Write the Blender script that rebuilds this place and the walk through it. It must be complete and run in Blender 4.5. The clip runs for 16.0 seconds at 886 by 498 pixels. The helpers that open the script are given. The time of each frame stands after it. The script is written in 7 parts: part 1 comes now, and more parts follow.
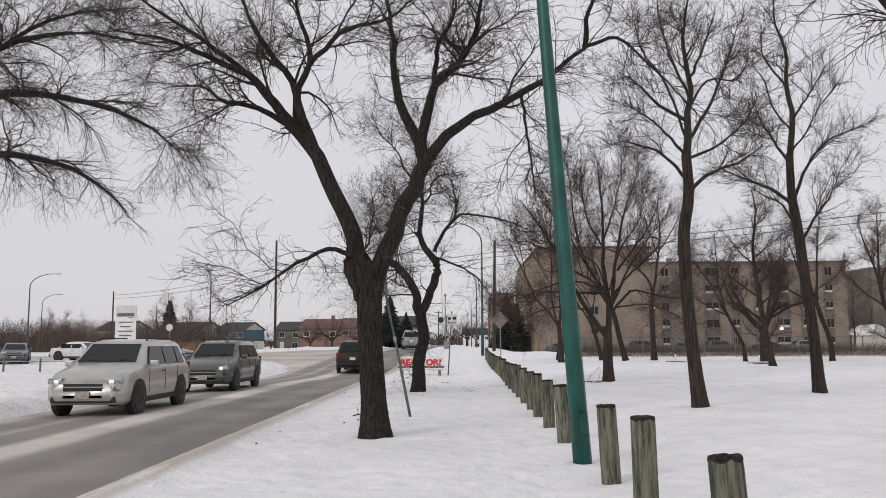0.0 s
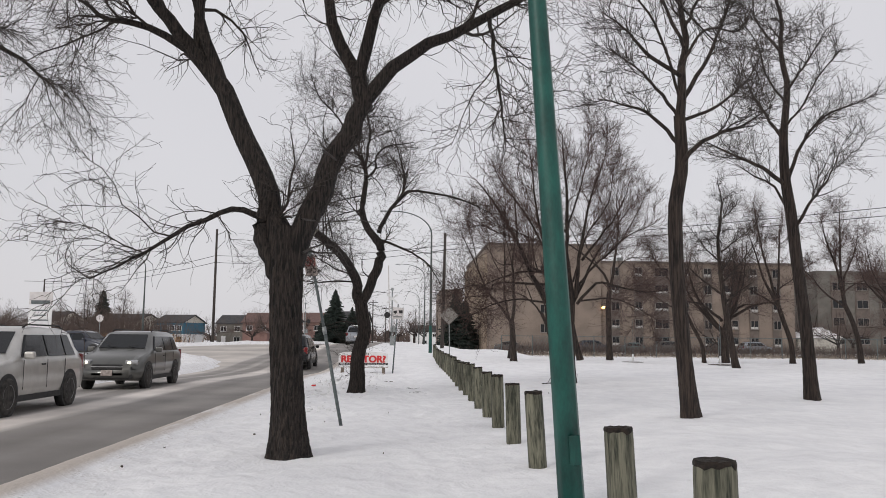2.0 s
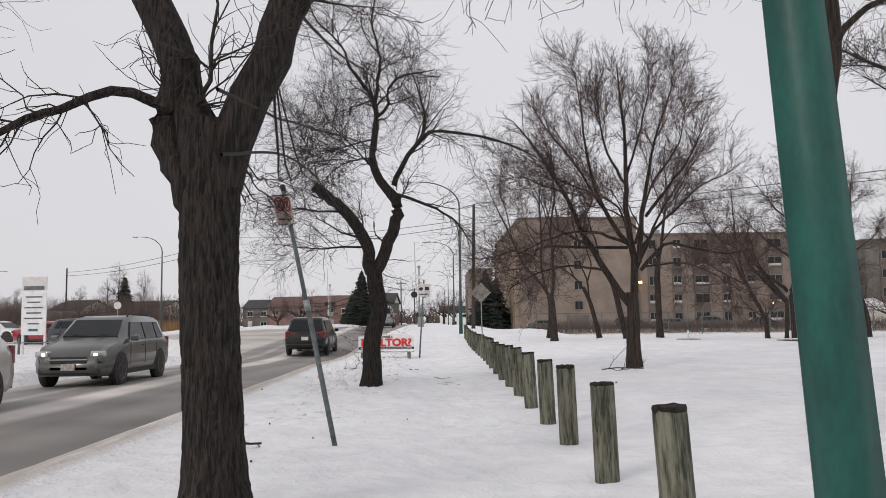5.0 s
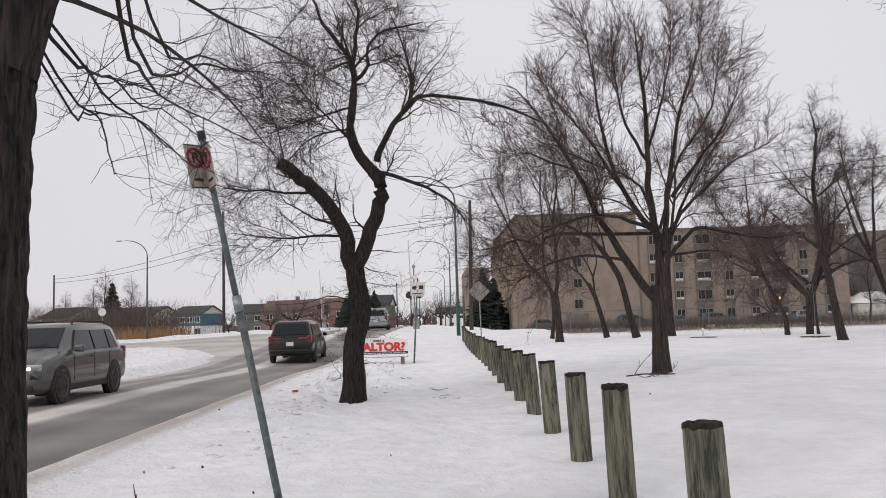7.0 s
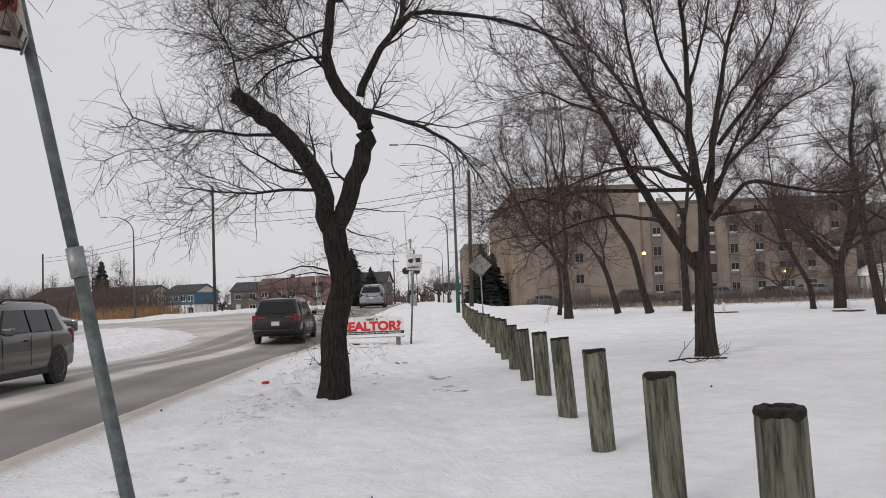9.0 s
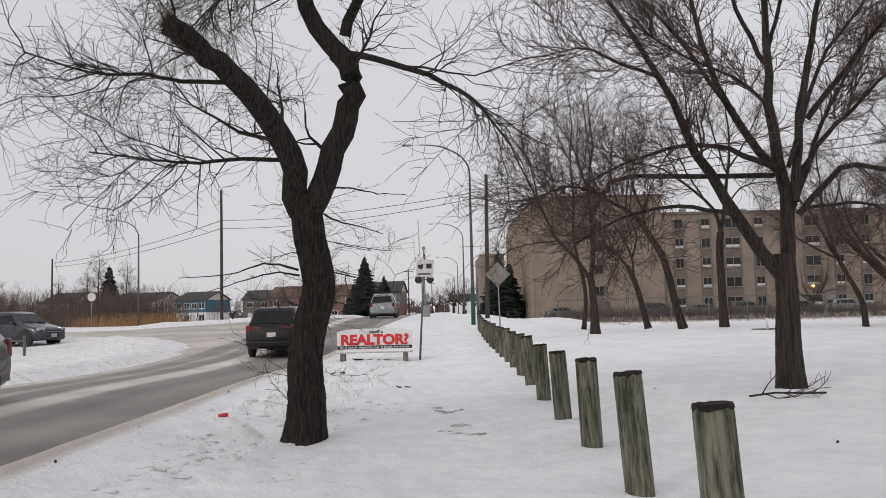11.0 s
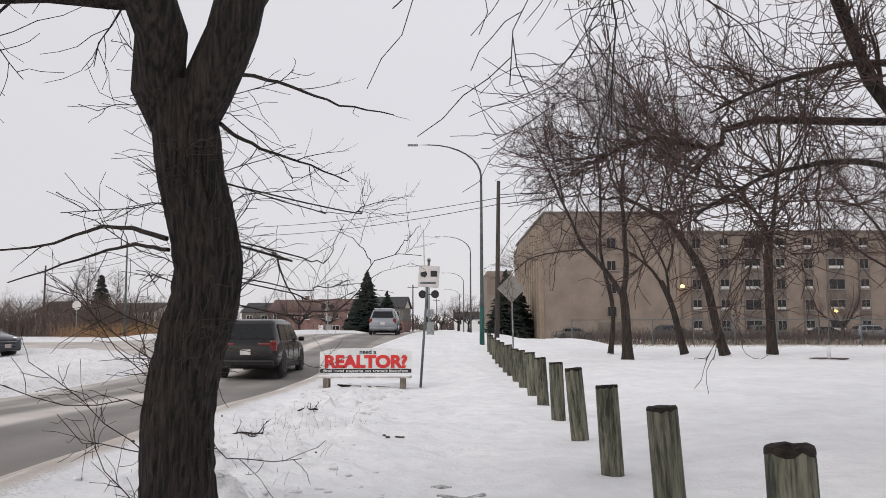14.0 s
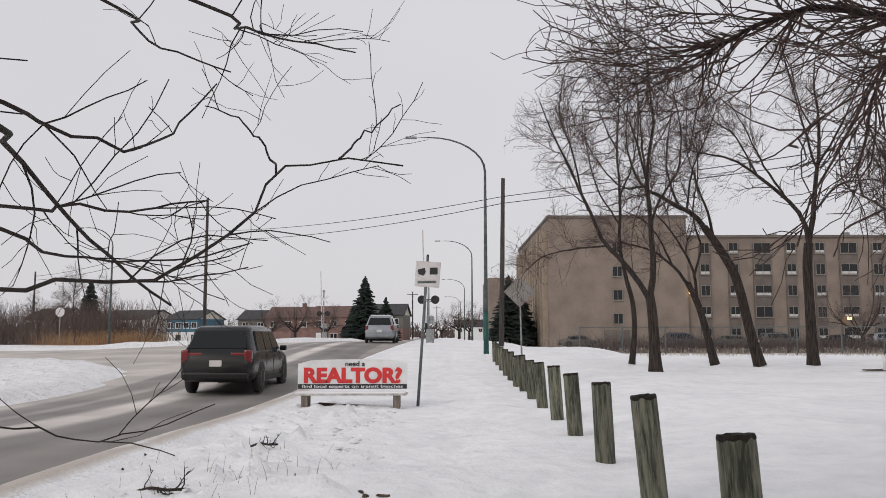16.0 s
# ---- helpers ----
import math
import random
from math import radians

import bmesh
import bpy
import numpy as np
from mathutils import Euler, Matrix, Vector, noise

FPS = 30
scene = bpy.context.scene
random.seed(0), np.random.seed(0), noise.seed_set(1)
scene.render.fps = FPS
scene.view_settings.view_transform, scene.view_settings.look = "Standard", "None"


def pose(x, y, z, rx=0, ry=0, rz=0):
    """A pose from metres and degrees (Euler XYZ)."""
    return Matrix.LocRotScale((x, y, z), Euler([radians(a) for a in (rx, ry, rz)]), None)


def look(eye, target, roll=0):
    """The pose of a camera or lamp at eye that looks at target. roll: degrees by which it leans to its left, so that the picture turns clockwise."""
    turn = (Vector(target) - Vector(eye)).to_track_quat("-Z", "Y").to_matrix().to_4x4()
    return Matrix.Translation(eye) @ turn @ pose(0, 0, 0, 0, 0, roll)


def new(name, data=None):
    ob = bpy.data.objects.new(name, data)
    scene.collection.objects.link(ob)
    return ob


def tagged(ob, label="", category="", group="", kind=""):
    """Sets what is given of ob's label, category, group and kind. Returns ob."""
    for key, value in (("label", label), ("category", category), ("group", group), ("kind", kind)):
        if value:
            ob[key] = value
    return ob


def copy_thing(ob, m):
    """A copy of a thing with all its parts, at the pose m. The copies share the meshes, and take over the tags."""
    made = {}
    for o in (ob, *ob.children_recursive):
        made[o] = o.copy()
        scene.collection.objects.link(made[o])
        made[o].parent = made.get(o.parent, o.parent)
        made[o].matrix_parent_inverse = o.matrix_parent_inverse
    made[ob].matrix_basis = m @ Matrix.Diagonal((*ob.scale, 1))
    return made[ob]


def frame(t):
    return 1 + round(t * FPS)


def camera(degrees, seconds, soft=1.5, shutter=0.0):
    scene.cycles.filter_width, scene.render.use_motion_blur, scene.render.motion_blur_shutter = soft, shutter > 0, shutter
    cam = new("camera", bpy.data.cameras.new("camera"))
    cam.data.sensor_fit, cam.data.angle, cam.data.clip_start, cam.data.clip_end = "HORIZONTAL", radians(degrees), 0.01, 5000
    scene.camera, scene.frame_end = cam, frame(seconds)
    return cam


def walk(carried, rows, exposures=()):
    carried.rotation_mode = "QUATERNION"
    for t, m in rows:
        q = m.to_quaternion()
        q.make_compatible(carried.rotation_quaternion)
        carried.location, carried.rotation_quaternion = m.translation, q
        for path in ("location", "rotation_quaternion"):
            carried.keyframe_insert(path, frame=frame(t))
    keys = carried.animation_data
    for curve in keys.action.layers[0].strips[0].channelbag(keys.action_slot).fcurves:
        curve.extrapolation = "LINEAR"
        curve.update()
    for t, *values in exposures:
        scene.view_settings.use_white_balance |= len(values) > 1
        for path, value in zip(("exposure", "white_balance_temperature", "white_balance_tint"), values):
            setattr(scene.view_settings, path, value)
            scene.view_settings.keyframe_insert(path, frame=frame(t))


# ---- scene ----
cam = camera(56.4, 16.0, soft=0.9)
# seconds, place, then yaw, pitch and roll in degrees
PATH = [
    (0.0, 0.0, 0.0, 1.5, 0.73, 6.49, 0.3),
    (0.5, 0.049, 0.78, 1.477, -0.07, 6.52, 0.5),
    (1.0, 0.057, 1.551, 1.459, -1.58, 6.54, 0.3),
    (1.5, 0.069, 2.315, 1.452, -3.44, 6.43, 0.0),
    (2.0, 0.077, 3.16, 1.433, -2.9, 6.31, -0.6),
    (2.5, 0.129, 3.987, 1.42, -2.48, 6.2, 0.5),
    (3.0, 0.14, 4.758, 1.41, -1.3, 5.07, 1.5),
    (3.5, 0.185, 5.543, 1.4, -1.11, 4.74, 1.1),
    (4.0, 0.191, 6.309, 1.388, -1.0, 4.7, 0.5),
    (6.5, 0.256, 10.056, 1.375, -0.78, 5.54, 1.4),
    (7.0, 0.281, 10.775, 1.383, -1.04, 5.08, 1.7),
    (7.5, 0.274, 11.481, 1.376, -1.71, 4.91, 1.79),
    (8.0, 0.268, 12.252, 1.368, -1.83, 3.66, 2.3),
    (10.5, 0.337, 16.145, 1.359, -0.35, 3.44, 1.5),
    (11.0, 0.393, 16.941, 1.363, -0.15, 4.26, 1.4),
    (11.5, 0.394, 17.672, 1.359, 0.27, 5.14, 0.1),
    (12.0, 0.445, 18.454, 1.355, 0.32, 5.49, -0.45),
    (12.5, 0.435, 19.211, 1.35, 0.22, 5.45, -0.3),
    (13.0, 0.405, 19.924, 1.354, -0.03, 5.42, 0.74),
    (13.5, 0.361, 20.72, 1.359, -0.15, 5.46, 0.5),
    (14.0, 0.342, 21.509, 1.363, 0.15, 5.47, 0.1),
    (14.5, 0.324, 22.349, 1.328, 0.4, 5.52, -0.0),
    (15.0, 0.317, 23.191, 1.337, 0.49, 5.57, 0.54),
    (15.5, 0.31, 24.006, 1.345, 0.41, 5.87, 0.29),
    (16.0, 0.303, 24.867, 1.353, 0.16, 6.01, 0.1),
]
walk(cam, [(t, pose(x, y, z, 90 + pitch, roll, yaw)) for t, x, y, z, yaw, pitch, roll in PATH],
     exposures=[(0.0, 0.0), (3.5, -0.03), (6.5, 0.12), (7.0, 0.09), (8.1, -0.04), (11.0, -0.06), (14.0, 0.09), (15.3, 0.12), (16.0, -0.04)])

# ---- light: an overcast winter afternoon ----
SKY_STRENGTH = 0.1
world = bpy.data.worlds.new("overcast_sky")
scene.world = world
world.use_nodes = True
wn, wl = world.node_tree.nodes, world.node_tree.links
wn.clear()
w_out, w_bg = wn.new("ShaderNodeOutputWorld"), wn.new("ShaderNodeBackground")
w_sky = wn.new("ShaderNodeTexSky")
w_sky.sky_type, w_sky.sun_disc = "NISHITA", False
w_sky.sun_elevation, w_sky.sun_rotation = radians(28), radians(200)
w_sky.air_density, w_sky.dust_density = 1.0, 4.0
# the cloud deck: the sky's own light, greyed and evened out by cloud
w_mix = wn.new("ShaderNodeMix")
w_mix.data_type = "RGBA"
w_mix.inputs[0].default_value = 0.9
w_cloud, w_geo, w_sep, w_ramp = wn.new("ShaderNodeTexNoise"), wn.new("ShaderNodeTexCoord"), wn.new("ShaderNodeSeparateXYZ"), wn.new("ShaderNodeValToRGB")
w_cloud.inputs["Scale"].default_value, w_cloud.inputs["Detail"].default_value = 1.6, 3.0
w_ramp.color_ramp.elements[0].position, w_ramp.color_ramp.elements[0].color = 0.3, (7.0, 6.86, 7.15, 1)
w_ramp.color_ramp.elements[1].position, w_ramp.color_ramp.elements[1].color = 0.7, (7.62, 7.47, 7.75, 1)
wl.new(w_geo.outputs["Generated"], w_cloud.inputs["Vector"])
wl.new(w_cloud.outputs["Fac"], w_ramp.inputs[0])
wl.new(w_sky.outputs[0], w_mix.inputs[6])
wl.new(w_ramp.outputs[0], w_mix.inputs[7])
wl.new(w_mix.outputs[2], w_bg.inputs[0])
w_bg.inputs[1].default_value = SKY_STRENGTH
wl.new(w_bg.outputs[0], w_out.inputs[0])
sun = new("sun", bpy.data.lights.new("sun", "SUN"))
sun.data.energy, sun.data.angle, sun.data.color = 0.8, radians(14), (1.0, 0.97, 0.93)
sun.matrix_world = look((0, 0, 50), (55, 60, 10))

# ---- materials ----
def node_mat(name):
    m = bpy.data.materials.new(name)
    m.use_nodes = True
    n, l = m.node_tree.nodes, m.node_tree.links
    return m, n, l, n["Principled BSDF"]


def surface(name, dark, light, rough=0.7, metal=0.0, scale=8.0, stretch=(1, 1, 1), bump=0.2, fine=60.0, low=0.35, high=0.65, vary=0.0, distance=0.02, detail=6.0):
    """Two noises: broad patches between two colours, and fine grain that also gives relief."""
    m, n, l, b = node_mat(name)
    tc, mp = n.new("ShaderNodeTexCoord"), n.new("ShaderNodeMapping")
    mp.inputs["Scale"].default_value = stretch
    l.new(tc.outputs["Object"], mp.inputs["Vector"])
    n1, n2 = n.new("ShaderNodeTexNoise"), n.new("ShaderNodeTexNoise")
    n1.inputs["Scale"].default_value, n1.inputs["Detail"].default_value = scale, detail
    n2.inputs["Scale"].default_value, n2.inputs["Detail"].default_value = fine, 4.0
    for x in (n1, n2):
        l.new(mp.outputs[0], x.inputs["Vector"])
    add = n.new("ShaderNodeMath")
    add.operation = "MULTIPLY_ADD"
    l.new(n2.outputs["Fac"], add.inputs[0])
    add.inputs[1].default_value = 0.35
    l.new(n1.outputs["Fac"], add.inputs[2])
    r = n.new("ShaderNodeValToRGB")
    r.color_ramp.elements[0].position, r.color_ramp.elements[0].color = low + 0.17, (*dark, 1)
    r.color_ramp.elements[1].position, r.color_ramp.elements[1].color = high + 0.17, (*light, 1)
    l.new(add.outputs[0], r.inputs[0])
    last = r.outputs[0]
    if vary:
        oi, hsv = n.new("ShaderNodeObjectInfo"), n.new("ShaderNodeHueSaturation")
        mr = n.new("ShaderNodeMapRange")
        mr.inputs["To Min"].default_value, mr.inputs["To Max"].default_value = 1 - vary, 1 + vary
        l.new(oi.outputs["Random"], mr.inputs["Value"])
        l.new(mr.outputs[0], hsv.inputs["Value"])
        l.new(last, hsv.inputs["Color"])
        last = hsv.outputs[0]
    l.new(last, b.inputs["Base Color"])
    b.inputs["Roughness"].default_value, b.inputs["Metallic"].default_value = rough, metal
    if bump:
        bp = n.new("ShaderNodeBump")
        bp.inputs["Strength"].default_value, bp.inputs["Distance"].default_value = bump, distance
        l.new(add.outputs[0], bp.inputs["Height"])
        l.new(bp.outputs[0], b.inputs["Normal"])
    return m


def plain(name, colour, rough=0.5, metal=0.0, coat=0.0):
    m = surface(name, tuple(c * 0.88 for c in colour), tuple(min(1, c * 1.06) for c in colour), rough, metal, 3.0, bump=0.03, fine=40, distance=0.004)
    m.node_tree.nodes["Principled BSDF"].inputs["Coat Weight"].default_value = coat
    return m


def glowing(name, colour, strength):
    m, n, l, b = node_mat(name)
    b.inputs["Base Color"].default_value = (*colour, 1)
    b.inputs["Emission Color"].default_value = (*colour, 1)
    b.inputs["Emission Strength"].default_value = strength
    return m


def bark_mat(name, dark, light, ridge=26.0, depth=0.9):
    """Furrowed bark: ridges run up the stem."""
    m = surface(name, dark, light, 0.95, 0, ridge, (1, 1, 0.08), depth, 80, 0.38, 0.66, 0.08, 0.04, 8.0)
    return m


def road_mat():
    """Wet winter asphalt with bands of packed, dirty snow between the wheel tracks."""
    m, n, l, b = node_mat("slushy_asphalt")
    tc, sep = n.new("ShaderNodeTexCoord"), n.new("ShaderNodeSeparateXYZ")
    l.new(tc.outputs["Object"], sep.inputs[0])
    mp = n.new("ShaderNodeMapping")
    mp.inputs["Scale"].default_value = (1.0, 0.12, 1)
    l.new(tc.outputs["Object"], mp.inputs["Vector"])
    wob, grain, patch = n.new("ShaderNodeTexNoise"), n.new("ShaderNodeTexNoise"), n.new("ShaderNodeTexNoise")
    wob.inputs["Scale"].default_value, wob.inputs["Detail"].default_value = 1.6, 6
    patch.inputs["Scale"].default_value, patch.inputs["Detail"].default_value = 0.35, 8
    grain.inputs["Scale"].default_value = 45
    l.new(mp.outputs[0], wob.inputs["Vector"])
    l.new(tc.outputs["Object"], grain.inputs["Vector"])
    l.new(tc.outputs["Object"], patch.inputs["Vector"])
    shift = n.new("ShaderNodeMath")
    shift.operation = "MULTIPLY_ADD"
    l.new(wob.outputs["Fac"], shift.inputs[0])
    shift.inputs[1].default_value = 0.45
    l.new(sep.outputs["X"], shift.inputs[2])
    to01 = n.new("ShaderNodeMapRange")
    to01.inputs["From Min"].default_value, to01.inputs["From Max"].default_value = -9.75, -3.45
    l.new(shift.outputs[0], to01.inputs["Value"])
    r = n.new("ShaderNodeValToRGB")
    e = r.color_ramp.elements
    e[0].position, e[0].color = 0.0, (0.5, 0.46, 0.42, 1)
    e[1].position, e[1].color = 1.0, (0.32, 0.29, 0.265, 1)
    for p, v in ((0.08, 0.42), (0.13, 0.24), (0.24, 0.2), (0.3, 0.34), (0.34, 0.21), (0.44, 0.21), (0.49, 0.55), (0.57, 0.52), (0.62, 0.22), (0.72, 0.17), (0.8, 0.22), (0.9, 0.17), (0.985, 0.18)):
        k = e.new(p)
        k.color = (v * 1.2, v * 1.11, v * 1.03, 1)
    l.new(to01.outputs[0], r.inputs[0])
    mx = n.new("ShaderNodeMix")
    mx.data_type, mx.blend_type = "RGBA", "MULTIPLY"
    pr = n.new("ShaderNodeMapRange")
    pr.inputs["From Min"].default_value, pr.inputs["From Max"].default_value = 0.3, 0.7
    pr.inputs["To Min"].default_value, pr.inputs["To Max"].default_value = 0.72, 1.25
    l.new(patch.outputs["Fac"], pr.inputs["Value"])
    mx.inputs[0].default_value = 1.0
    l.new(r.outputs[0], mx.inputs[6])
    l.new(pr.outputs[0], mx.inputs[7])
    l.new(mx.outputs[2], b.inputs["Base Color"])
    b.inputs["Roughness"].default_value = 0.75
    bp = n.new("ShaderNodeBump")
    bp.inputs["Strength"].default_value, bp.inputs["Distance"].default_value = 0.4, 0.01
    l.new(grain.outputs["Fac"], bp.inputs["Height"])
    l.new(bp.outputs[0], b.inputs["Normal"])
    return m


def snow_mat():
    """Old snow: soft relief, and road grit along the kerb."""
    m, n, l, b = node_mat("old_snow")
    tc, sep = n.new("ShaderNodeTexCoord"), n.new("ShaderNodeSeparateXYZ")
    l.new(tc.outputs["Object"], sep.inputs[0])
    broad, lump, grit = n.new("ShaderNodeTexNoise"), n.new("ShaderNodeTexNoise"), n.new("ShaderNodeTexNoise")
    for node, sc, dt in ((broad, 0.7, 4), (lump, 3.2, 5), (grit, 26.0, 4)):
        node.inputs["Scale"].default_value, node.inputs["Detail"].default_value = sc, dt
        l.new(tc.outputs["Object"], node.inputs["Vector"])
    tone = n.new("ShaderNodeValToRGB")
    tone.color_ramp.elements[0].position, tone.color_ramp.elements[0].color = 0.32, (0.79, 0.79, 0.805, 1)
    tone.color_ramp.elements[1].position, tone.color_ramp.elements[1].color = 0.62, (0.92, 0.92, 0.925, 1)
    mixed = n.new("ShaderNodeMath")
    mixed.operation = "MULTIPLY_ADD"
    mixed.inputs[1].default_value = 0.45
    half = n.new("ShaderNodeMath")
    half.operation = "MULTIPLY"
    half.inputs[1].default_value = 0.55
    l.new(broad.outputs["Fac"], half.inputs[0])
    l.new(lump.outputs["Fac"], mixed.inputs[0])
    l.new(half.outputs[0], mixed.inputs[2])
    l.new(mixed.outputs[0], tone.inputs[0])
    near = n.new("ShaderNodeMapRange")
    near.inputs["From Min"].default_value, near.inputs["From Max"].default_value = -2.7, -3.8
    l.new(sep.outputs["X"], near.inputs["Value"])
    far_side = n.new("ShaderNodeMapRange")
    far_side.inputs["From Min"].default_value, far_side.inputs["From Max"].default_value = -40.0, -10.5
    far_side.inputs["To Min"].default_value, far_side.inputs["To Max"].default_value = 0.0, 0.8
    l.new(sep.outputs["X"], far_side.inputs["Value"])
    both = n.new("ShaderNodeMath")
    both.operation = "MULTIPLY"
    l.new(near.outputs[0], both.inputs[0])
    speck = n.new("ShaderNodeMapRange")
    speck.inputs["From Min"].default_value, speck.inputs["From Max"].default_value = 0.46, 0.68
    l.new(grit.outputs["Fac"], speck.inputs["Value"])
    sp2 = n.new("ShaderNodeMapRange")
    sp2.inputs["From Min"].default_value, sp2.inputs["From Max"].default_value = 0.38, 0.6
    l.new(lump.outputs["Fac"], sp2.inputs["Value"])
    both2 = n.new("ShaderNodeMath")
    both2.operation = "MULTIPLY"
    l.new(speck.outputs[0], both2.inputs[0])
    l.new(sp2.outputs[0], both2.inputs[1])
    l.new(both2.outputs[0], both.inputs[1])
    mx = n.new("ShaderNodeMix")
    mx.data_type = "RGBA"
    l.new(both.outputs[0], mx.inputs[0])
    l.new(tone.outputs[0], mx.inputs[6])
    mx.inputs[7].default_value = (0.36, 0.32, 0.28, 1)
    # tan slush thrown onto the kerb
    edge = n.new("ShaderNodeMapRange")
    edge.inputs["From Min"].default_value, edge.inputs["From Max"].default_value = -3.22, -3.36
    far_stop = n.new("ShaderNodeMath")
    far_stop.operation = "GREATER_THAN"
    far_stop.inputs[1].default_value = -8.0
    l.new(sep.outputs["X"], edge.inputs["Value"])
    l.new(sep.outputs["X"], far_stop.inputs[0])
    slush = n.new("ShaderNodeMath")
    slush.operation = "MULTIPLY"
    l.new(edge.outputs[0], slush.inputs[0])
    l.new(far_stop.outputs[0], slush.inputs[1])
    sl2 = n.new("ShaderNodeMath")
    sl2.operation = "MULTIPLY"
    sl3 = n.new("ShaderNodeMapRange")
    sl3.inputs["From Min"].default_value, sl3.inputs["From Max"].default_value = 0.22, 0.46
    along, band = n.new("ShaderNodeMapping"), n.new("ShaderNodeTexNoise")
    along.inputs["Scale"].default_value = (1.0, 0.1, 1.0)
    band.inputs["Scale"].default_value, band.inputs["Detail"].default_value = 5.0, 6
    l.new(tc.outputs["Object"], along.inputs["Vector"])
    l.new(along.outputs[0], band.inputs["Vector"])
    l.new(band.outputs["Fac"], sl3.inputs["Value"])
    l.new(slush.outputs[0], sl2.inputs[0])
    l.new(sl3.outputs[0], sl2.inputs[1])
    m3 = n.new("ShaderNodeMix")
    m3.data_type = "RGBA"
    l.new(sl2.outputs[0], m3.inputs[0])
    l.new(mx.outputs[2], m3.inputs[6])
    m3.inputs[7].default_value = (0.55, 0.495, 0.445, 1)
    l.new(m3.outputs[2], b.inputs["Base Color"])
    b.inputs["Roughness"].default_value = 0.85
    b.inputs["Specular IOR Level"].default_value = 0.2
    h = n.new("ShaderNodeMath")
    h.operation = "MULTIPLY_ADD"
    l.new(grit.outputs["Fac"], h.inputs[0])
    h.inputs[1].default_value = 0.2
    l.new(lump.outputs["Fac"], h.inputs[2])
    bp = n.new("ShaderNodeBump")
    bp.inputs["Strength"].default_value, bp.inputs["Distance"].default_value = 0.7, 0.09
    l.new(h.outputs[0], bp.inputs["Height"])
    l.new(bp.outputs[0], b.inputs["Normal"])
    return m


def glass_mat(name, tint, rough=0.05):
    m, n, l, b = node_mat(name)
    b.inputs["Base Color"].default_value = (*tint, 1)
    b.inputs["Roughness"].default_value = rough
    b.inputs["Specular IOR Level"].default_value = 0.6
    return m


SNOW, ROAD = snow_mat(), road_mat()
BARK = bark_mat("elm_bark", (0.004, 0.003, 0.0027), (0.046, 0.035, 0.029), 44, 1.0)
TWIG = surface("twig_bark", (0.016, 0.012, 0.01), (0.05, 0.038, 0.032), 0.9, 0, 20, bump=0.1)
TWIG_RED = surface("reddish_twig_bark", (0.036, 0.022, 0.019), (0.1, 0.062, 0.053), 0.9, 0, 20, bump=0.1)
# brown brushwood bark, with the pale haze of distance mixed into the colour
HAZY_BRUSH = surface("hazy_brushwood_bark", (0.08, 0.058, 0.05), (0.155, 0.116, 0.1), 0.95, 0, 3, bump=0.1)
BARK_GREY = bark_mat("grey_bark", (0.012, 0.009, 0.008), (0.055, 0.04, 0.032), 30, 0.8)
POST_WOOD = surface("weathered_green_timber", (0.026, 0.029, 0.02), (0.165, 0.16, 0.118), 0.9, 0, 24, (1, 1, 0.11), 0.9, 95, 0.34, 0.64, 0.28, 0.012)
POST_TOP = surface("dark_end_grain", (0.006, 0.005, 0.004), (0.028, 0.02, 0.015), 1.0, 0, 25, bump=0.6, fine=90)
GREEN = surface("green_painted_steel", (0.002, 0.04, 0.033), (0.008, 0.1, 0.078), 0.45, 0, 5, (1, 1, 0.4), 0.15, 50, 0.3, 0.7)
GALV = surface("galvanised_steel", (0.19, 0.21, 0.21), (0.34, 0.36, 0.36), 0.5, 0.6, 9, bump=0.1)
GREY_POLE = surface("grey_painted_post", (0.07, 0.085, 0.087), (0.14, 0.16, 0.16), 0.6, 0.2, 14, bump=0.2)
LAMP_POLE = surface("dull_green_lamp_post", (0.05, 0.065, 0.062), (0.11, 0.125, 0.12), 0.6, 0.2, 6, bump=0.1)
POLE_WOOD = surface("creosoted_pole_timber", (0.03, 0.026, 0.024), (0.075, 0.062, 0.055), 0.9, 0, 12, (1, 1, 0.08), 0.4)
WHITE = plain("white_painted_board", (0.72, 0.72, 0.72), 0.45)
OFFWHITE = plain("aged_white_sheet", (0.6, 0.57, 0.56), 0.5)
RED = plain("red_print", (0.62, 0.03, 0.03), 0.5)
RUSTRED = plain("faded_red_print", (0.42, 0.07, 0.05), 0.55)
BLACK = plain("black_print", (0.02, 0.02, 0.022), 0.5)
BENCH_WOOD = surface("snow_dusted_planks", (0.3, 0.28, 0.25), (0.62, 0.6, 0.57), 0.8, 0, 9, bump=0.2)
LEG_TIMBER = surface("stained_bench_leg", (0.12, 0.1, 0.08), (0.24, 0.205, 0.17), 0.85, 0, 12, (1, 1, 0.3), 0.3)
CONCRETE = surface("aged_concrete", (0.25, 0.23, 0.2), (0.42, 0.39, 0.35), 0.9, 0, 10, bump=0.3)
BRICK_BEIGE = surface("beige_brick", (0.19, 0.152, 0.126), (0.25, 0.202, 0.166), 0.9, 0, 0.5, bump=0.1, fine=5.0)
BRICK_PALE = surface("pale_precast_fin", (0.27, 0.215, 0.165), (0.34, 0.275, 0.215), 0.85, 0, 0.8, bump=0.05, fine=6.0)
PANEL_BROWN = surface("brown_spandrel_panel", (0.11, 0.09, 0.078), (0.155, 0.126, 0.108), 0.7, 0, 1.0, bump=0.05)
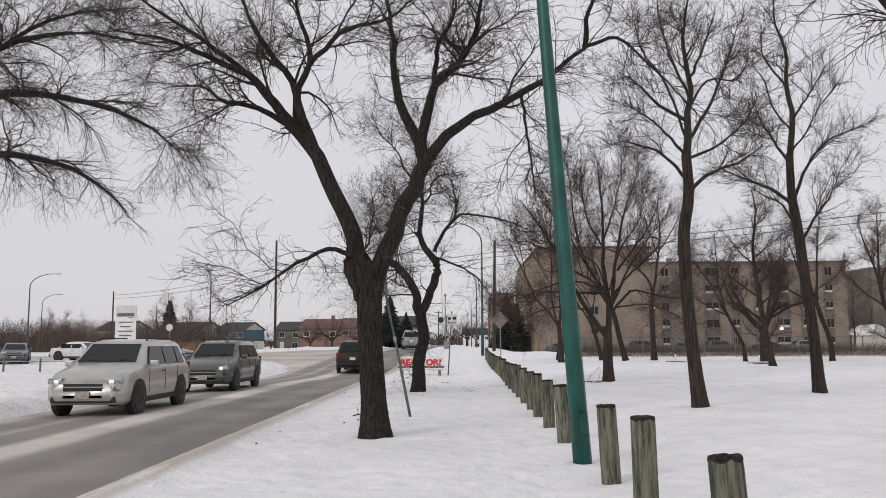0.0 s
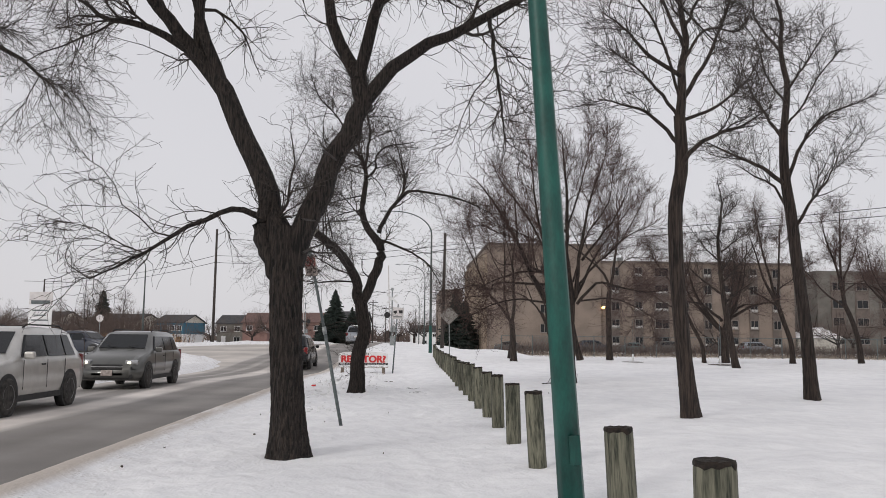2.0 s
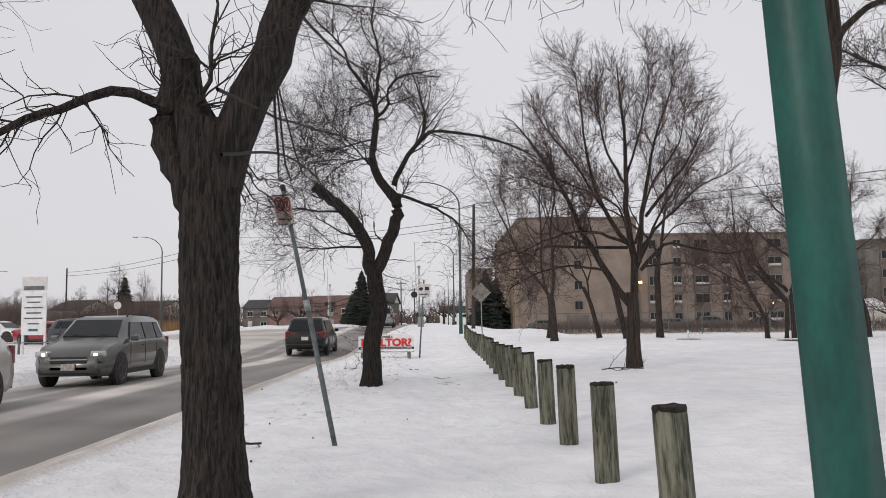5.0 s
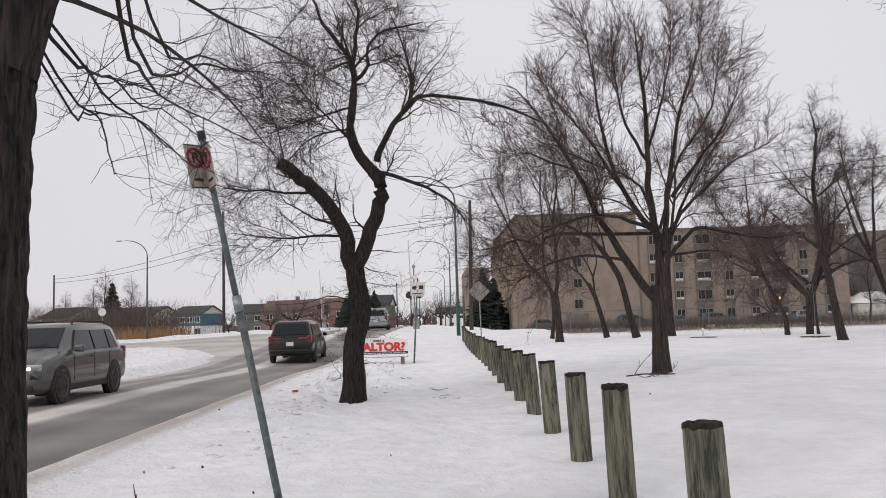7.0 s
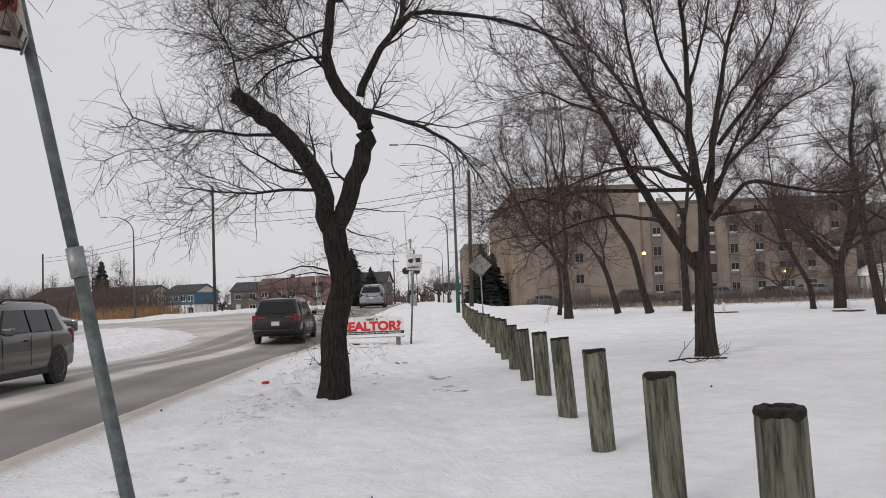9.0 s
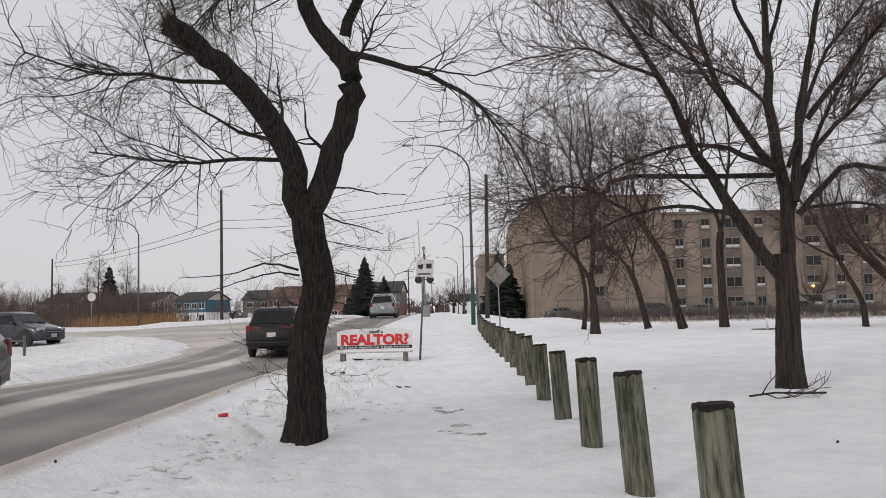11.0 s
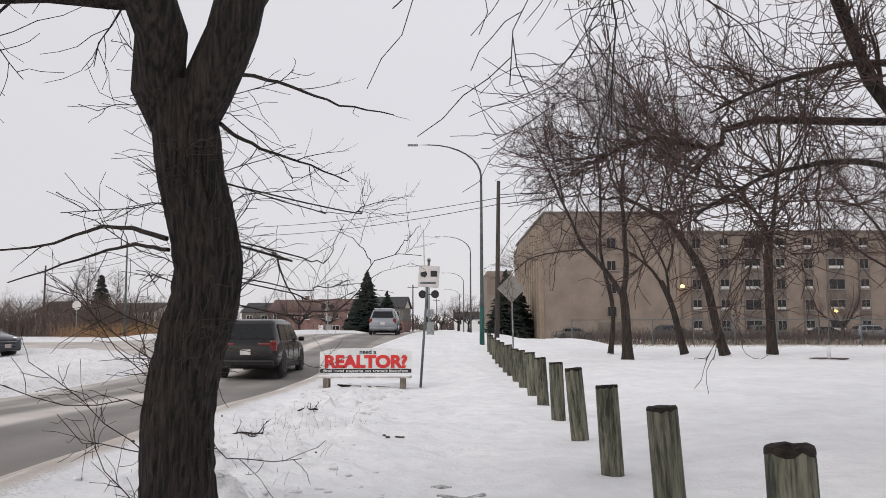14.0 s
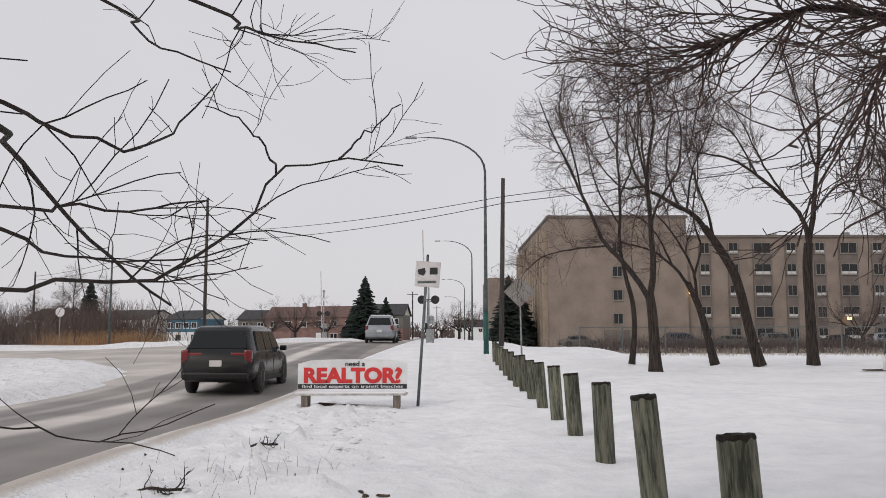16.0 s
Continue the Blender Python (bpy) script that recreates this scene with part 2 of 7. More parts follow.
GREY_WALL = surface("grey_stucco", (0.13, 0.122, 0.108), (0.18, 0.168, 0.15), 0.9, 0, 0.7, bump=0.05)
SIDING_BLUE = surface("blue_siding", (0.028, 0.1, 0.15), (0.042, 0.13, 0.19), 0.7, 0, 2, (0.2, 0.2, 6), 0.1)
SIDING_CREAM = surface("cream_siding", (0.48, 0.45, 0.4), (0.6, 0.57, 0.5), 0.8, 0, 2, (0.2, 0.2, 6), 0.1)
SIDING_WHITE = surface("white_siding", (0.6, 0.6, 0.6), (0.72, 0.72, 0.71), 0.8, 0, 2, (0.2, 0.2, 6), 0.1)
BRICK_RED = surface("red_brick_wall", (0.17, 0.1, 0.088), (0.24, 0.145, 0.125), 0.9, 0, 1, bump=0.1, fine=8)
ROOF_DARK = surface("dark_shingles", (0.035, 0.035, 0.038), (0.07, 0.07, 0.072), 0.9, 0, 3, bump=0.2)
ROOF_RED = surface("reddish_shingles", (0.12, 0.075, 0.066), (0.18, 0.11, 0.095), 0.9, 0, 3, bump=0.2)
FRAME_DULL = plain("dull_window_frame", (0.22, 0.2, 0.18), 0.7)
PANE = glass_mat("window_glass", (0.025, 0.026, 0.028), 0.2)
PANE.node_tree.nodes["Principled BSDF"].inputs["Specular IOR Level"].default_value = 0.22
BLIND = plain("pale_window_blind", (0.5, 0.49, 0.47), 0.8)
SIGN_FACE = surface("grimy_sign_sheet", (0.3, 0.25, 0.225), (0.5, 0.44, 0.41), 0.5, 0, 14, bump=0.05)
SIGN_RED = plain("dark_faded_red_print", (0.2, 0.035, 0.03), 0.55)
SIGN_BACK = plain("weathered_aluminium_back", (0.24, 0.225, 0.205), 0.7)
CAR_GLASS = glass_mat("tinted_car_glass", (0.012, 0.014, 0.016), 0.08)
CAR_GLASS.node_tree.nodes["Principled BSDF"].inputs["Specular IOR Level"].default_value = 0.3
SILVER_PAINT = plain("silver_car_paint", (0.520, 0.507, 0.481), 0.3, 0.55, 0.5)
GREY_PAINT = plain("grey_green_car_paint", (0.085, 0.086, 0.08), 0.3, 0.25, 0.6)
BLACK_PAINT = plain("dusty_black_car_paint", (0.009, 0.009, 0.01), 0.22, 0.0, 0.0)
VAN_PAINT = plain("silver_blue_car_paint", (0.27, 0.29, 0.32), 0.35, 0.5, 0.5)
BLACK_PAINT.node_tree.nodes["Principled BSDF"].inputs["Specular IOR Level"].default_value = 0.4
WHITE_PAINT = plain("white_car_paint", (0.7, 0.7, 0.7), 0.3, 0, 0.5)
RED_PAINT = plain("red_car_paint", (0.3, 0.02, 0.03), 0.3, 0, 0.6)
NAVY_PAINT = plain("navy_car_paint", (0.015, 0.02, 0.035), 0.3, 0, 0.6)
TEAL_PAINT = plain("grey_teal_car_paint", (0.1, 0.13, 0.13), 0.35, 0.3, 0.5)
RUBBER = surface("dirty_rubber", (0.015, 0.014, 0.013), (0.06, 0.055, 0.05), 0.9, 0, 12, bump=0.2)
ALLOY = plain("grey_alloy", (0.36, 0.36, 0.37), 0.4, 0.15)
TRIM = surface("black_plastic_trim", (0.012, 0.012, 0.012), (0.03, 0.03, 0.03), 0.7, 0, 10, bump=0.1)
TAIL = plain("red_tail_lens", (0.16, 0.007, 0.009), 0.25, 0, 0.3)
HEAD_ON = glowing("lit_headlamp", (1.0, 0.92, 0.75), 1.3)
LAMP_WARM = glowing("lit_sodium_lamp", (1.0, 0.55, 0.18), 6.0)
NEEDLES = surface("spruce_needles", (0.008, 0.015, 0.012), (0.024, 0.036, 0.028), 0.9, 0, 3, bump=0.3)
DRY_GRASS = surface("dry_grass", (0.24, 0.13, 0.06), (0.42, 0.26, 0.13), 0.9, 0, 3, bump=0.1)
PALE_WEEDS = surface("pale_dry_weeds", (0.3, 0.25, 0.2), (0.45, 0.38, 0.3), 0.9, 0, 3, bump=0.1)
DEAD_LEAF = surface("dead_leaf", (0.03, 0.022, 0.016), (0.1, 0.068, 0.045), 0.9, 0, 10, bump=0.2)


# ---- mesh helpers ----
def part(name, data, material, parent=None, label=""):
    """Links one mesh (a bmesh or a mesh) as one object under its thing."""
    if isinstance(data, bmesh.types.BMesh):
        me = bpy.data.meshes.new(name)
        data.to_mesh(me)
        data.free()
    else:
        me = data
    if material and not me.materials:
        me.materials.append(material)
    ob = new(name, me)
    if parent:
        ob.parent = parent
    return tagged(ob, label)


def thing(name, x, y, z, rz=0.0, label="", category="", group=""):
    ob = new(name)
    ob.empty_display_size = 0.2
    ob.matrix_basis = pose(x, y, z, 0, 0, rz)
    return tagged(ob, label, category, group)


def arrays_mesh(name, verts, quads, smooth=True):
    """A mesh from numpy arrays: verts (n, 3) and quads (m, 4)."""
    me = bpy.data.meshes.new(name)
    me.vertices.add(len(verts))
    me.vertices.foreach_set("co", np.ascontiguousarray(verts, dtype=np.float32).ravel())
    me.loops.add(quads.size)
    me.loops.foreach_set("vertex_index", np.ascontiguousarray(quads, dtype=np.int32).ravel())
    me.polygons.add(len(quads))
    me.polygons.foreach_set("loop_start", np.arange(0, quads.size, quads.shape[1], dtype=np.int32))
    if smooth:
        me.polygons.foreach_set("use_smooth", np.ones(len(quads), dtype=bool))
    me.update(calc_edges=True)
    return me


def tubes(polys, radii, sides):
    """Tapered tubes round many lines at once: polys (n, p, 3), radii (n, p). Returns verts and quads."""
    n, p, _ = polys.shape
    tan = np.gradient(polys, axis=1)
    tan /= np.linalg.norm(tan, axis=2, keepdims=True) + 1e-9
    ref = np.where(np.abs(tan[:, :1, 2:3]) < 0.9, np.array([[[0.0, 0.0, 1.0]]]), np.array([[[1.0, 0.0, 0.0]]]))
    u = np.cross(tan, np.broadcast_to(ref, tan.shape))
    u /= np.linalg.norm(u, axis=2, keepdims=True) + 1e-9
    v = np.cross(tan, u)
    a = np.linspace(0, 2 * math.pi, sides, endpoint=False)
    ring = u[:, :, None] * np.cos(a)[None, None, :, None] + v[:, :, None] * np.sin(a)[None, None, :, None]
    verts = (polys[:, :, None] + ring * radii[:, :, None, None]).reshape(-1, 3)
    i = np.arange(n)[:, None, None] * p * sides
    j = np.arange(p - 1)[None, :, None] * sides
    k = np.arange(sides)[None, None, :]
    k2 = (k + 1) % sides
    b = i + j
    quads = np.stack([b + k, b + k2, b + sides + k2, b + sides + k], axis=-1).reshape(-1, 4)
    return verts, quads


def tube_mesh(name, points, radii, sides=12, caps=True):
    """One tube through a few points, closed at both ends."""
    pts, rad = np.array(points, float)[None], np.array(radii, float)[None]
    v, q = tubes(pts, rad, sides)
    if not caps:
        return arrays_mesh(name, v, q)
    me = bpy.data.meshes.new(name)
    n = len(points)
    faces = [tuple(x) for x in q] + [tuple(range(sides))[::-1], tuple(range((n - 1) * sides, n * sides))]
    me.from_pydata([tuple(x) for x in v], [], faces)
    for f in me.polygons:
        f.use_smooth = len(f.vertices) == 4
    return me


def box(w, d, h, bevel=0.01, at=(0, 0, 0), turn=(0, 0, 0), into=None):
    """A box with rounded edges, its middle at the place given."""
    bm = into or bmesh.new()
    made = bmesh.ops.create_cube(bm, size=1.0)["verts"]
    bmesh.ops.scale(bm, vec=(w, d, h), verts=made)
    if bevel:
        edges = list({e for v in made for e in v.link_edges})
        made = bmesh.ops.bevel(bm, geom=edges, offset=bevel, segments=2, affect="EDGES", profile=0.6)["verts"]
        made = list({v for v in made} | {v for f in bm.faces for v in f.verts if v in made})
    m = pose(*at, *turn)
    bmesh.ops.transform(bm, matrix=m, verts=made)
    return bm


def prism(outline, depth, at=(0, 0, 0), bevel=0.0):
    """A flat outline in x and z, given a thickness along y."""
    bm = bmesh.new()
    f = bm.faces.new([bm.verts.new((x, 0, z)) for x, z in outline])
    out = bmesh.ops.extrude_face_region(bm, geom=[f])["geom"]
    bmesh.ops.translate(bm, vec=(0, depth, 0), verts=[g for g in out if isinstance(g, bmesh.types.BMVert)])
    bmesh.ops.recalc_face_normals(bm, faces=bm.faces)
    if bevel:
        bmesh.ops.bevel(bm, geom=list(bm.edges), offset=bevel, segments=1, affect="EDGES")
    bmesh.ops.translate(bm, vec=at, verts=bm.verts)
    return bm


def disc(r, depth, sides=24, at=(0, 0, 0)):
    return prism([(r * math.cos(i * 2 * math.pi / sides), r * math.sin(i * 2 * math.pi / sides)) for i in range(sides)], depth, at)


def ring_plate(r0, r1, depth, sides=28, at=(0, 0, 0)):
    bm = bmesh.new()
    c = [(math.cos(i * 2 * math.pi / sides), math.sin(i * 2 * math.pi / sides)) for i in range(sides)]
    rows = [[bm.verts.new((r * x, y, r * z)) for x, z in c] for r, y in ((r0, 0), (r1, 0), (r1, depth), (r0, depth))]
    for a in range(4):
        for i in range(sides):
            bm.faces.new((rows[a][i], rows[a][(i + 1) % sides], rows[(a + 1) % 4][(i + 1) % sides], rows[(a + 1) % 4][i]))
    bmesh.ops.recalc_face_normals(bm, faces=bm.faces)
    bmesh.ops.translate(bm, vec=at, verts=bm.verts)
    return bm


def lettering(name, words, size, material, parent, at, width=None, bold=0.0, label=""):
    """Words in the built-in font, standing upright and facing -y, as a mesh."""
    cu = bpy.data.curves.new(name, "FONT")
    cu.body, cu.size, cu.extrude, cu.align_x, cu.offset = words, size, 0.003, "CENTER", bold
    ob = bpy.data.objects.new(name, cu)
    scene.collection.objects.link(ob)
    bpy.context.view_layer.update()
    me = bpy.data.meshes.new_from_object(ob)
    bpy.data.objects.remove(ob)
    if width:
        xs = [v.co.x for v in me.vertices]
        k = width / (max(xs) - min(xs))
        for v in me.vertices:
            v.co.x *= k
    me.transform(pose(*at, 90))
    me.materials.clear()
    return part(name, me, material, parent, label)


def smooth(a, b, x):
    t = np.clip((x - a) / (b - a), 0, 1)
    return t * t * (3 - 2 * t)


def waves(x, y, seed, size):
    """A soft random height field, from a few crossing waves."""
    rng = np.random.default_rng(seed)
    h = np.zeros_like(x, dtype=float)
    for i in range(14):
        a, f, p = rng.uniform(0, 2 * math.pi), rng.uniform(0.5, 2.0) * 2 * math.pi / size, rng.uniform(0, 2 * math.pi)
        h += np.sin((x * math.cos(a) + y * math.sin(a)) * f + p) * rng.uniform(0.4, 1.0)
    return h / 5.0


# ---- the lie of the land ----
def kerb_x(y):
    return -3.72 + 1.8 * smooth(48, 85, y)


def road_distance(x, y):
    """Metres outside the edge of the carriageway (inside: minus)."""
    main = np.maximum(x - kerb_x(y), -10.0 + 0.5 * smooth(48, 85, y) - x)
    side = np.maximum(62.0 - y, y - 77.0)
    k = 16.0
    h = np.clip(0.5 + 0.5 * (side - main) / k, 0, 1)
    return np.where(x < -6.9, side * (1 - h) + main * h - k * h * (1 - h), main)


def base_z(x, y):
    """The broad shape of the ground: a flat verge, and a low rise to the level crossing."""
    rise = 1.0 * smooth(44, 84, y) * (1 - 0.35 * smooth(95, 140, y))
    dip = 0.13 * smooth(33, 42, y) * (1 - smooth(46, 54, y)) * smooth(1.5, -0.5, x)
    rise = rise * (1 - 0.4 * smooth(-13, -26, x))
    return rise * (1 - 0.85 * smooth(1.5, 9.0, x)) + (0.16 * smooth(2.2, 4.6, x) + 0.14 * smooth(30, 48, y) * smooth(3, 6, x)) * (1 - 1.5 * smooth(58, 76, y) * smooth(3, 9, x)) - dip


PRINTS = []
_rp = random.Random(77)
for _k in range(110):
    _py = 3 + 44 * _k / 110
    PRINTS.append((0.35 + 0.25 * math.sin(_py * 0.11) + (0.14 if _k % 2 else -0.14) + _rp.uniform(-0.45, 0.45), _py + _rp.uniform(-0.3, 0.3), _rp.uniform(0.25, 0.8)))
for _k in range(40):
    PRINTS.append((_rp.uniform(-2.9, -0.4), _rp.uniform(20, 42), _rp.uniform(0.4, 1.0)))


def snow_z(x, y):
    d = road_distance(x, y)
    near = 1 - smooth(60, 120, np.abs(y - 30))
    z = base_z(x, y) + near * (0.1 + 0.9 * smooth(0.15, 0.9, d)) * (0.04 * waves(x, y, 3, 3.5) + 0.02 * waves(x, y, 5, 0.9))
    # the trodden path, with its footprints
    tread = np.exp(-((x - 0.45 - 0.25 * np.sin(y * 0.11)) / 0.75) ** 2) * near
    z = z - tread * (0.03 + 0.05 * np.maximum(0, waves(x * 1.5, y, 8, 0.6)) + 0.02 * waves(x, y, 9, 0.3))
    # rough, lumpy snow near the kerb and round the bench
    rough = np.exp(-((x + 2.6) / 1.0) ** 2) * near * (0.4 + 0.6 * smooth(18, 34, y))
    rough = rough * smooth(0.45, 1.0, d)
    z = z + rough * (0.07 * waves(x, y, 12, 0.7) + 0.03 * waves(x, y, 13, 0.25))
    clods = np.exp(-((x + 1.5) / 0.9) ** 2) * smooth(21, 26, y) * (1 - smooth(40, 46, y))
    z = z + clods * 0.2 * np.maximum(0, waves(x, y, 14, 0.38) - 0.12) * (0.5 + np.maximum(0, waves(x, y, 15, 1.8)))
    for px_, py_, dp in PRINTS:
        z = z - 0.05 * dp * np.exp(-np.clip(((x - px_) / 0.1) ** 2 + ((y - py_) / 0.18) ** 2, 0, 20) ** 1.5)
    # the ploughed ridge on the kerb
    z = z + near * 0.09 * np.exp(-((d - 0.27) / 0.24) ** 2) * (1 + 0.05 * waves(x, y, 21, 0.7))
    z = z + 0.22 * np.exp(-((d - 1.4) / 1.1) ** 2) * smooth(-9.4, -10.4, x) * (1 + 0.7 * waves(x, y, 31, 1.6))
    # a heap pushed up beyond the lawn
    z = z + 0.75 * np.exp(-((x - 8.2) / 2.4) ** 2 - ((y - 70) / 2.0) ** 2)
    return z - smooth(0.04, -0.09, d) * 0.2


def ground_at(x, y):
    return float(snow_z(np.array([float(x)]), np.array([float(y)]))[0])


def graded(lo, hi, step, far, grow=1.25):
    """Even steps from lo to hi, then ever longer ones out to far."""
    mid = list(np.arange(lo, hi + step / 2, step))
    s, out = step, []
    while sum(out) < far:
        s *= grow
        out.append(s)
    acc = np.cumsum(out)
    return np.concatenate([lo - acc[::-1], mid, mid[-1] + acc])


def sheet(name, xs, ys, height, keep=None):
    X, Y = np.meshgrid(xs, ys)
    verts = np.stack([X, Y, height(X, Y)], axis=-1).reshape(-1, 3)
    nx, ny = len(xs), len(ys)
    a = (np.arange(ny - 1)[:, None] * nx + np.arange(nx - 1)[None]).ravel()
    quads = np.stack([a, a + 1, a + nx + 1, a + nx], axis=-1)
    if keep is not None:
        ok = keep(X, Y).ravel()
        quads = quads[ok[quads].any(axis=1)]
        used, inv = np.unique(quads, return_inverse=True)
        verts, quads = verts[used], inv.reshape(quads.shape)
    return arrays_mesh(name, verts, quads)


ground = part("ground", sheet("ground", graded(-5.5, 6.0, 0.1, 2500, 1.12), graded(2.0, 50.0, 0.11, 2500, 1.12), snow_z), SNOW)
tagged(ground, "old white snow over flat parkland and verge", "snow", "", "structure")
road = part("road", sheet("road", np.concatenate([np.arange(-90, -14, 1.5), np.arange(-14, 0, 0.25)]), np.arange(-60, 420, 0.8),
                          lambda x, y: base_z(x, y) - 0.1 + 0.04 * smooth(0.5, 3.0, -road_distance(x, y)), lambda x, y: road_distance(x, y) < 0.6), ROAD)
tagged(road, "grey winter road with dirty packed snow between wheel tracks", "road", "", "structure")


# ---- trees ----
RINGS = 14


def bough(r0, r1, *points):
    """A limb: a smooth line through a few points, tapering from r0 to r1."""
    p = np.array(points, float)
    if len(p) > 2:
        p = np.concatenate([2 * p[:1] - p[1:2], p, 2 * p[-1:] - p[-2:-1]])
        out = []
        for s in np.linspace(0, len(points) - 1 - 1e-6, RINGS):
            i, t = int(s), s - int(s)
            a, b, c, d = p[i:i + 4]
            out.append(0.5 * (2 * b + (c - a) * t + (2 * a - 5 * b + 4 * c - d) * t * t + (3 * b - a - 3 * c + d) * t ** 3))
        line = np.array(out)
    else:
        line = p[0] + (p[1] - p[0]) * np.linspace(0, 1, RINGS)[:, None]
    return line, np.linspace(r0, r1, RINGS)


def shoots(rng, polys, radii, count, length, angle=0.9, lift=0.0, wiggle=0.25, points=5, start=0.15, thin=0.55, r_max=0.03, r_tip=0.0028):
    """Side shoots that spring from many parent lines at once."""
    n, p, _ = polys.shape
    long = np.linalg.norm(np.diff(polys, axis=1), axis=2).sum(1)
    long = long / (radii.mean(axis=1) + 0.03)
    pick = rng.choice(n, count, p=long / long.sum())
    t = rng.uniform(start, 1.0, count) * (p - 1.001)
    i, f = t.astype(int), (t % 1)[:, None]
    at = polys[pick, i] * (1 - f) + polys[pick, i + 1] * f
    tan = polys[pick, i + 1] - polys[pick, i]
    tan /= np.linalg.norm(tan, axis=1, keepdims=True) + 1e-9
    rad = radii[pick, i] * (1 - f[:, 0]) + radii[pick, i + 1] * f[:, 0]
    side = np.cross(tan, rng.normal(size=(count, 3)))
    side /= np.linalg.norm(side, axis=1, keepdims=True) + 1e-9
    ang = rng.normal(angle, 0.22, count)[:, None]
    way = tan * np.cos(ang) + side * np.sin(ang)
    step = (length * rng.uniform(0.45, 1.3, count) * (1.15 - 0.5 * t / p))[:, None] / (points - 1)
    line = [at]
    for k in range(points - 1):
        way = way + rng.normal(size=(count, 3)) * wiggle + np.array([0, 0, lift])
        way /= np.linalg.norm(way, axis=1, keepdims=True) + 1e-9
        line.append(line[-1] + way * step)
    r0 = np.minimum(np.maximum(rad * thin, r_tip * 1.3), r_max)
    return np.stack(line, axis=1), r0[:, None] + (r_tip - r0)[:, None] * np.linspace(0, 1, points)[None] ** 0.8


def stem_mesh(name, line, radii, sides=72, flare=0.35, relief=0.07, seed=0):
    """A trunk with a flared foot and furrows that wander up it."""
    rng = np.random.default_rng(seed)
    s = np.linspace(0, len(line) - 1, 90)
    pts = np.stack([np.interp(s, np.arange(len(line)), line[:, k]) for k in range(3)], axis=1)
    rad = np.interp(s, np.arange(len(line)), radii)
    v, q = tubes(pts[None], rad[None], sides)
    v = v.reshape(90, sides, 3)
    a = np.linspace(0, 2 * math.pi, sides, endpoint=False)[None]
    z = pts[:, 2:3]
    wob = 0.9 * np.sin(z * 2.1 + rng.uniform(0, 6)) + 0.6 * np.sin(z * 5.3 + 2 * a + 1.0) + 0.5 * np.sin(z * 11 + 5 * a)
    fur = 1 - np.abs(np.sin(a * 9 + wob)) ** 0.5
    fur2 = 1 - np.abs(np.sin(a * 13 - 1.3 * wob + np.sin(z * 9 + 3 * a))) ** 0.7
    lob = 1 + flare * np.exp(-z / 0.28) * (1 + 0.45 * np.sin(a * 4 + 1.0)) + 0.05 * np.sin(a * 2 + z * 1.3) + 0.03 * np.sin(a * 3 - z * 2.2)
    k = lob - relief * (fur + 0.6 * fur2) + rng.normal(0, 0.012, (90, sides))
    v = pts[:, None] + (v - pts[:, None]) * k[:, :, None]
    return arrays_mesh(name, v.reshape(-1, 3), q)


def merge(name, groups):
    """Many sets of tubes in one mesh: groups of (polys, radii, sides)."""
    vs, qs, base = [], [], 0
    for polys, radii, sides in groups:
        v, q = tubes(polys, radii, sides)
        vs.append(v)
        qs.append(q + base)
        base += len(v)
    return arrays_mesh(name, np.concatenate(vs), np.concatenate(qs))


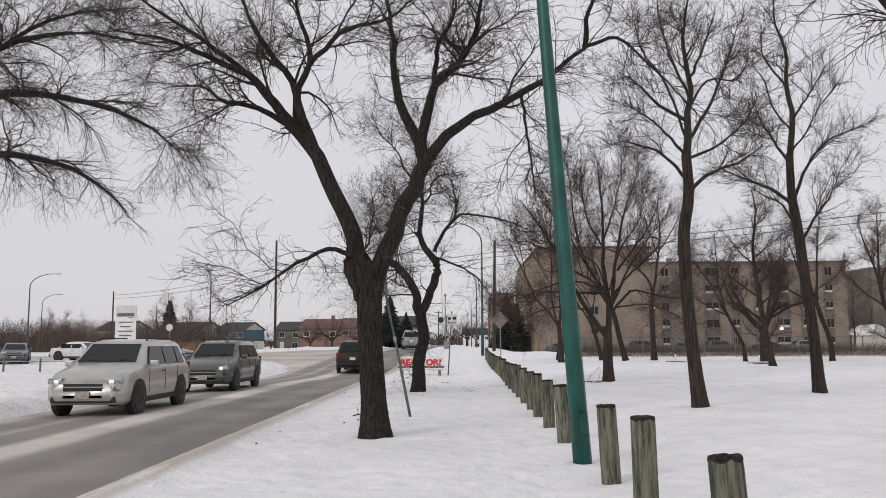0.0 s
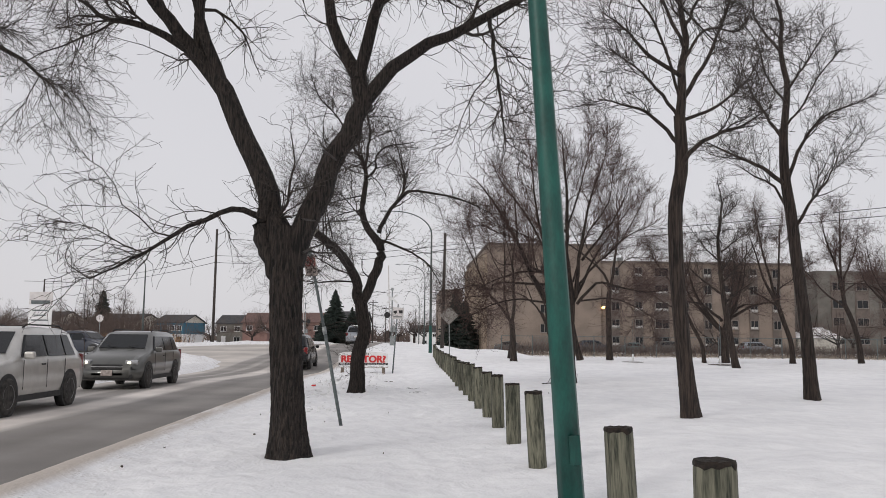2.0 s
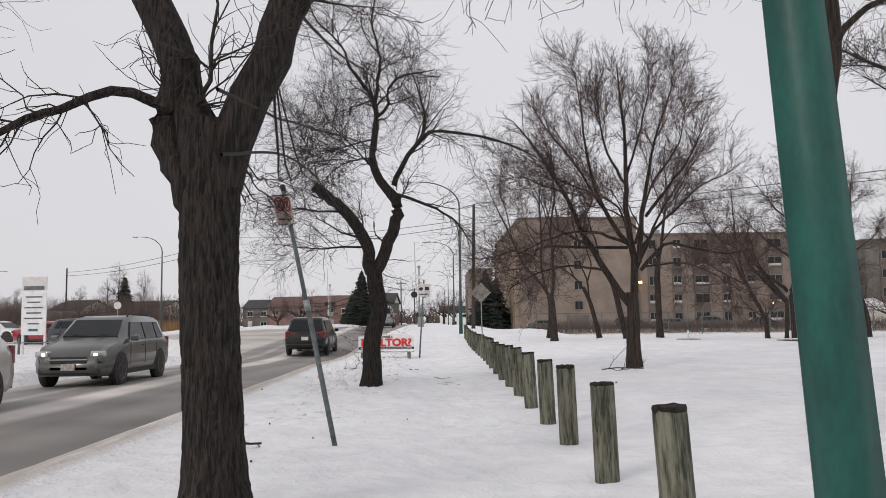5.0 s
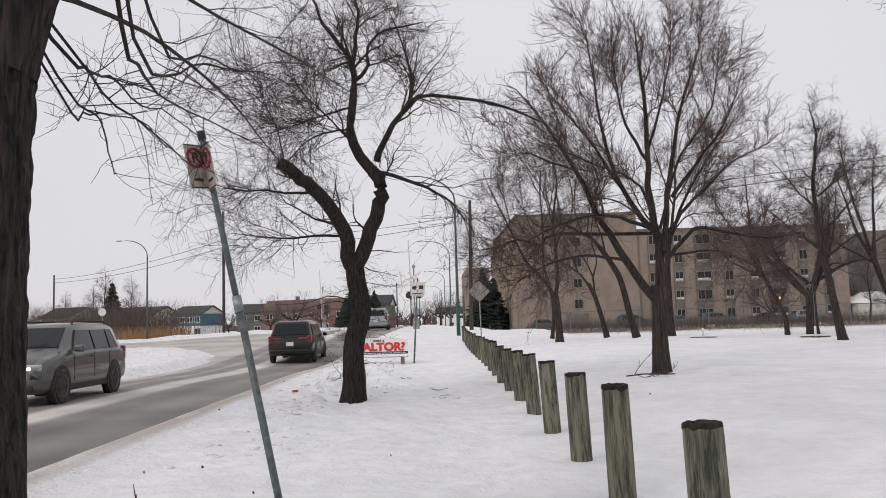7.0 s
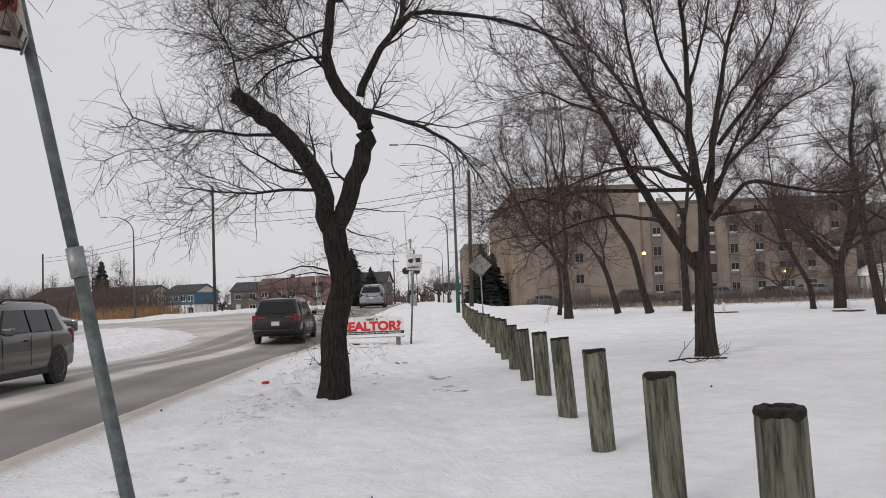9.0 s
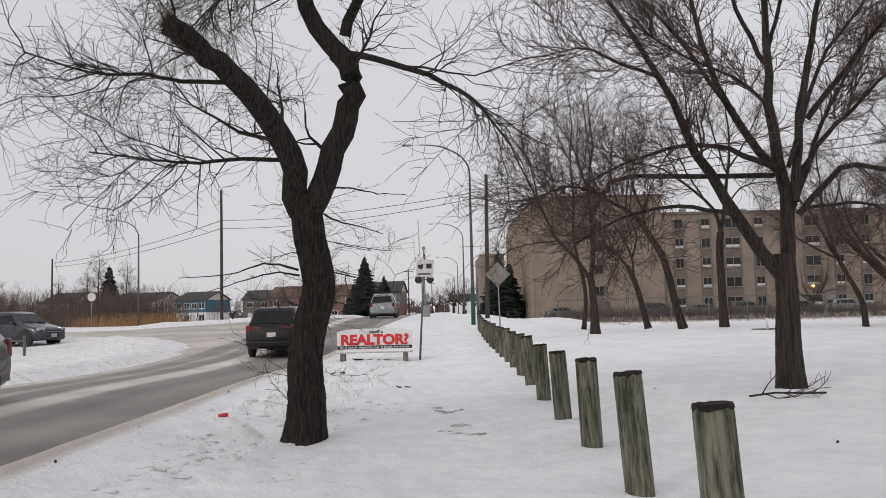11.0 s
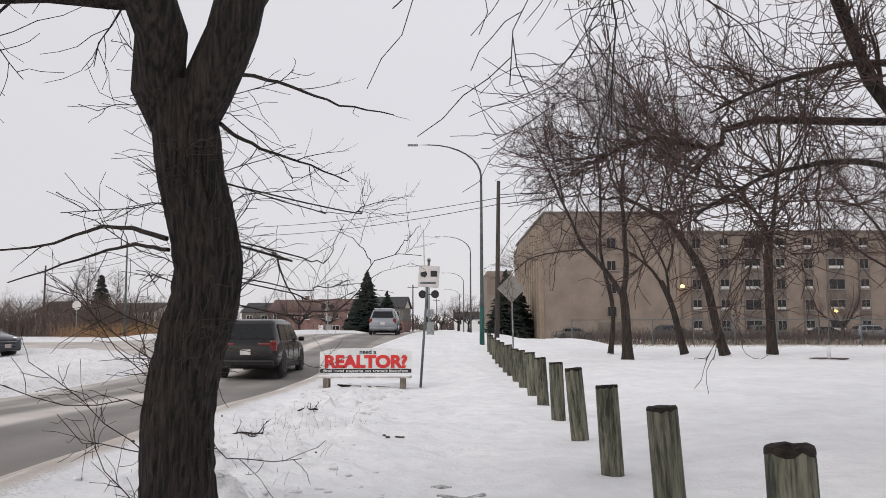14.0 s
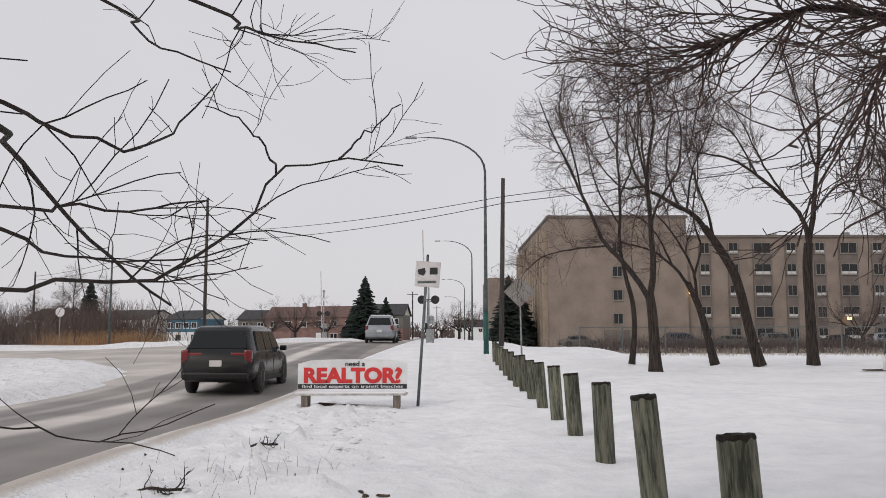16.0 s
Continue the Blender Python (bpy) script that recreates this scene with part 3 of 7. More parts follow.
def tree(label, x, y, trunk, boughs, seed, limbs=60, sprigs=500, twigs=3500, lens=(1.5, 0.9, 0.55), lift=(0.06, 0.04, 0.0), angle=(0.8, 0.8, 0.8),
         bark=None, twig=None, rz=0.0, r_tip=0.0028, relief=0.07, flare=0.35, group="", sink=0.06, wiggle=0.25, start=0.15, sway=None, sprays=(), spray_n=8, spray_len=0.7):
    """A bare tree: trunk, boughs, and a crown of branches and twigs in three orders."""
    rng = np.random.default_rng(seed)
    root = thing("tree", x, y, ground_at(x, y) - sink, rz, label, "tree", group)
    if sway:
        trunk = (sway(trunk[0][None])[0], trunk[1])
    part("trunk", stem_mesh("trunk", *trunk, seed=seed, relief=relief, flare=flare), bark or BARK, root)
    B = np.stack([b[0] for b in boughs])
    R = np.stack([b[1] for b in boughs])
    if sway:
        B = sway(B)
    crook = rng.normal(0, 0.018, B.shape)
    crook[:, 0] = 0
    B = B + crook * np.minimum(1, R[:, :, None] * 20)
    part("bough_frame", merge("bough_frame", [(B, R, 9)]), bark or BARK, root)
    a, ra = shoots(rng, B, R, limbs, lens[0], angle[0], lift[0], wiggle, 7, start, 0.5, 0.03, r_tip * 1.4)
    b, rb = shoots(rng, a, ra, sprigs, lens[1], angle[1], lift[1], wiggle, 6, 0.1, 0.6, 0.012, r_tip)
    mid = np.concatenate([b, shoots(rng, B, R, sprigs // 4, lens[1], angle[1], lift[1], wiggle, 6, 0.3, 0.3, 0.01, r_tip)[0]])
    rm = np.concatenate([rb, np.broadcast_to(np.linspace(0.008, r_tip, 6), (sprigs // 4, 6))])
    c, rc = shoots(rng, mid, rm, twigs, lens[2], angle[2], lift[2], wiggle * 1.4, 5, 0.05, 0.7, 0.006, r_tip * 0.8)
    layers = [(a, ra, 5), (mid, rm, 4), (c, rc, 3)]
    if sprays:
        S, RS = np.stack([s[0] for s in sprays]), np.stack([s[1] for s in sprays])
        S = S + rng.normal(0, 0.004, S.shape)
        d, rd = shoots(rng, S, RS, spray_n * len(sprays), spray_len, 0.75, 0.02, 0.14, 6, 0.3, 0.55, 0.0035, r_tip * 0.5)
        e, re_ = shoots(rng, d, rd, 3 * spray_n * len(sprays), spray_len * 0.43, 0.75, 0.02, 0.18, 4, 0.1, 0.6, 0.0018, r_tip * 0.35)
        layers += [(S, RS, 6), (d, rd, 4), (e, re_, 3)]
    part("crown", merge("crown", layers), twig or TWIG, root)
    return root


def tilted(p, run, reach, dx, eye):
    """Leans a tree along y by run(z), keeping its spread in proportion to its distance from the walker."""
    q = p.copy()
    d = run(p[..., 2])
    k = 1 + d / reach
    q[..., 0] = (p[..., 0] + dx) * k - dx
    q[..., 1] = p[..., 1] + d
    q[..., 2] = eye + (p[..., 2] - eye) * k
    q[..., 2] = np.where(p[..., 2] < eye, p[..., 2], q[..., 2])
    return q


def old_elm():
    """The forked tree between path and road."""
    trunk = bough(0.215, 0.215, (-0.03, 0, 0), (-0.06, 0, 0.68), (-0.11, 0, 1.57), (-0.13, 0, 2.3), (-0.13, 0, 2.85))
    boughs = [
        bough(0.165, 0.115, (-0.18, 0, 2.35), (-0.35, 0.03, 3.13), (-0.64, 0.05, 3.88), (-0.99, 0.07, 4.6), (-1.44, 0.1, 5.18)),
        bough(0.1, 0.012, (-1.44, 0.1, 5.18), (-1.78, -0.16, 5.54), (-2.1, -0.42, 5.89), (-2.57, -0.68, 6.05), (-3.21, -0.94, 6.27), (-3.99, -1.2, 6.36)),
        bough(0.06, 0.01, (-1.4, 0.1, 5.1), (-2.13, 0.3, 5.54), (-2.72, 0.5, 5.7), (-3.13, 0.7, 6.02), (-3.75, 0.9, 6.09)),
        bough(0.08, 0.012, (-1.36, 0.1, 5.1), (-1.45, 0.26, 5.86), (-1.84, 0.42, 6.47), (-2.23, 0.58, 7.04), (-2.48, 0.74, 7.58), (-3.02, 0.9, 8.94)),
        bough(0.085, 0.012, (-1.0, 0.08, 4.6), (-1.34, -0.08, 5.61), (-1.08, -0.25, 6.22), (-1.29, -0.43, 6.97), (-1.18, -0.6, 7.94)),
        bough(0.05, 0.01, (-1.1, -0.25, 6.1), (-0.49, -0.87, 6.41), (0.24, -1.13, 6.52), (0.78, -1.4, 6.89)),
        bough(0.05, 0.01, (-2.1, -0.4, 5.89), (-2.73, -0.8, 6.36), (-3.31, -1.2, 6.66), (-3.94, -1.6, 7.12)),
        bough(0.165, 0.11, (-0.07, 0, 2.4), (0.25, -0.03, 3.39), (0.55, -0.05, 4.04), (0.73, -0.07, 4.45), (0.68, -0.1, 4.92)),
        bough(0.1, 0.012, (0.7, -0.1, 4.8), (0.38, 0.06, 5.44), (0.24, 0.22, 6.13), (0.21, 0.38, 6.89), (0.1, 0.54, 7.67), (0.28, 0.7, 9.0)),
        bough(0.09, 0.012, (0.7, -0.1, 4.8), (0.95, -0.24, 5.73), (1.32, -0.38, 6.03), (1.6, -0.52, 6.52), (1.74, -0.66, 7.12), (2.19, -0.8, 8.0)),
        bough(0.05, 0.01, (0.95, -0.25, 5.71), (0.99, -0.53, 6.24), (1.28, -0.77, 6.8), (1.2, -1.0, 7.62)),
        bough(0.115, 0.02, (0.58, 0, 4.1), (0.99, -0.15, 4.72), (1.45, -0.3, 5.09), (1.99, -0.45, 5.33), (2.62, -0.6, 5.64), (3.05, -0.75, 5.95), (3.38, -0.9, 6.17)),
        bough(0.05, 0.01, (3.3, -0.85, 6.12), (3.31, -1.13, 6.53), (3.5, -1.37, 6.96), (3.98, -1.6, 7.64)),
        bough(0.035, 0.008, (3.34, -0.88, 6.15), (3.79, -1.07, 6.19), (4.25, -1.23, 5.68), (4.85, -1.4, 4.93)),
        bough(0.03, 0.008, (2.33, -0.52, 5.5), (2.37, -0.7, 4.84), (2.44, -0.8, 4.32), (2.48, -0.9, 3.82)),
        bough(0.045, 0.008, (-0.44, 0, 2.99), (-0.82, -0.22, 3.05), (-1.31, -0.45, 2.76), (-1.78, -0.68, 2.4), (-2.19, -0.9, 2.13)),
        bough(0.11, 0.08, (-0.2, 0, 2.2), (-0.44, -0.03, 2.66), (-0.48, -0.07, 3.0), (-0.36, -0.05, 3.3)),
    ]
    return tree("large bare elm with dark furrowed bark, forked low", -1.22, 13.3, trunk, boughs, 11, 115, 1050, 8600, (1.5, 0.85, 0.45), (0.03, 0.0, -0.01), (0.75, 0.8, 0.85), wiggle=0.24, relief=0.12,
                sway=lambda p: tilted(p, lambda z: 0.25 + 0.13 * np.minimum(z, 4.5), 13.3, -1.22, 1.5), spray_n=13, sprays=[
                    bough(0.0099, 0.003, (-0.42, 0.62, 3.35), (-0.02, 0.9, 2.64), (-0.05, 1.26, 2.66), (-0.09, 1.62, 2.61), (-0.02, 1.98, 2.57), (0.06, 2.34, 2.47), (0.04, 2.7, 2.46)),
                    bough(0.0112, 0.003, (0.25, 0.62, 3.4), (0.24, 0.9, 2.69), (0.17, 1.34, 2.69), (0.08, 1.78, 2.71), (0.1, 2.22, 2.73), (0.26, 2.66, 2.7), (0.48, 3.1, 2.63)),
                    bough(0.0087, 0.003, (0.25, 0.62, 3.4), (0.31, 0.9, 2.63), (0.3, 1.34, 2.64), (0.33, 1.78, 2.84), (0.41, 2.22, 2.95), (0.54, 2.66, 3.05), (0.65, 3.1, 3.08)),
                    bough(0.0062, 0.003, (-0.42, 0.62, 3.35), (-0.09, 1.1, 2.48), (-0.12, 1.4, 2.49), (-0.12, 1.7, 2.56), (-0.05, 2, 2.6), (-0.01, 2.3, 2.52)),
                    bough(0.0062, 0.003, (-0.42, 0.62, 3.35), (0, 0.9, 2.48), (0.01, 1.23, 2.43), (-0.07, 1.57, 2.35), (-0.16, 1.9, 2.29)),
                    bough(0.0074, 0.003, (0.25, 0.62, 3.4), (0.41, 0.9, 2.63), (0.42, 1.5, 2.8), (0.47, 2.1, 2.9), (0.53, 2.7, 3.14), (0.76, 3.3, 3.31)),
                    bough(0.0074, 0.003, (-0.42, 0.62, 3.35), (0.05, 0.9, 2.6), (0.03, 1.35, 2.65), (0, 1.8, 2.64), (0.01, 2.25, 2.71), (0.16, 2.7, 2.59)),
                    bough(0.013, 0.004, (0.1, -0.3, 2.5), (0.25, 0.9, 2.75), (0.35, 2.2, 2.8), (0.4, 3.8, 2.7)),
                    bough(0.013, 0.004, (0.1, -0.4, 2.9), (0.22, 1.2, 3.1), (0.57, 3.8, 3.5), (0.9, 5.2, 3.6)),
                    bough(0.016, 0.004, (0.35, -0.5, 3.7), (0.5, 2.0, 4.0), (0.8, 4.2, 4.3), (1.0, 5.5, 4.2)),])


def pruned_elm():
    """The crooked tree with a sawn-off limb."""
    trunk = bough(0.215, 0.165, (-0.01, 0, 0), (0.03, -0.02, 0.45), (0.02, -0.05, 0.9), (0.1, -0.1, 1.3), (0.2, -0.12, 1.65), (0.18, -0.18, 1.95), (0.12, -0.24, 2.25), (0.08, -0.3, 2.7))
    boughs = [
        bough(0.14, 0.105, (0.04, -0.28, 2.5), (-0.06, -0.56, 3.14), (-0.37, -0.82, 3.66), (-0.7, -1.09, 3.95), (-1.03, -1.35, 4.25)),
        bough(0.14, 0.115, (0.12, -0.28, 2.5), (0.38, -0.35, 3.05), (0.57, -0.38, 3.56), (0.61, -0.4, 3.95), (0.49, -0.4, 4.23)),
        bough(0.11, 0.03, (0.56, -0.4, 4.12), (0.24, -0.36, 4.51), (0.1, -0.33, 4.92), (0.09, -0.29, 5.38), (0.17, -0.26, 5.9), (0.13, -0.22, 6.32), (-0.15, -0.19, 6.7), (-0.45, -0.15, 7.14)),
        bough(0.04, 0.01, (0.18, -0.3, 5.94), (0.41, -0.39, 6.16), (0.45, -0.48, 6.53), (0.68, -0.57, 6.75), (1.08, -0.66, 6.81), (1.47, -0.75, 6.86)),
        bough(0.045, 0.012, (0.13, -0.25, 6.26), (0.2, -0.12, 6.88), (0.23, 0, 7.45), (0.05, 0.12, 8.25), (0.16, 0.25, 9.07)),
        bough(0.03, 0.01, (-0.4, -0.15, 7.06), (-0.66, 0.02, 7.68), (-1.2, 0.18, 8.3), (-1.53, 0.35, 9.04)),
        bough(0.065, 0.012, (0.55, -0.4, 4.39), (0.62, -0.46, 4.65), (0.93, -0.51, 5.11), (1.19, -0.57, 5.43), (1.43, -0.62, 5.53), (2.01, -0.68, 5.47), (2.59, -0.74, 5.35), (3.06, -0.79, 5.18), (3.62, -0.85, 4.9)),
        bough(0.03, 0.008, (1.17, -0.55, 5.43), (1.22, -0.45, 5.92), (1.15, -0.35, 6.31), (1.01, -0.25, 6.81), (0.77, -0.15, 7.48)),
        bough(0.04, 0.007, (0.59, -0.4, 4.19), (1, -0.61, 4.04), (1.48, -0.82, 3.8), (1.85, -1.03, 3.52), (1.99, -1.24, 3.31), (2.22, -1.45, 2.94)),
        bough(0.022, 0.007, (0.05, -0.35, 5.02), (-0.34, -0.52, 4.92), (-0.7, -0.68, 4.71), (-0.96, -0.85, 4.37)),
        bough(0.022, 0.007, (0.08, -0.3, 5.43), (-0.38, -0.08, 5.37), (-0.92, 0.13, 5.26), (-1.58, 0.35, 5.13)),
        bough(0.026, 0.007, (-0.54, -0.9, 3.77), (-1.03, -1.04, 3.76), (-1.37, -1.18, 3.8), (-1.75, -1.31, 3.77), (-2.38, -1.45, 3.95)),
        bough(0.026, 0.007, (-0.06, -0.5, 3.04), (-0.55, -0.59, 3.04), (-1.01, -0.68, 3), (-1.37, -0.76, 3.02), (-2, -0.85, 3.1)),
        bough(0.014, 0.005, (-0.99, -1.3, 4.27), (-1.08, -1.42, 4.82), (-1.28, -1.53, 5.26), (-1.38, -1.65, 5.87)),
        bough(0.02, 0.006, (0.22, -0.35, 4.61), (-0.26, -0.28, 5.19), (-0.86, -0.22, 5.83), (-1.26, -0.15, 6.58)),
    ]
    sprays = [
        bough(0.016, 0.004, (-0.03, -0.15, 1.9), (-0.26, -0.07, 1.96), (-0.47, 0, 1.97), (-0.83, 0.07, 1.87), (-1.42, 0.15, 1.85)),
        bough(0.013, 0.004, (-0.02, -0.15, 1.83), (-0.27, 0.05, 1.88), (-0.64, 0.25, 1.83), (-1.18, 0.45, 1.69)),
        bough(0.012, 0.004, (0.3, -0.35, 2.47), (0.41, -0.05, 2.42), (0.58, 0.25, 2.4), (0.86, 0.55, 2.33)),
        bough(0.012, 0.004, (0.33, -0.35, 2.75), (0.54, 0.05, 2.8), (0.79, 0.45, 2.8), (1.12, 0.85, 2.83)),
        bough(0.0082, 0.0045, (0.08, -0.1, 1.94), (0.53, 0.35, 1.82), (0.39, 0.72, 1.85), (0.36, 1.1, 1.75), (0.37, 1.47, 1.63), (0.41, 1.85, 1.52)),
        bough(0.0051, 0.0026, (0.08, -0.1, 1.6), (0.61, 0.25, 1.48), (0.64, 0.36, 1.5), (0.7, 0.47, 1.52), (0.77, 0.58, 1.52), (0.85, 0.69, 1.58), (0.9, 0.8, 1.65), (0.94, 0.91, 1.74), (0.96, 1.02, 1.84), (1.01, 1.13, 1.89), (1.11, 1.24, 1.93), (1.29, 1.35, 1.93)),
        bough(0.0035, 0.002, (0.96, 1.05, 1.85), (0.91, 1.12, 1.95), (0.82, 1.18, 2.03), (0.7, 1.25, 2.1)),
        bough(0.0035, 0.002, (1.11, 1.21, 1.93), (1.15, 1.29, 1.99), (1.2, 1.37, 2.06), (1.28, 1.45, 2.16)),
        bough(0.0048, 0.0023, (0.08, -0.1, 1.95), (0.61, 0.25, 1.83), (0.61, 0.4, 1.83), (0.65, 0.55, 1.82), (0.7, 0.7, 1.84), (0.72, 0.85, 1.9), (0.71, 1, 1.99), (0.76, 1.15, 2.13)),
        bough(0.0041, 0.0023, (0.08, -0.1, 1.72), (0.62, 0.25, 1.6), (0.6, 0.45, 1.59), (0.6, 0.65, 1.58), (0.65, 0.85, 1.59), (0.75, 1.05, 1.62), (0.84, 1.25, 1.68)),
        bough(0.0041, 0.0023, (0.08, -0.1, 2.26), (0.67, 0.55, 2.14), (0.64, 0.82, 2.18), (0.65, 1.08, 2.2), (0.75, 1.35, 2.24)),
        bough(0.0048, 0.0023, (0.08, -0.1, 2.25), (0.88, 0.55, 2.13), (0.89, 0.88, 2.2), (0.96, 1.22, 2.29), (1.12, 1.55, 2.37)),
        bough(0.0024, 0.0014, (0.08, -0.1, 1.35), (0.54, 0.45, 1.23), (0.58, 0.57, 1.22), (0.63, 0.7, 1.17), (0.73, 0.82, 1.19), (0.83, 0.95, 1.23)),
        bough(0.0041, 0.0023, (0.08, -0.1, 1.75), (0.63, 0.25, 1.63), (0.68, 0.42, 1.66), (0.78, 0.58, 1.68), (0.86, 0.75, 1.72)),
    ]
    root = tree("crooked bare elm with one sawn-off limb", -1.12, 26.05, trunk, boughs, 23, 115, 820, 7200, (1.4, 0.85, 0.5), (0.03, 0.01, -0.01), (0.75, 0.8, 0.85), wiggle=0.2, start=0.2, relief=0.11, sink=0.03, flare=0.2, r_tip=0.0024,
                sprays=sprays, spray_n=5, spray_len=0.36)
    cut = disc(0.1, 0.03, 18)
    bmesh.ops.transform(cut, matrix=pose(-1.045, -1.36, 4.265, 0, -52, 8) @ pose(0, 0, 0, 90), verts=cut.verts)
    part("cut_face", cut, CONCRETE, root, "pale sawn wood")
    # shoots low on the stem
    rng = np.random.default_rng(5)
    stem, rs = np.stack([trunk[0]]), np.stack([trunk[1]])
    a, ra = shoots(rng, stem, rs, 55, 0.8, 1.1, 0.0, 0.28, 7, 0.12, 0.02, 0.004, 0.0022)
    b, rb = shoots(rng, a, ra, 480, 0.28, 0.8, 0.0, 0.25, 5, 0.1, 0.6, 0.003, 0.0016)
    part("sucker_growth", merge("sucker_growth", [(a, ra, 5), (b, rb, 3)]), TWIG, root)
    return root


def round_tree(label, x, y, h, spread, fork, seed, n=8, dense=1.0, lean=0.0, r=0.17, twig=None, bark=None, up=0.07, rz=0.0, group=""):
    """A tree with a short trunk and limbs that fan out and upward."""
    rng = np.random.default_rng(seed)
    trunk = bough(r, r * 0.85, (0, 0, 0), (lean * 0.3, 0, fork * 0.5), (lean, 0, fork))
    boughs = []
    for i in range(n):
        a = i * 2.4 + rng.uniform(-0.3, 0.3)
        out = spread * (0.45 + 0.55 * ((i * 0.618) % 1)) * 0.95
        top = h * (1.0 - 0.48 * (out / spread) ** 2) * rng.uniform(0.86, 0.98)
        c, s = math.cos(a), math.sin(a)
        boughs.append(bough(r * (0.52 if i < 4 else 0.38), 0.008, (lean * 0.9, 0, fork * 0.9), (lean + c * out * 0.42, s * out * 0.42, fork + (top - fork) * 0.22),
                            (lean + c * out * 0.82, s * out * 0.82, fork + (top - fork) * 0.55), (lean + c * out, s * out, top)))
    for i in range(n // 2):
        a = i * 2.9 + rng.uniform(0, 1)
        c, s = math.cos(a), math.sin(a)
        boughs.append(bough(r * 0.35, 0.01, (lean + c * 0.15, s * 0.15, fork * 1.25), (lean + c * spread * 0.55, s * spread * 0.55, fork * 1.7), (lean + c * spread * 1.05, s * spread * 1.05, fork * 1.75)))
    return tree(label, x, y, trunk, boughs, seed, int(70 * dense), int(700 * dense), int(4200 * dense), (h * 0.22, h * 0.14, h * 0.075), (up, up, up * 0.7), (0.65, 0.65, 0.65),
                bark=bark or BARK_GREY, twig=twig or TWIG_RED, rz=rz, r_tip=0.003, relief=0.05, flare=0.25, group=group, start=0.32)


def lawn_elm():
    """The round-headed tree on the lawn: a short stem, climbing limbs and low arching ones."""
    trunk = bough(0.185, 0.15, (0.01, 0, 0.04), (0.01, 0, 0.74), (0.03, 0, 1.39), (0.01, 0, 1.96))
    boughs = [
        bough(0.1, 0.01, (-0.04, 0, 1.64), (-0.69, -0.05, 2.58), (-1.24, -0.1, 3.52), (-1.69, -0.15, 4.5), (-2.43, -0.2, 5.69), (-2.95, -0.25, 6.33)),
        bough(0.105, 0.012, (0.07, 0, 1.93), (0.09, 0.04, 2.91), (-0.04, 0.08, 3.9), (-0.04, 0.12, 4.81), (-0.01, 0.17, 6.03), (-0.1, 0.21, 7.07), (-0.14, 0.25, 7.92)),
        bough(0.065, 0.01, (0.04, 0, 3.1), (-0.57, 0.15, 4.03), (-0.84, 0.3, 4.87), (-0.97, 0.45, 5.72), (-1.04, 0.6, 6.7), (-1.16, 0.75, 7.92)),
        bough(0.07, 0.01, (0.21, 0, 2.7), (0.29, -0.09, 3.77), (0.46, -0.18, 4.73), (0.58, -0.27, 5.6), (0.9, -0.36, 6.56), (1.11, -0.45, 7.22)),
        bough(0.05, 0.008, (0.27, 0, 2.9), (0.73, 0.24, 3.61), (1.35, 0.48, 4.13), (2.09, 0.71, 4.78), (3.06, 0.95, 5.22)),
        bough(0.05, 0.008, (0.25, 0, 2.51), (0.85, -0.21, 3.15), (1.54, -0.42, 3.01), (2.22, -0.64, 2.87), (2.79, -0.85, 2.93)),
        bough(0.045, 0.008, (0.38, -0.15, 3.86), (0.95, -0.48, 4.66), (1.34, -0.82, 5.25), (1.59, -1.15, 5.91)),
        bough(0.045, 0.008, (-0.06, 0, 3.2), (-1.11, -0.35, 3.48), (-2.13, -0.7, 3.27), (-2.94, -1.05, 2.88)),
        bough(0.03, 0.007, (-1.65, -0.15, 4.5), (-2.3, -0.32, 4.68), (-2.79, -0.48, 4.85), (-3.29, -0.65, 4.73)),
        bough(0.035, 0.007, (-0.69, 0.05, 4.16), (-1.33, 0.48, 5.43), (-1.93, 0.92, 6.39), (-2.26, 1.35, 7.18)),
        bough(0.04, 0.007, (-0.01, 0.15, 4.71), (-0.56, -0.12, 5.57), (-0.78, -0.38, 6.39), (-0.9, -0.65, 7.19)),
        bough(0.035, 0.007, (-0.01, 0.15, 4.92), (0.42, 0.42, 6.09), (0.77, 0.68, 7.22), (0.9, 0.95, 8.17)),
        bough(0.035, 0.007, (-0.72, -0.15, 2.52), (-1.67, -0.58, 2.61), (-2.5, -1.02, 2.41), (-3.2, -1.45, 2.05)),
        bough(0.04, 0.007, (0.08, -0.05, 2.41), (0.94, 0.48, 4.04), (1.81, 1.02, 5.16), (2.49, 1.55, 5.93)),
        bough(0.035, 0.007, (0.06, -0.05, 3), (-0.46, -0.58, 4.1), (-1.6, -1.12, 4.49), (-2.41, -1.65, 4.76)),
        bough(0.03, 0.007, (0.3, 0, 2.6), (1.51, 0.58, 2.72), (2.54, 1.17, 2.43), (3.41, 1.75, 2.02)),
        bough(0.035, 0.007, (0.12, -0.05, 3.19), (0.43, -0.58, 4.55), (0.96, -1.12, 5.46), (1, -1.65, 6.24)),
        bough(0.04, 0.008, (-0.03, 0.1, 3.1), (-2.11, 0.35, 3.16), (-2.38, 0.47, 2.97), (-2.56, 0.59, 2.99), (-2.86, 0.71, 3.1), (-3.17, 0.83, 3.05), (-3.47, 0.95, 2.89)),
    ]
    return tree("round-headed bare tree on the snowy lawn", 5.28, 28.65, trunk, boughs, 47, 175, 2000, 12500, (1.25, 0.8, 0.42), (0.09, 0.08, 0.05), (0.65, 0.65, 0.65),
                bark=BARK_GREY, twig=TWIG_RED, r_tip=0.0031, relief=0.06, flare=0.25, start=0.3, wiggle=0.22)


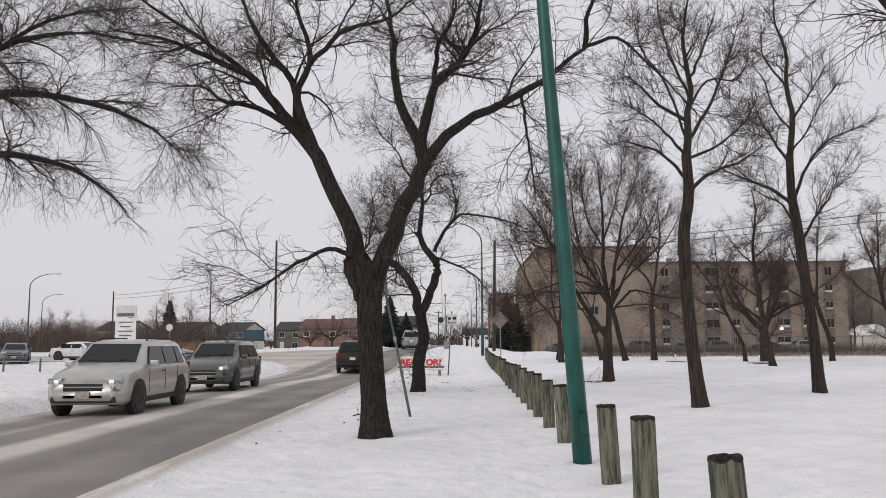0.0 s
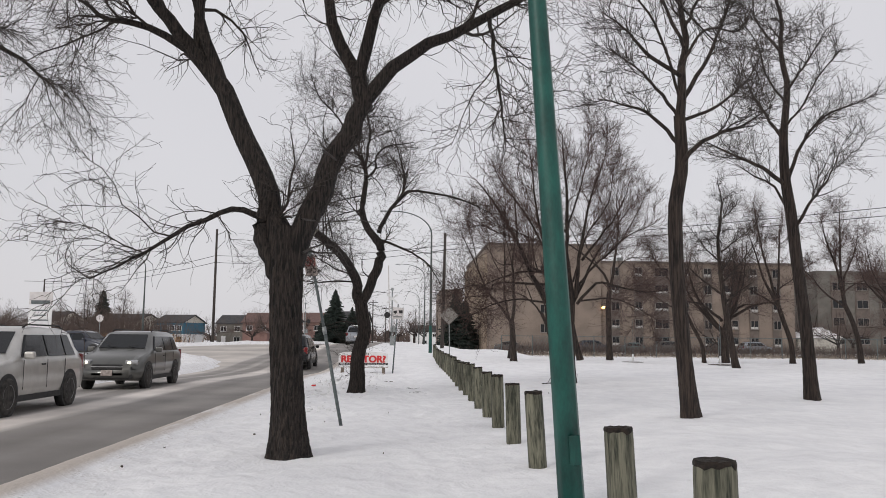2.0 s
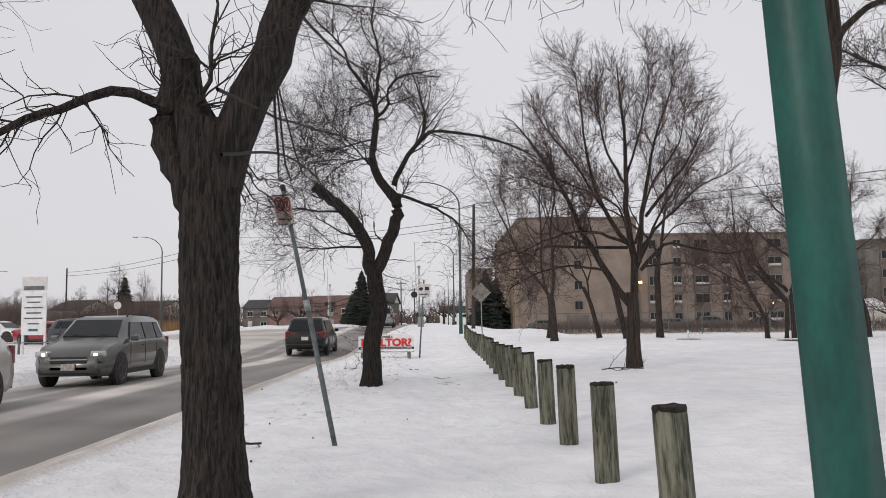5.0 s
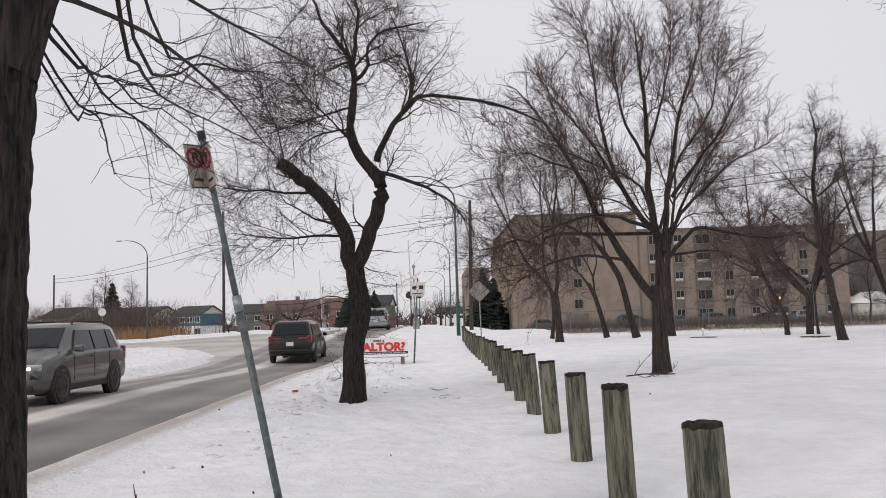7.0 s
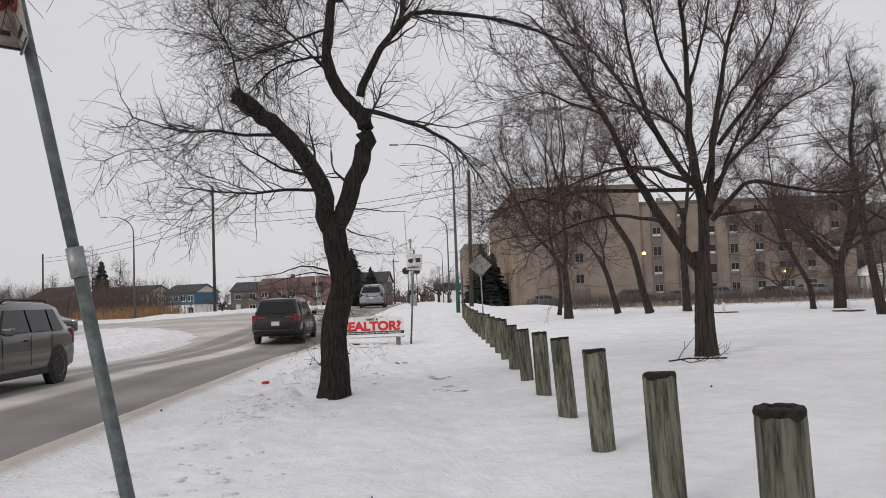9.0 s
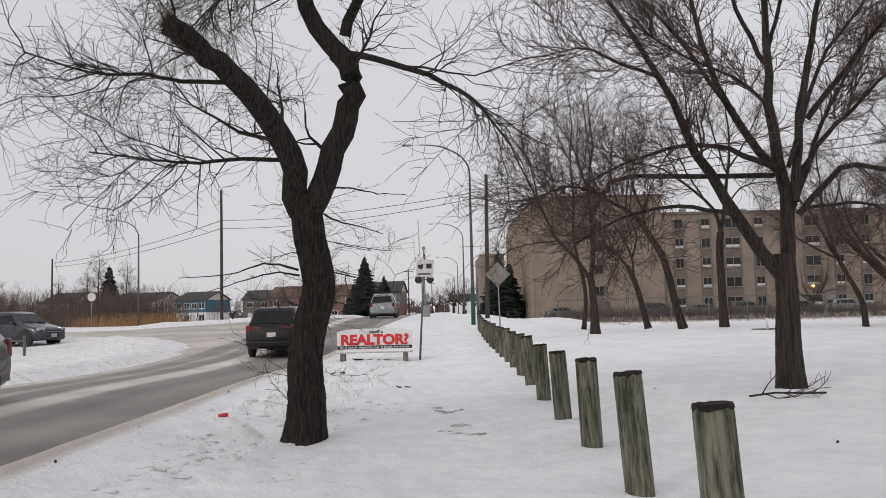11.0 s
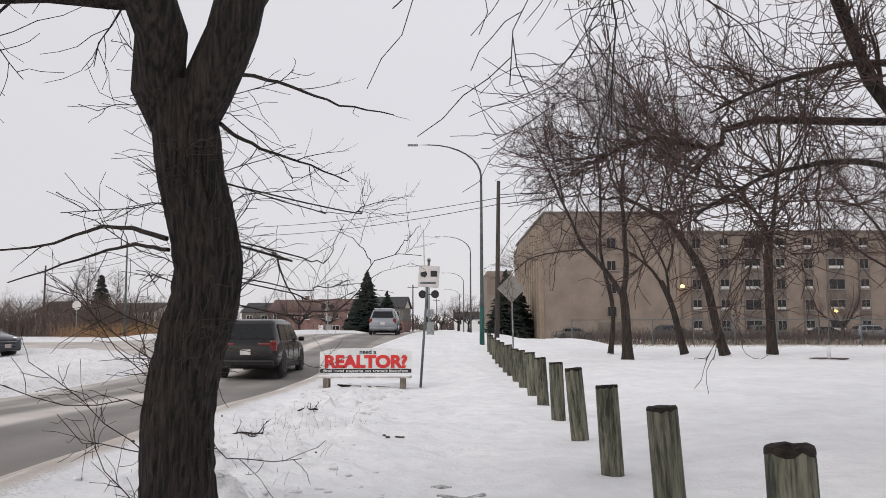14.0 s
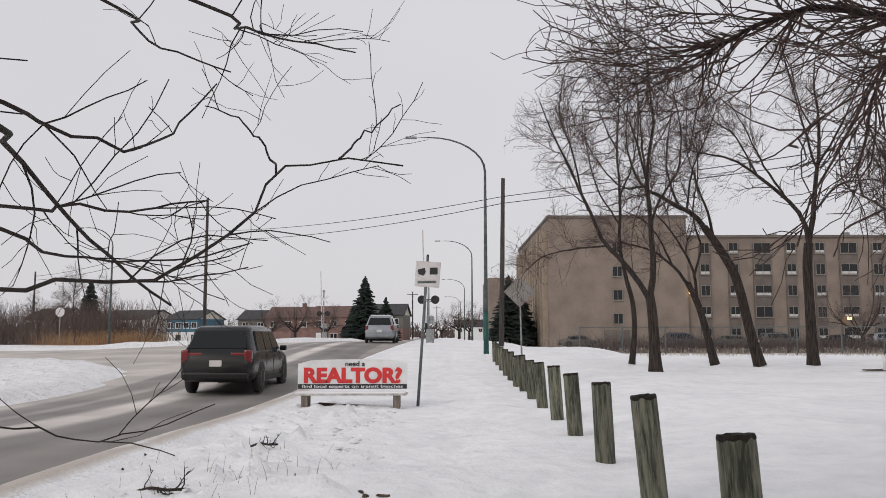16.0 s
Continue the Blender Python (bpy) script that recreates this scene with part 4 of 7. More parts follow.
def lawn_tree(label, x, y, trunk, boughs, seed):
    """A slender lawn tree with a crooked leader and many ascending limbs."""
    return tree(label, x, y, trunk, boughs, seed, 80, 620, 3100, (1.05, 0.65, 0.36), (0.07, 0.06, 0.03), (0.75, 0.75, 0.75),
                bark=BARK_GREY, r_tip=0.003, relief=0.06, flare=0.3, start=0.25, wiggle=0.22)


def park_tree(label, x, y, trunk, boughs, seed, dense=1.0):
    """A leaning tree in the row behind the lawn."""
    return tree(label, x, y, trunk, boughs, seed, int(75 * dense), int(700 * dense), int(3800 * dense), (1.5, 0.9, 0.5), (0.05, 0.03, 0.01), (0.75, 0.75, 0.75),
                bark=BARK_GREY, twig=TWIG_RED, r_tip=0.0038, relief=0.05, flare=0.3, start=0.3, wiggle=0.2)


def tall_tree(label, x, y, h, spread, seed, fork=0.5, lean=0.0, r=0.15, dense=1.0, rz=0.0, limbs=9, group="", twig=None):
    """A slender tree: one leader, with side limbs that climb from it."""
    rng = np.random.default_rng(seed)
    mid = fork * h
    trunk = bough(r, r * 0.62, (0, 0, 0), (lean * 0.45, 0.03, mid * 0.4), (lean * 0.85, -0.03, mid * 0.75), (lean, 0, mid))
    boughs = [bough(r * 0.62, 0.012, (lean, 0, mid * 0.97), (lean - 0.12, 0.08, mid + (h - mid) * 0.35), (lean + 0.08, -0.06, mid + (h - mid) * 0.68), (lean - 0.1, 0, h * 0.97))]
    for i in range(limbs):
        z0 = mid * 0.72 + (h * 0.8 - mid * 0.72) * i / limbs
        a = i * 2.4 + rng.uniform(-0.4, 0.4)
        out = spread * rng.uniform(0.6, 1.05) * (1 - 0.45 * i / limbs)
        c, s = math.cos(a), math.sin(a)
        boughs.append(bough(r * 0.38 * (1 - 0.5 * i / limbs), 0.009, (lean, 0, z0), (lean + c * out * 0.45, s * out * 0.45, z0 + out * 0.35), (lean + c * out, s * out, z0 + out * rng.uniform(0.7, 1.15))))
    return tree(label, x, y, trunk, boughs, seed, int(60 * dense), int(560 * dense), int(3400 * dense), (h * 0.14, h * 0.085, h * 0.045), (0.05, 0.05, 0.03), (0.75, 0.75, 0.75),
                bark=BARK_GREY, twig=twig or TWIG, rz=rz, r_tip=0.0032, relief=0.05, flare=0.3, group=group)


def leaning_tree(label, x, y, h, lean, seed, r=0.17, dense=0.8, rz=0.0, split=0.38, group=""):
    """A park tree whose stem leans and divides into a few long limbs."""
    rng = np.random.default_rng(seed)
    f, r = h * split, r * 0.78
    trunk = bough(r, r * 0.75, (0, 0, 0), (lean * 0.1 + rng.uniform(-0.08, 0.08), 0, f * 0.35), (lean * 0.42 + rng.uniform(-0.06, 0.06), 0, f * 0.72), (lean * 0.75, 0, f))
    boughs = []
    for i, (dx, top) in enumerate(((-0.9, 0.92), (0.35, 1.0), (1.0, 0.82), (-1.9, 0.6), (1.9, 0.62))):
        dy = rng.uniform(-1.3, 1.3)
        boughs.append(bough(r * (0.6 if i < 3 else 0.4), 0.012, (lean * 0.73, 0, f * 0.94), (lean * (0.9 + 0.15 * i) + dx * 0.4, dy * 0.4, f + (h * top - f) * 0.35),
                            (lean * 1.2 + dx * 0.9, dy * 0.8, f + (h * top - f) * 0.7), (lean * 1.3 + dx * 1.25, dy, h * top)))
    return tree(label, x, y, trunk, boughs, seed, int(60 * dense), int(560 * dense), int(3200 * dense), (h * 0.17, h * 0.1, h * 0.055), (0.05, 0.03, 0.0), (0.75, 0.75, 0.75),
                bark=BARK_GREY, twig=TWIG_RED, rz=rz, r_tip=0.0042, relief=0.05, flare=0.3, group=group, start=0.35)


old_elm()
pruned_elm()
tree("bare elm with drooping twigs beside the road", -11.9, 16.5, bough(0.26, 0.2, (0, 0, 0), (0.1, 0, 1.6), (0.2, 0, 3.6)), [
    bough(0.12, 0.012, (0.2, 0, 3.3), (1.8, -0.1, 5.0), (3.3, -0.3, 5.15), (4.6, -0.4, 4.7), (5.5, -0.5, 3.95)),
    bough(0.13, 0.012, (0.2, 0, 3.4), (2.0, 0, 6.2), (3.5, 0, 6.5), (5.3, 0, 6.0), (6.3, 0, 5.3)),
    bough(0.12, 0.012, (0.2, 0, 3.5), (1.5, 0.3, 7.0), (3.5, 0.5, 8.0), (5.8, 0.6, 7.7)),
    bough(0.1, 0.012, (0.2, 0, 3.5), (1.0, 1.0, 7.0), (2.5, 1.8, 8.8), (4.5, 2.0, 9.2)),
    bough(0.1, 0.012, (0.2, 0, 3.5), (-0.8, 0.3, 6.0), (-2.0, 0.5, 8.0)),
], 31, 85, 800, 5400, (1.5, 1.0, 0.6), (-0.06, -0.08, -0.06), (0.6, 0.6, 0.6))
tree("bare tree reaching over the lawn's edge", 6.4, 7.6, bough(0.24, 0.2, (0, 0, 0), (0, 0, 1.5), (-0.1, 0, 3.0)), [
    bough(0.13, 0.02, (-0.1, 0, 2.8), (-1.2, 0, 3.9), (-2.1, 0, 4.5), (-2.8, 0, 5.2)),
    bough(0.13, 0.02, (-0.1, 0, 2.9), (0.3, 0, 5.0), (0.6, 0, 7.0)),
    bough(0.13, 0.02, (-0.1, 0, 2.9), (1.2, 0.4, 4.6), (2.2, 0.6, 6.0)),
], 33, 30, 240, 1500, (1.2, 0.8, 0.5), (-0.05, -0.06, -0.05))
lawn_tree("slender bare tree on the snowy lawn", 5.12, 17.35, bough(0.15, 0.1, (-0.04, 0, -0), (-0.16, 0, 1.34), (-0.24, 0, 2.5), (-0.24, 0, 3.67), (-0.11, 0, 4.46), (-0.14, 0, 5.36)), [
    bough(0.09, 0.012, (-0.13, 0, 5.26), (-0.05, 0.06, 6.14), (0.03, 0.12, 6.92), (-0.06, 0.18, 7.78), (0.03, 0.24, 8.43), (0.17, 0.3, 9.2)),
    bough(0.045, 0.008, (-0.09, 0, 6.09), (-0.75, -0.17, 6.43), (-1.17, -0.33, 6.79), (-1.64, -0.5, 7.04)),
    bough(0.045, 0.008, (-0.07, 0, 5.66), (0.57, 0.27, 6.65), (1, 0.53, 7.58), (1.39, 0.8, 8.54)),
    bough(0.04, 0.008, (-0.13, 0, 4.81), (-0.58, 0.27, 5.43), (-1.02, 0.53, 5.7), (-1.42, 0.8, 5.88)),
    bough(0.055, 0.008, (-0.13, 0, 4.41), (-0, -0.2, 4.67), (0.38, -0.4, 4.92), (0.8, -0.6, 5.07), (1.21, -0.8, 5.36)),
    bough(0.035, 0.008, (-0.14, 0, 5.31), (-0.66, -0.27, 5.8), (-1.05, -0.53, 6.03), (-1.58, -0.8, 6.25)),
    bough(0.035, 0.008, (-0.13, 0, 5.26), (0.6, 0.2, 5.61), (1.29, 0.4, 6.17), (1.7, 0.6, 6.85)),
    bough(0.035, 0.008, (-0.03, 0, 6.63), (-0.33, 0.17, 7.57), (-0.51, 0.33, 8.48), (-0.5, 0.5, 9.19)),
    bough(0.035, 0.008, (-0.03, 0, 6.94), (0.25, -0.25, 7.62), (0.45, -0.5, 8.33)),
    bough(0.03, 0.008, (-0.04, 0, 6.38), (0.44, 0.13, 7.03), (1.09, 0.27, 7.07), (1.46, 0.4, 7.63)),
    bough(0.03, 0.008, (-0.11, 0, 5.67), (-0.58, -0.3, 6.8), (-1.12, -0.6, 7.4), (-1.36, -0.9, 7.98)),
], 41)
lawn_tree("slender bare tree with a crooked side limb", 9.5, 22, bough(0.16, 0.1, (0.06, 0, 0), (0, 0, 1.33), (-0.14, 0, 2.79), (-0.27, 0, 4.27), (-0.4, 0, 5.28), (-0.39, 0, 6.42)), [
    bough(0.09, 0.012, (-0.39, 0, 6.29), (-0.24, 0.06, 7.46), (-0.34, 0.12, 8.38), (-0.25, 0.18, 9.32), (-0.54, 0.24, 10.28), (-0.43, 0.3, 11.11)),
    bough(0.06, 0.008, (-0.38, 0, 5.02), (-1.08, -0.17, 5.44), (-1.87, -0.33, 5.7), (-2.46, -0.5, 5.92)),
    bough(0.045, 0.008, (-0.39, 0, 6.1), (-0.72, 0.27, 6.87), (-0.97, 0.53, 7.6), (-1.09, 0.8, 8.48)),
    bough(0.05, 0.008, (-0.38, 0, 4.96), (0.06, 0.15, 5.94), (0.67, 0.3, 6.74), (1.52, 0.45, 7.16), (2.32, 0.6, 7.52)),
    bough(0.045, 0.008, (-0.23, 0, 3.96), (0.06, -0.27, 4.6), (0.33, -0.53, 5.05), (0.54, -0.8, 5.73)),
    bough(0.035, 0.008, (-0.29, 0, 7.31), (0.13, -0.25, 8), (0.49, -0.5, 8.69)),
    bough(0.035, 0.008, (-0.38, 0, 8.28), (-0.83, 0.35, 9.26), (-0.71, 0.7, 10.33)),
    bough(0.035, 0.008, (-0.31, 0, 4.4), (-0.6, 0.17, 5.05), (-1.02, 0.33, 5.34), (-1.33, 0.5, 5.63)),
    bough(0.03, 0.008, (-0.39, 0, 6.42), (-0.08, -0.3, 6.85), (0.2, -0.6, 7.52), (0.58, -0.9, 8.05)),
    bough(0.03, 0.008, (-0.32, 0, 7.06), (-0.86, -0.2, 7.64), (-1.15, -0.4, 8.35), (-1.69, -0.6, 8.93)),
], 43)
lawn_elm()
# the row behind the lawn
park_tree("bare park tree with a forked leaning stem", 6.3, 48.5, bough(0.17, 0.13, (-0.05, 0, 0.03), (-0.06, 0, 0.98), (-0.1, 0, 1.78), (-0.18, 0, 2.35)), [
    bough(0.085, 0.012, (-0.16, 0, 2.1), (-0.79, -0.08, 3.07), (-1.36, -0.17, 3.63), (-1.77, -0.25, 4.35), (-2.32, -0.33, 5.65), (-2.88, -0.42, 6.78), (-3.28, -0.5, 7.76)),
    bough(0.1, 0.012, (-0.16, 0, 2.1), (0, 0.08, 3.41), (-0.04, 0.17, 4.57), (-0.08, 0.25, 5.59), (0.15, 0.33, 7.13), (0.13, 0.42, 8.53), (0.02, 0.5, 9.96)),
    bough(0.03, 0.01, (-1.33, 0, 3.65), (-2.17, 0.33, 3.6), (-3.12, 0.67, 3.39), (-3.68, 1, 2.92)),
    bough(0.045, 0.01, (-0.1, 0, 4.22), (0.19, -0.25, 5), (0.63, -0.5, 5.77), (0.67, -0.75, 6.86), (0.4, -1, 7.93)),
    bough(0.035, 0.01, (-0.13, 0, 5.38), (-0.78, 0.47, 5.46), (-1.34, 0.93, 6.24), (-1.76, 1.4, 7.23)),
    bough(0.035, 0.01, (-0.12, 0, 5.29), (-0.53, -0.4, 6.62), (-1, -0.8, 7.5), (-1.85, -1.2, 8.52)),
    bough(0.03, 0.01, (-2.03, 0, 5.13), (-2.3, 0.2, 6.6), (-2.59, 0.4, 7.67), (-2.37, 0.6, 9.12)),
], 51, 0.62)
park_tree("thin crooked bare park tree", 6.9, 53, bough(0.1, 0.075, (-0.31, 0, 0.11), (-0.19, 0, 1.16), (-0.22, 0, 2.11), (-0.4, 0, 2.88)), [
    bough(0.07, 0.01, (-0.38, 0, 2.78), (-0.63, 0, 4.24), (-0.57, 0, 6), (-0.63, 0, 7.59), (-0.53, 0, 9.4), (-0.74, 0, 11.43)),
    bough(0.035, 0.01, (-0.58, 0, 4.82), (-1.23, 0.33, 6.06), (-1.54, 0.67, 7.54), (-1.64, 1, 9.49)),
    bough(0.035, 0.01, (-0.58, 0, 5.8), (-0.18, -0.33, 6.92), (-0.03, -0.67, 8.21), (-0.15, -1, 9.88)),
    bough(0.03, 0.01, (-0.6, 0, 7.39), (-1.22, -0.4, 8.48), (-1.55, -0.8, 9.75)),
], 52, 0.3)
park_tree("bare park tree leaning away from its neighbours", 9.5, 53, bough(0.14, 0.1, (-0.11, 0, 0.11), (-0.34, 0, 1.15), (-0.6, 0, 2.11), (-0.94, 0, 2.88)), [
    bough(0.06, 0.01, (-0.9, 0, 2.78), (-1.48, -0.15, 3.44), (-2.08, -0.3, 3.87), (-3.06, -0.45, 4.19), (-4.23, -0.6, 4.23)),
    bough(0.055, 0.01, (-0.62, 0, 2.11), (-0.67, 0.14, 3.18), (-1.01, 0.28, 4.07), (-1.48, 0.42, 4.88), (-2.01, 0.56, 5.69), (-2.14, 0.7, 6.93)),
    bough(0.045, 0.01, (-0.72, 0, 3.07), (-0.49, -0.12, 4.02), (-0.76, -0.25, 5.17), (-0.57, -0.38, 6.71), (-0.66, -0.5, 8.06)),
    bough(0.04, 0.01, (-1.44, 0, 3.46), (-1.81, 0.33, 4.47), (-2.2, 0.67, 5.11), (-2.91, 1, 5.56)),
], 53, 0.4)
park_tree("dark bare park tree leaning steeply", 11.1, 53, bough(0.185, 0.115, (-0.19, 0, 0.09), (-0.5, 0, 1.34), (-0.74, 0, 2.49), (-1, 0, 3.36), (-1.51, 0, 4.23), (-1.91, 0, 4.82)), [
    bough(0.095, 0.012, (-1.88, 0, 4.76), (-2.52, -0.1, 5.39), (-3.31, -0.2, 5.77), (-3.91, -0.3, 6.08), (-4.39, -0.4, 6.71), (-4.62, -0.5, 7.86), (-4.53, -0.6, 9.22)),
    bough(0.055, 0.01, (-1.56, 0, 4.27), (-1.75, 0.2, 5.44), (-2.01, 0.4, 6.47), (-2.24, 0.6, 7.72), (-2.14, 0.8, 9.21)),
    bough(0.045, 0.01, (-2.78, 0, 5.56), (-3.02, 0.4, 6.87), (-2.76, 0.8, 8.59), (-2.29, 1.2, 10.38)),
    bough(0.045, 0.01, (-3.81, 0, 6.1), (-4.03, -0.33, 7.51), (-4.2, -0.67, 9), (-4.52, -1, 10.67)),
    bough(0.04, 0.01, (-2.49, 0, 5.4), (-2.38, -0.4, 6.7), (-1.98, -0.8, 7.78), (-1.69, -1.2, 8.84)),
], 54, 0.55)
park_tree("upright bare park tree with a wide fork", 12.9, 53, bough(0.19, 0.14, (-0.19, 0, 0.06), (-0.22, 0, 1.7), (-0.24, 0, 3.23), (-0.16, 0, 4.2)), [
    bough(0.09, 0.012, (-0.17, 0, 3.91), (-0.34, -0.08, 4.88), (-0.95, -0.17, 5.74), (-1.91, -0.25, 6.51), (-2.89, -0.33, 7.09), (-4.06, -0.42, 7.27), (-4.65, -0.5, 7.64)),
    bough(0.105, 0.012, (-0.17, 0, 4.01), (0.11, 0.08, 5.39), (0.35, 0.16, 6.79), (0.51, 0.24, 8.21), (0.43, 0.32, 9.86), (0.63, 0.4, 11.13)),
    bough(0.045, 0.01, (-0.88, 0, 5.77), (-1.45, 0.4, 7.04), (-1.85, 0.8, 8.36), (-2.27, 1.2, 9.51)),
    bough(0.045, 0.01, (0.07, 0, 5.28), (0.76, -0.27, 6.11), (1.6, -0.53, 6.3), (2.41, -0.8, 6.2)),
    bough(0.045, 0.01, (0.28, 0, 6.76), (-0.35, -0.4, 8.25), (-0.84, -0.8, 9.72), (-1.34, -1.2, 10.76)),
    bough(0.045, 0.01, (0.29, 0, 6.96), (1.36, 0.33, 8.44), (2.2, 0.67, 9.97), (2.84, 1, 11.12)),
    bough(0.035, 0.01, (-1.82, 0, 6.56), (-2.45, 0.27, 8.02), (-3.13, 0.53, 8.7), (-3.41, 0.8, 9.81)),
], 55, 0.8)
leaning_tree("bare park tree behind the lawn", 17.6, 50.5, 8.0, -1.4, 56, 0.15, 0.9)
round_tree("old bare tree with several stems", 18.6, 50.0, 9.0, 3.2, 2.0, 57, 7, 1.0, 0.0, 0.28)
leaning_tree("bare park tree behind the lawn", 22.6, 50.0, 9.5, 1.0, 58, 0.2, 0.9, 170)
leaning_tree("bare park tree behind the lawn", 27.5, 51.5, 9.5, -1.2, 59, 0.22, 0.9)
tall_tree("tall bare tree behind the lawn", 16.0, 42.0, 9.5, 2.4, 60, 0.45, -0.6, 0.17, 1.0)
round_tree("bare tree at the lawn's far edge", 24.0, 41.0, 8.5, 3.0, 2.4, 61, 8, 1.0)


# ---- along the path ----
def bollard_mesh(seed):
    """A round timber post with flattened, worn sides and a weathered top edge."""
    rng = np.random.default_rng(seed)
    sides, rows = 20, [(-0.25, 1.0), (0.0, 1.0), (0.3, 1.0), (0.6, 0.99), (0.78, 0.985), (0.82, 0.97), (0.84, 0.93)]
    wob = 1 + 0.012 * np.sin(np.arange(sides) * 2 * math.pi / sides * 3 + rng.uniform(0, 6)) + rng.normal(0, 0.008, sides)
    bm = bmesh.new()
    loops = []
    for z, k in rows:
        loops.append([bm.verts.new((0.106 * k * wob[i] * math.cos(i * 2 * math.pi / sides), 0.106 * k * wob[i] * math.sin(i * 2 * math.pi / sides),
                                    z + (0.006 * math.sin(i * 0.9 + seed) if z > 0.7 else 0))) for i in range(sides)])
    for a, b in zip(loops, loops[1:]):
        for i in range(sides):
            bm.faces.new((a[i], a[(i + 1) % sides], b[(i + 1) % sides], b[i]))
    for f in bm.faces:
        f.smooth = True
    return bm


def bollard_cap(seed):
    """The dark, softened band and top of a rotting post."""
    rng = np.random.default_rng(seed + 50)
    sides = 20
    bm = bmesh.new()
    jag = rng.normal(0, 0.009, sides)
    rows = []
    for r, z, j in ((0.1055, 0.822, 1.0), (0.1045, 0.84, 0.0), (0.098, 0.852, 0.3), (0.06, 0.846, 0.6)):
        rows.append([bm.verts.new((r * math.cos(i * 2 * math.pi / sides), r * math.sin(i * 2 * math.pi / sides), z + j * jag[i])) for i in range(sides)])
    for p, q in zip(rows, rows[1:]):
        for i in range(sides):
            bm.faces.new((p[i], p[(i + 1) % sides], q[(i + 1) % sides], q[i]))
    bm.faces.new(rows[-1])
    return bm


bollards = []
for k in range(3):
    b = thing("bollard", 1.7, 0, 0, 0, "round weathered green-grey timber post in snow", "post", "posts along the path")
    part("shaft", bollard_mesh(k), POST_WOOD, b)
    part("top_cap", bollard_cap(k), POST_TOP, b, "dark rotted top")
    bollards.append(b)
spots = [2.9, 5.1, 7.2, 9.15, 12.85, 15.05, 17.2, 19.0, 21.08, 23.03, 25.08, 27.2, 29.35, 31.55, 33.9, 36.4, 38.5, 40.8, 42.9, 45.1, 47.3, 49.6, 51.9, 54.2, 56.6, 59.0]
rng_post = random.Random(4)
for k, y in enumerate(spots):
    x = float(np.interp(y, (5, 15, 25, 30, 37, 45, 60), (1.6, 1.7, 1.83, 1.91, 2.1, 2.2, 2.35)))
    x += {5.1: 0.08, 9.15: 0.05}.get(y, 0.0)
    lean_x, lean_y = rng_post.uniform(-4.5, -0.5) - (1.3 if 22 < y < 37 else 0), rng_post.uniform(-3, 1)
    m = pose(x, y, ground_at(x, y) + rng_post.uniform(-0.03, 0.03), lean_y, lean_x) @ pose(0, 0, 0, 0, 0, rng_post.uniform(0, 360)) if k else pose(x, y, ground_at(x, y))
    if k < 3:
        bollards[k].matrix_basis = m
    else:
        copy_thing(bollards[k % 3], m)

# the leaning green lamp post
gp = thing("street_lamp", 1.6, 10.53, ground_at(1.6, 10.53) - 0.05, 0, "tall green-painted steel street lamp post, leaning", "street lamp")
part("post", tube_mesh("post", [(0, 0, 0), (-0.13, 0, 2.0), (-0.26, 0, 4.0), (-0.39, 0, 6.0), (-0.55, 0, 8.6)], [0.12, 0.106, 0.092, 0.078, 0.058], 8), GREEN, gp)
part("arm", tube_mesh("arm", [(-0.55, 0, 8.5), (-0.8, 0, 9.4), (-1.5, 0, 9.75), (-2.4, 0, 9.8)], [0.045, 0.04, 0.035, 0.03], 8), GREEN, gp)
part("lamp_head", box(0.6, 0.22, 0.12, 0.04, (-2.6, 0, 9.8)), GALV, gp)
part("access_cover", box(0.1, 0.012, 0.26, 0.01, (0.0, -0.117, 0.55), (3.5, -3.7, 0)), GREEN, gp)

# the leaning no-stopping sign
ns = thing("no_parking_sign", -0.91, 17.4, ground_at(-0.91, 17.4), 0, "weathered red and white no-parking sign on a leaning post", "sign")
part("post", tube_mesh("post", [(0.02, 0, -0.1), (-0.32, 0, 1.62)], [0.03, 0.03], 10), GREY_POLE, ns)
part("upper_post", tube_mesh("upper_post", [(-0.31, 0, 1.55), (-0.605, 0, 2.98)], [0.025, 0.025], 10), GREY_POLE, ns)
part("collar", tube_mesh("collar", [(-0.305, 0, 1.53), (-0.33, 0, 1.66)], [0.037, 0.037], 10), GALV, ns)
part("post_cap", tube_mesh("post_cap", [(-0.595, 0, 2.93), (-0.608, 0, 3.0)], [0.033, 0.033], 10), TRIM, ns)
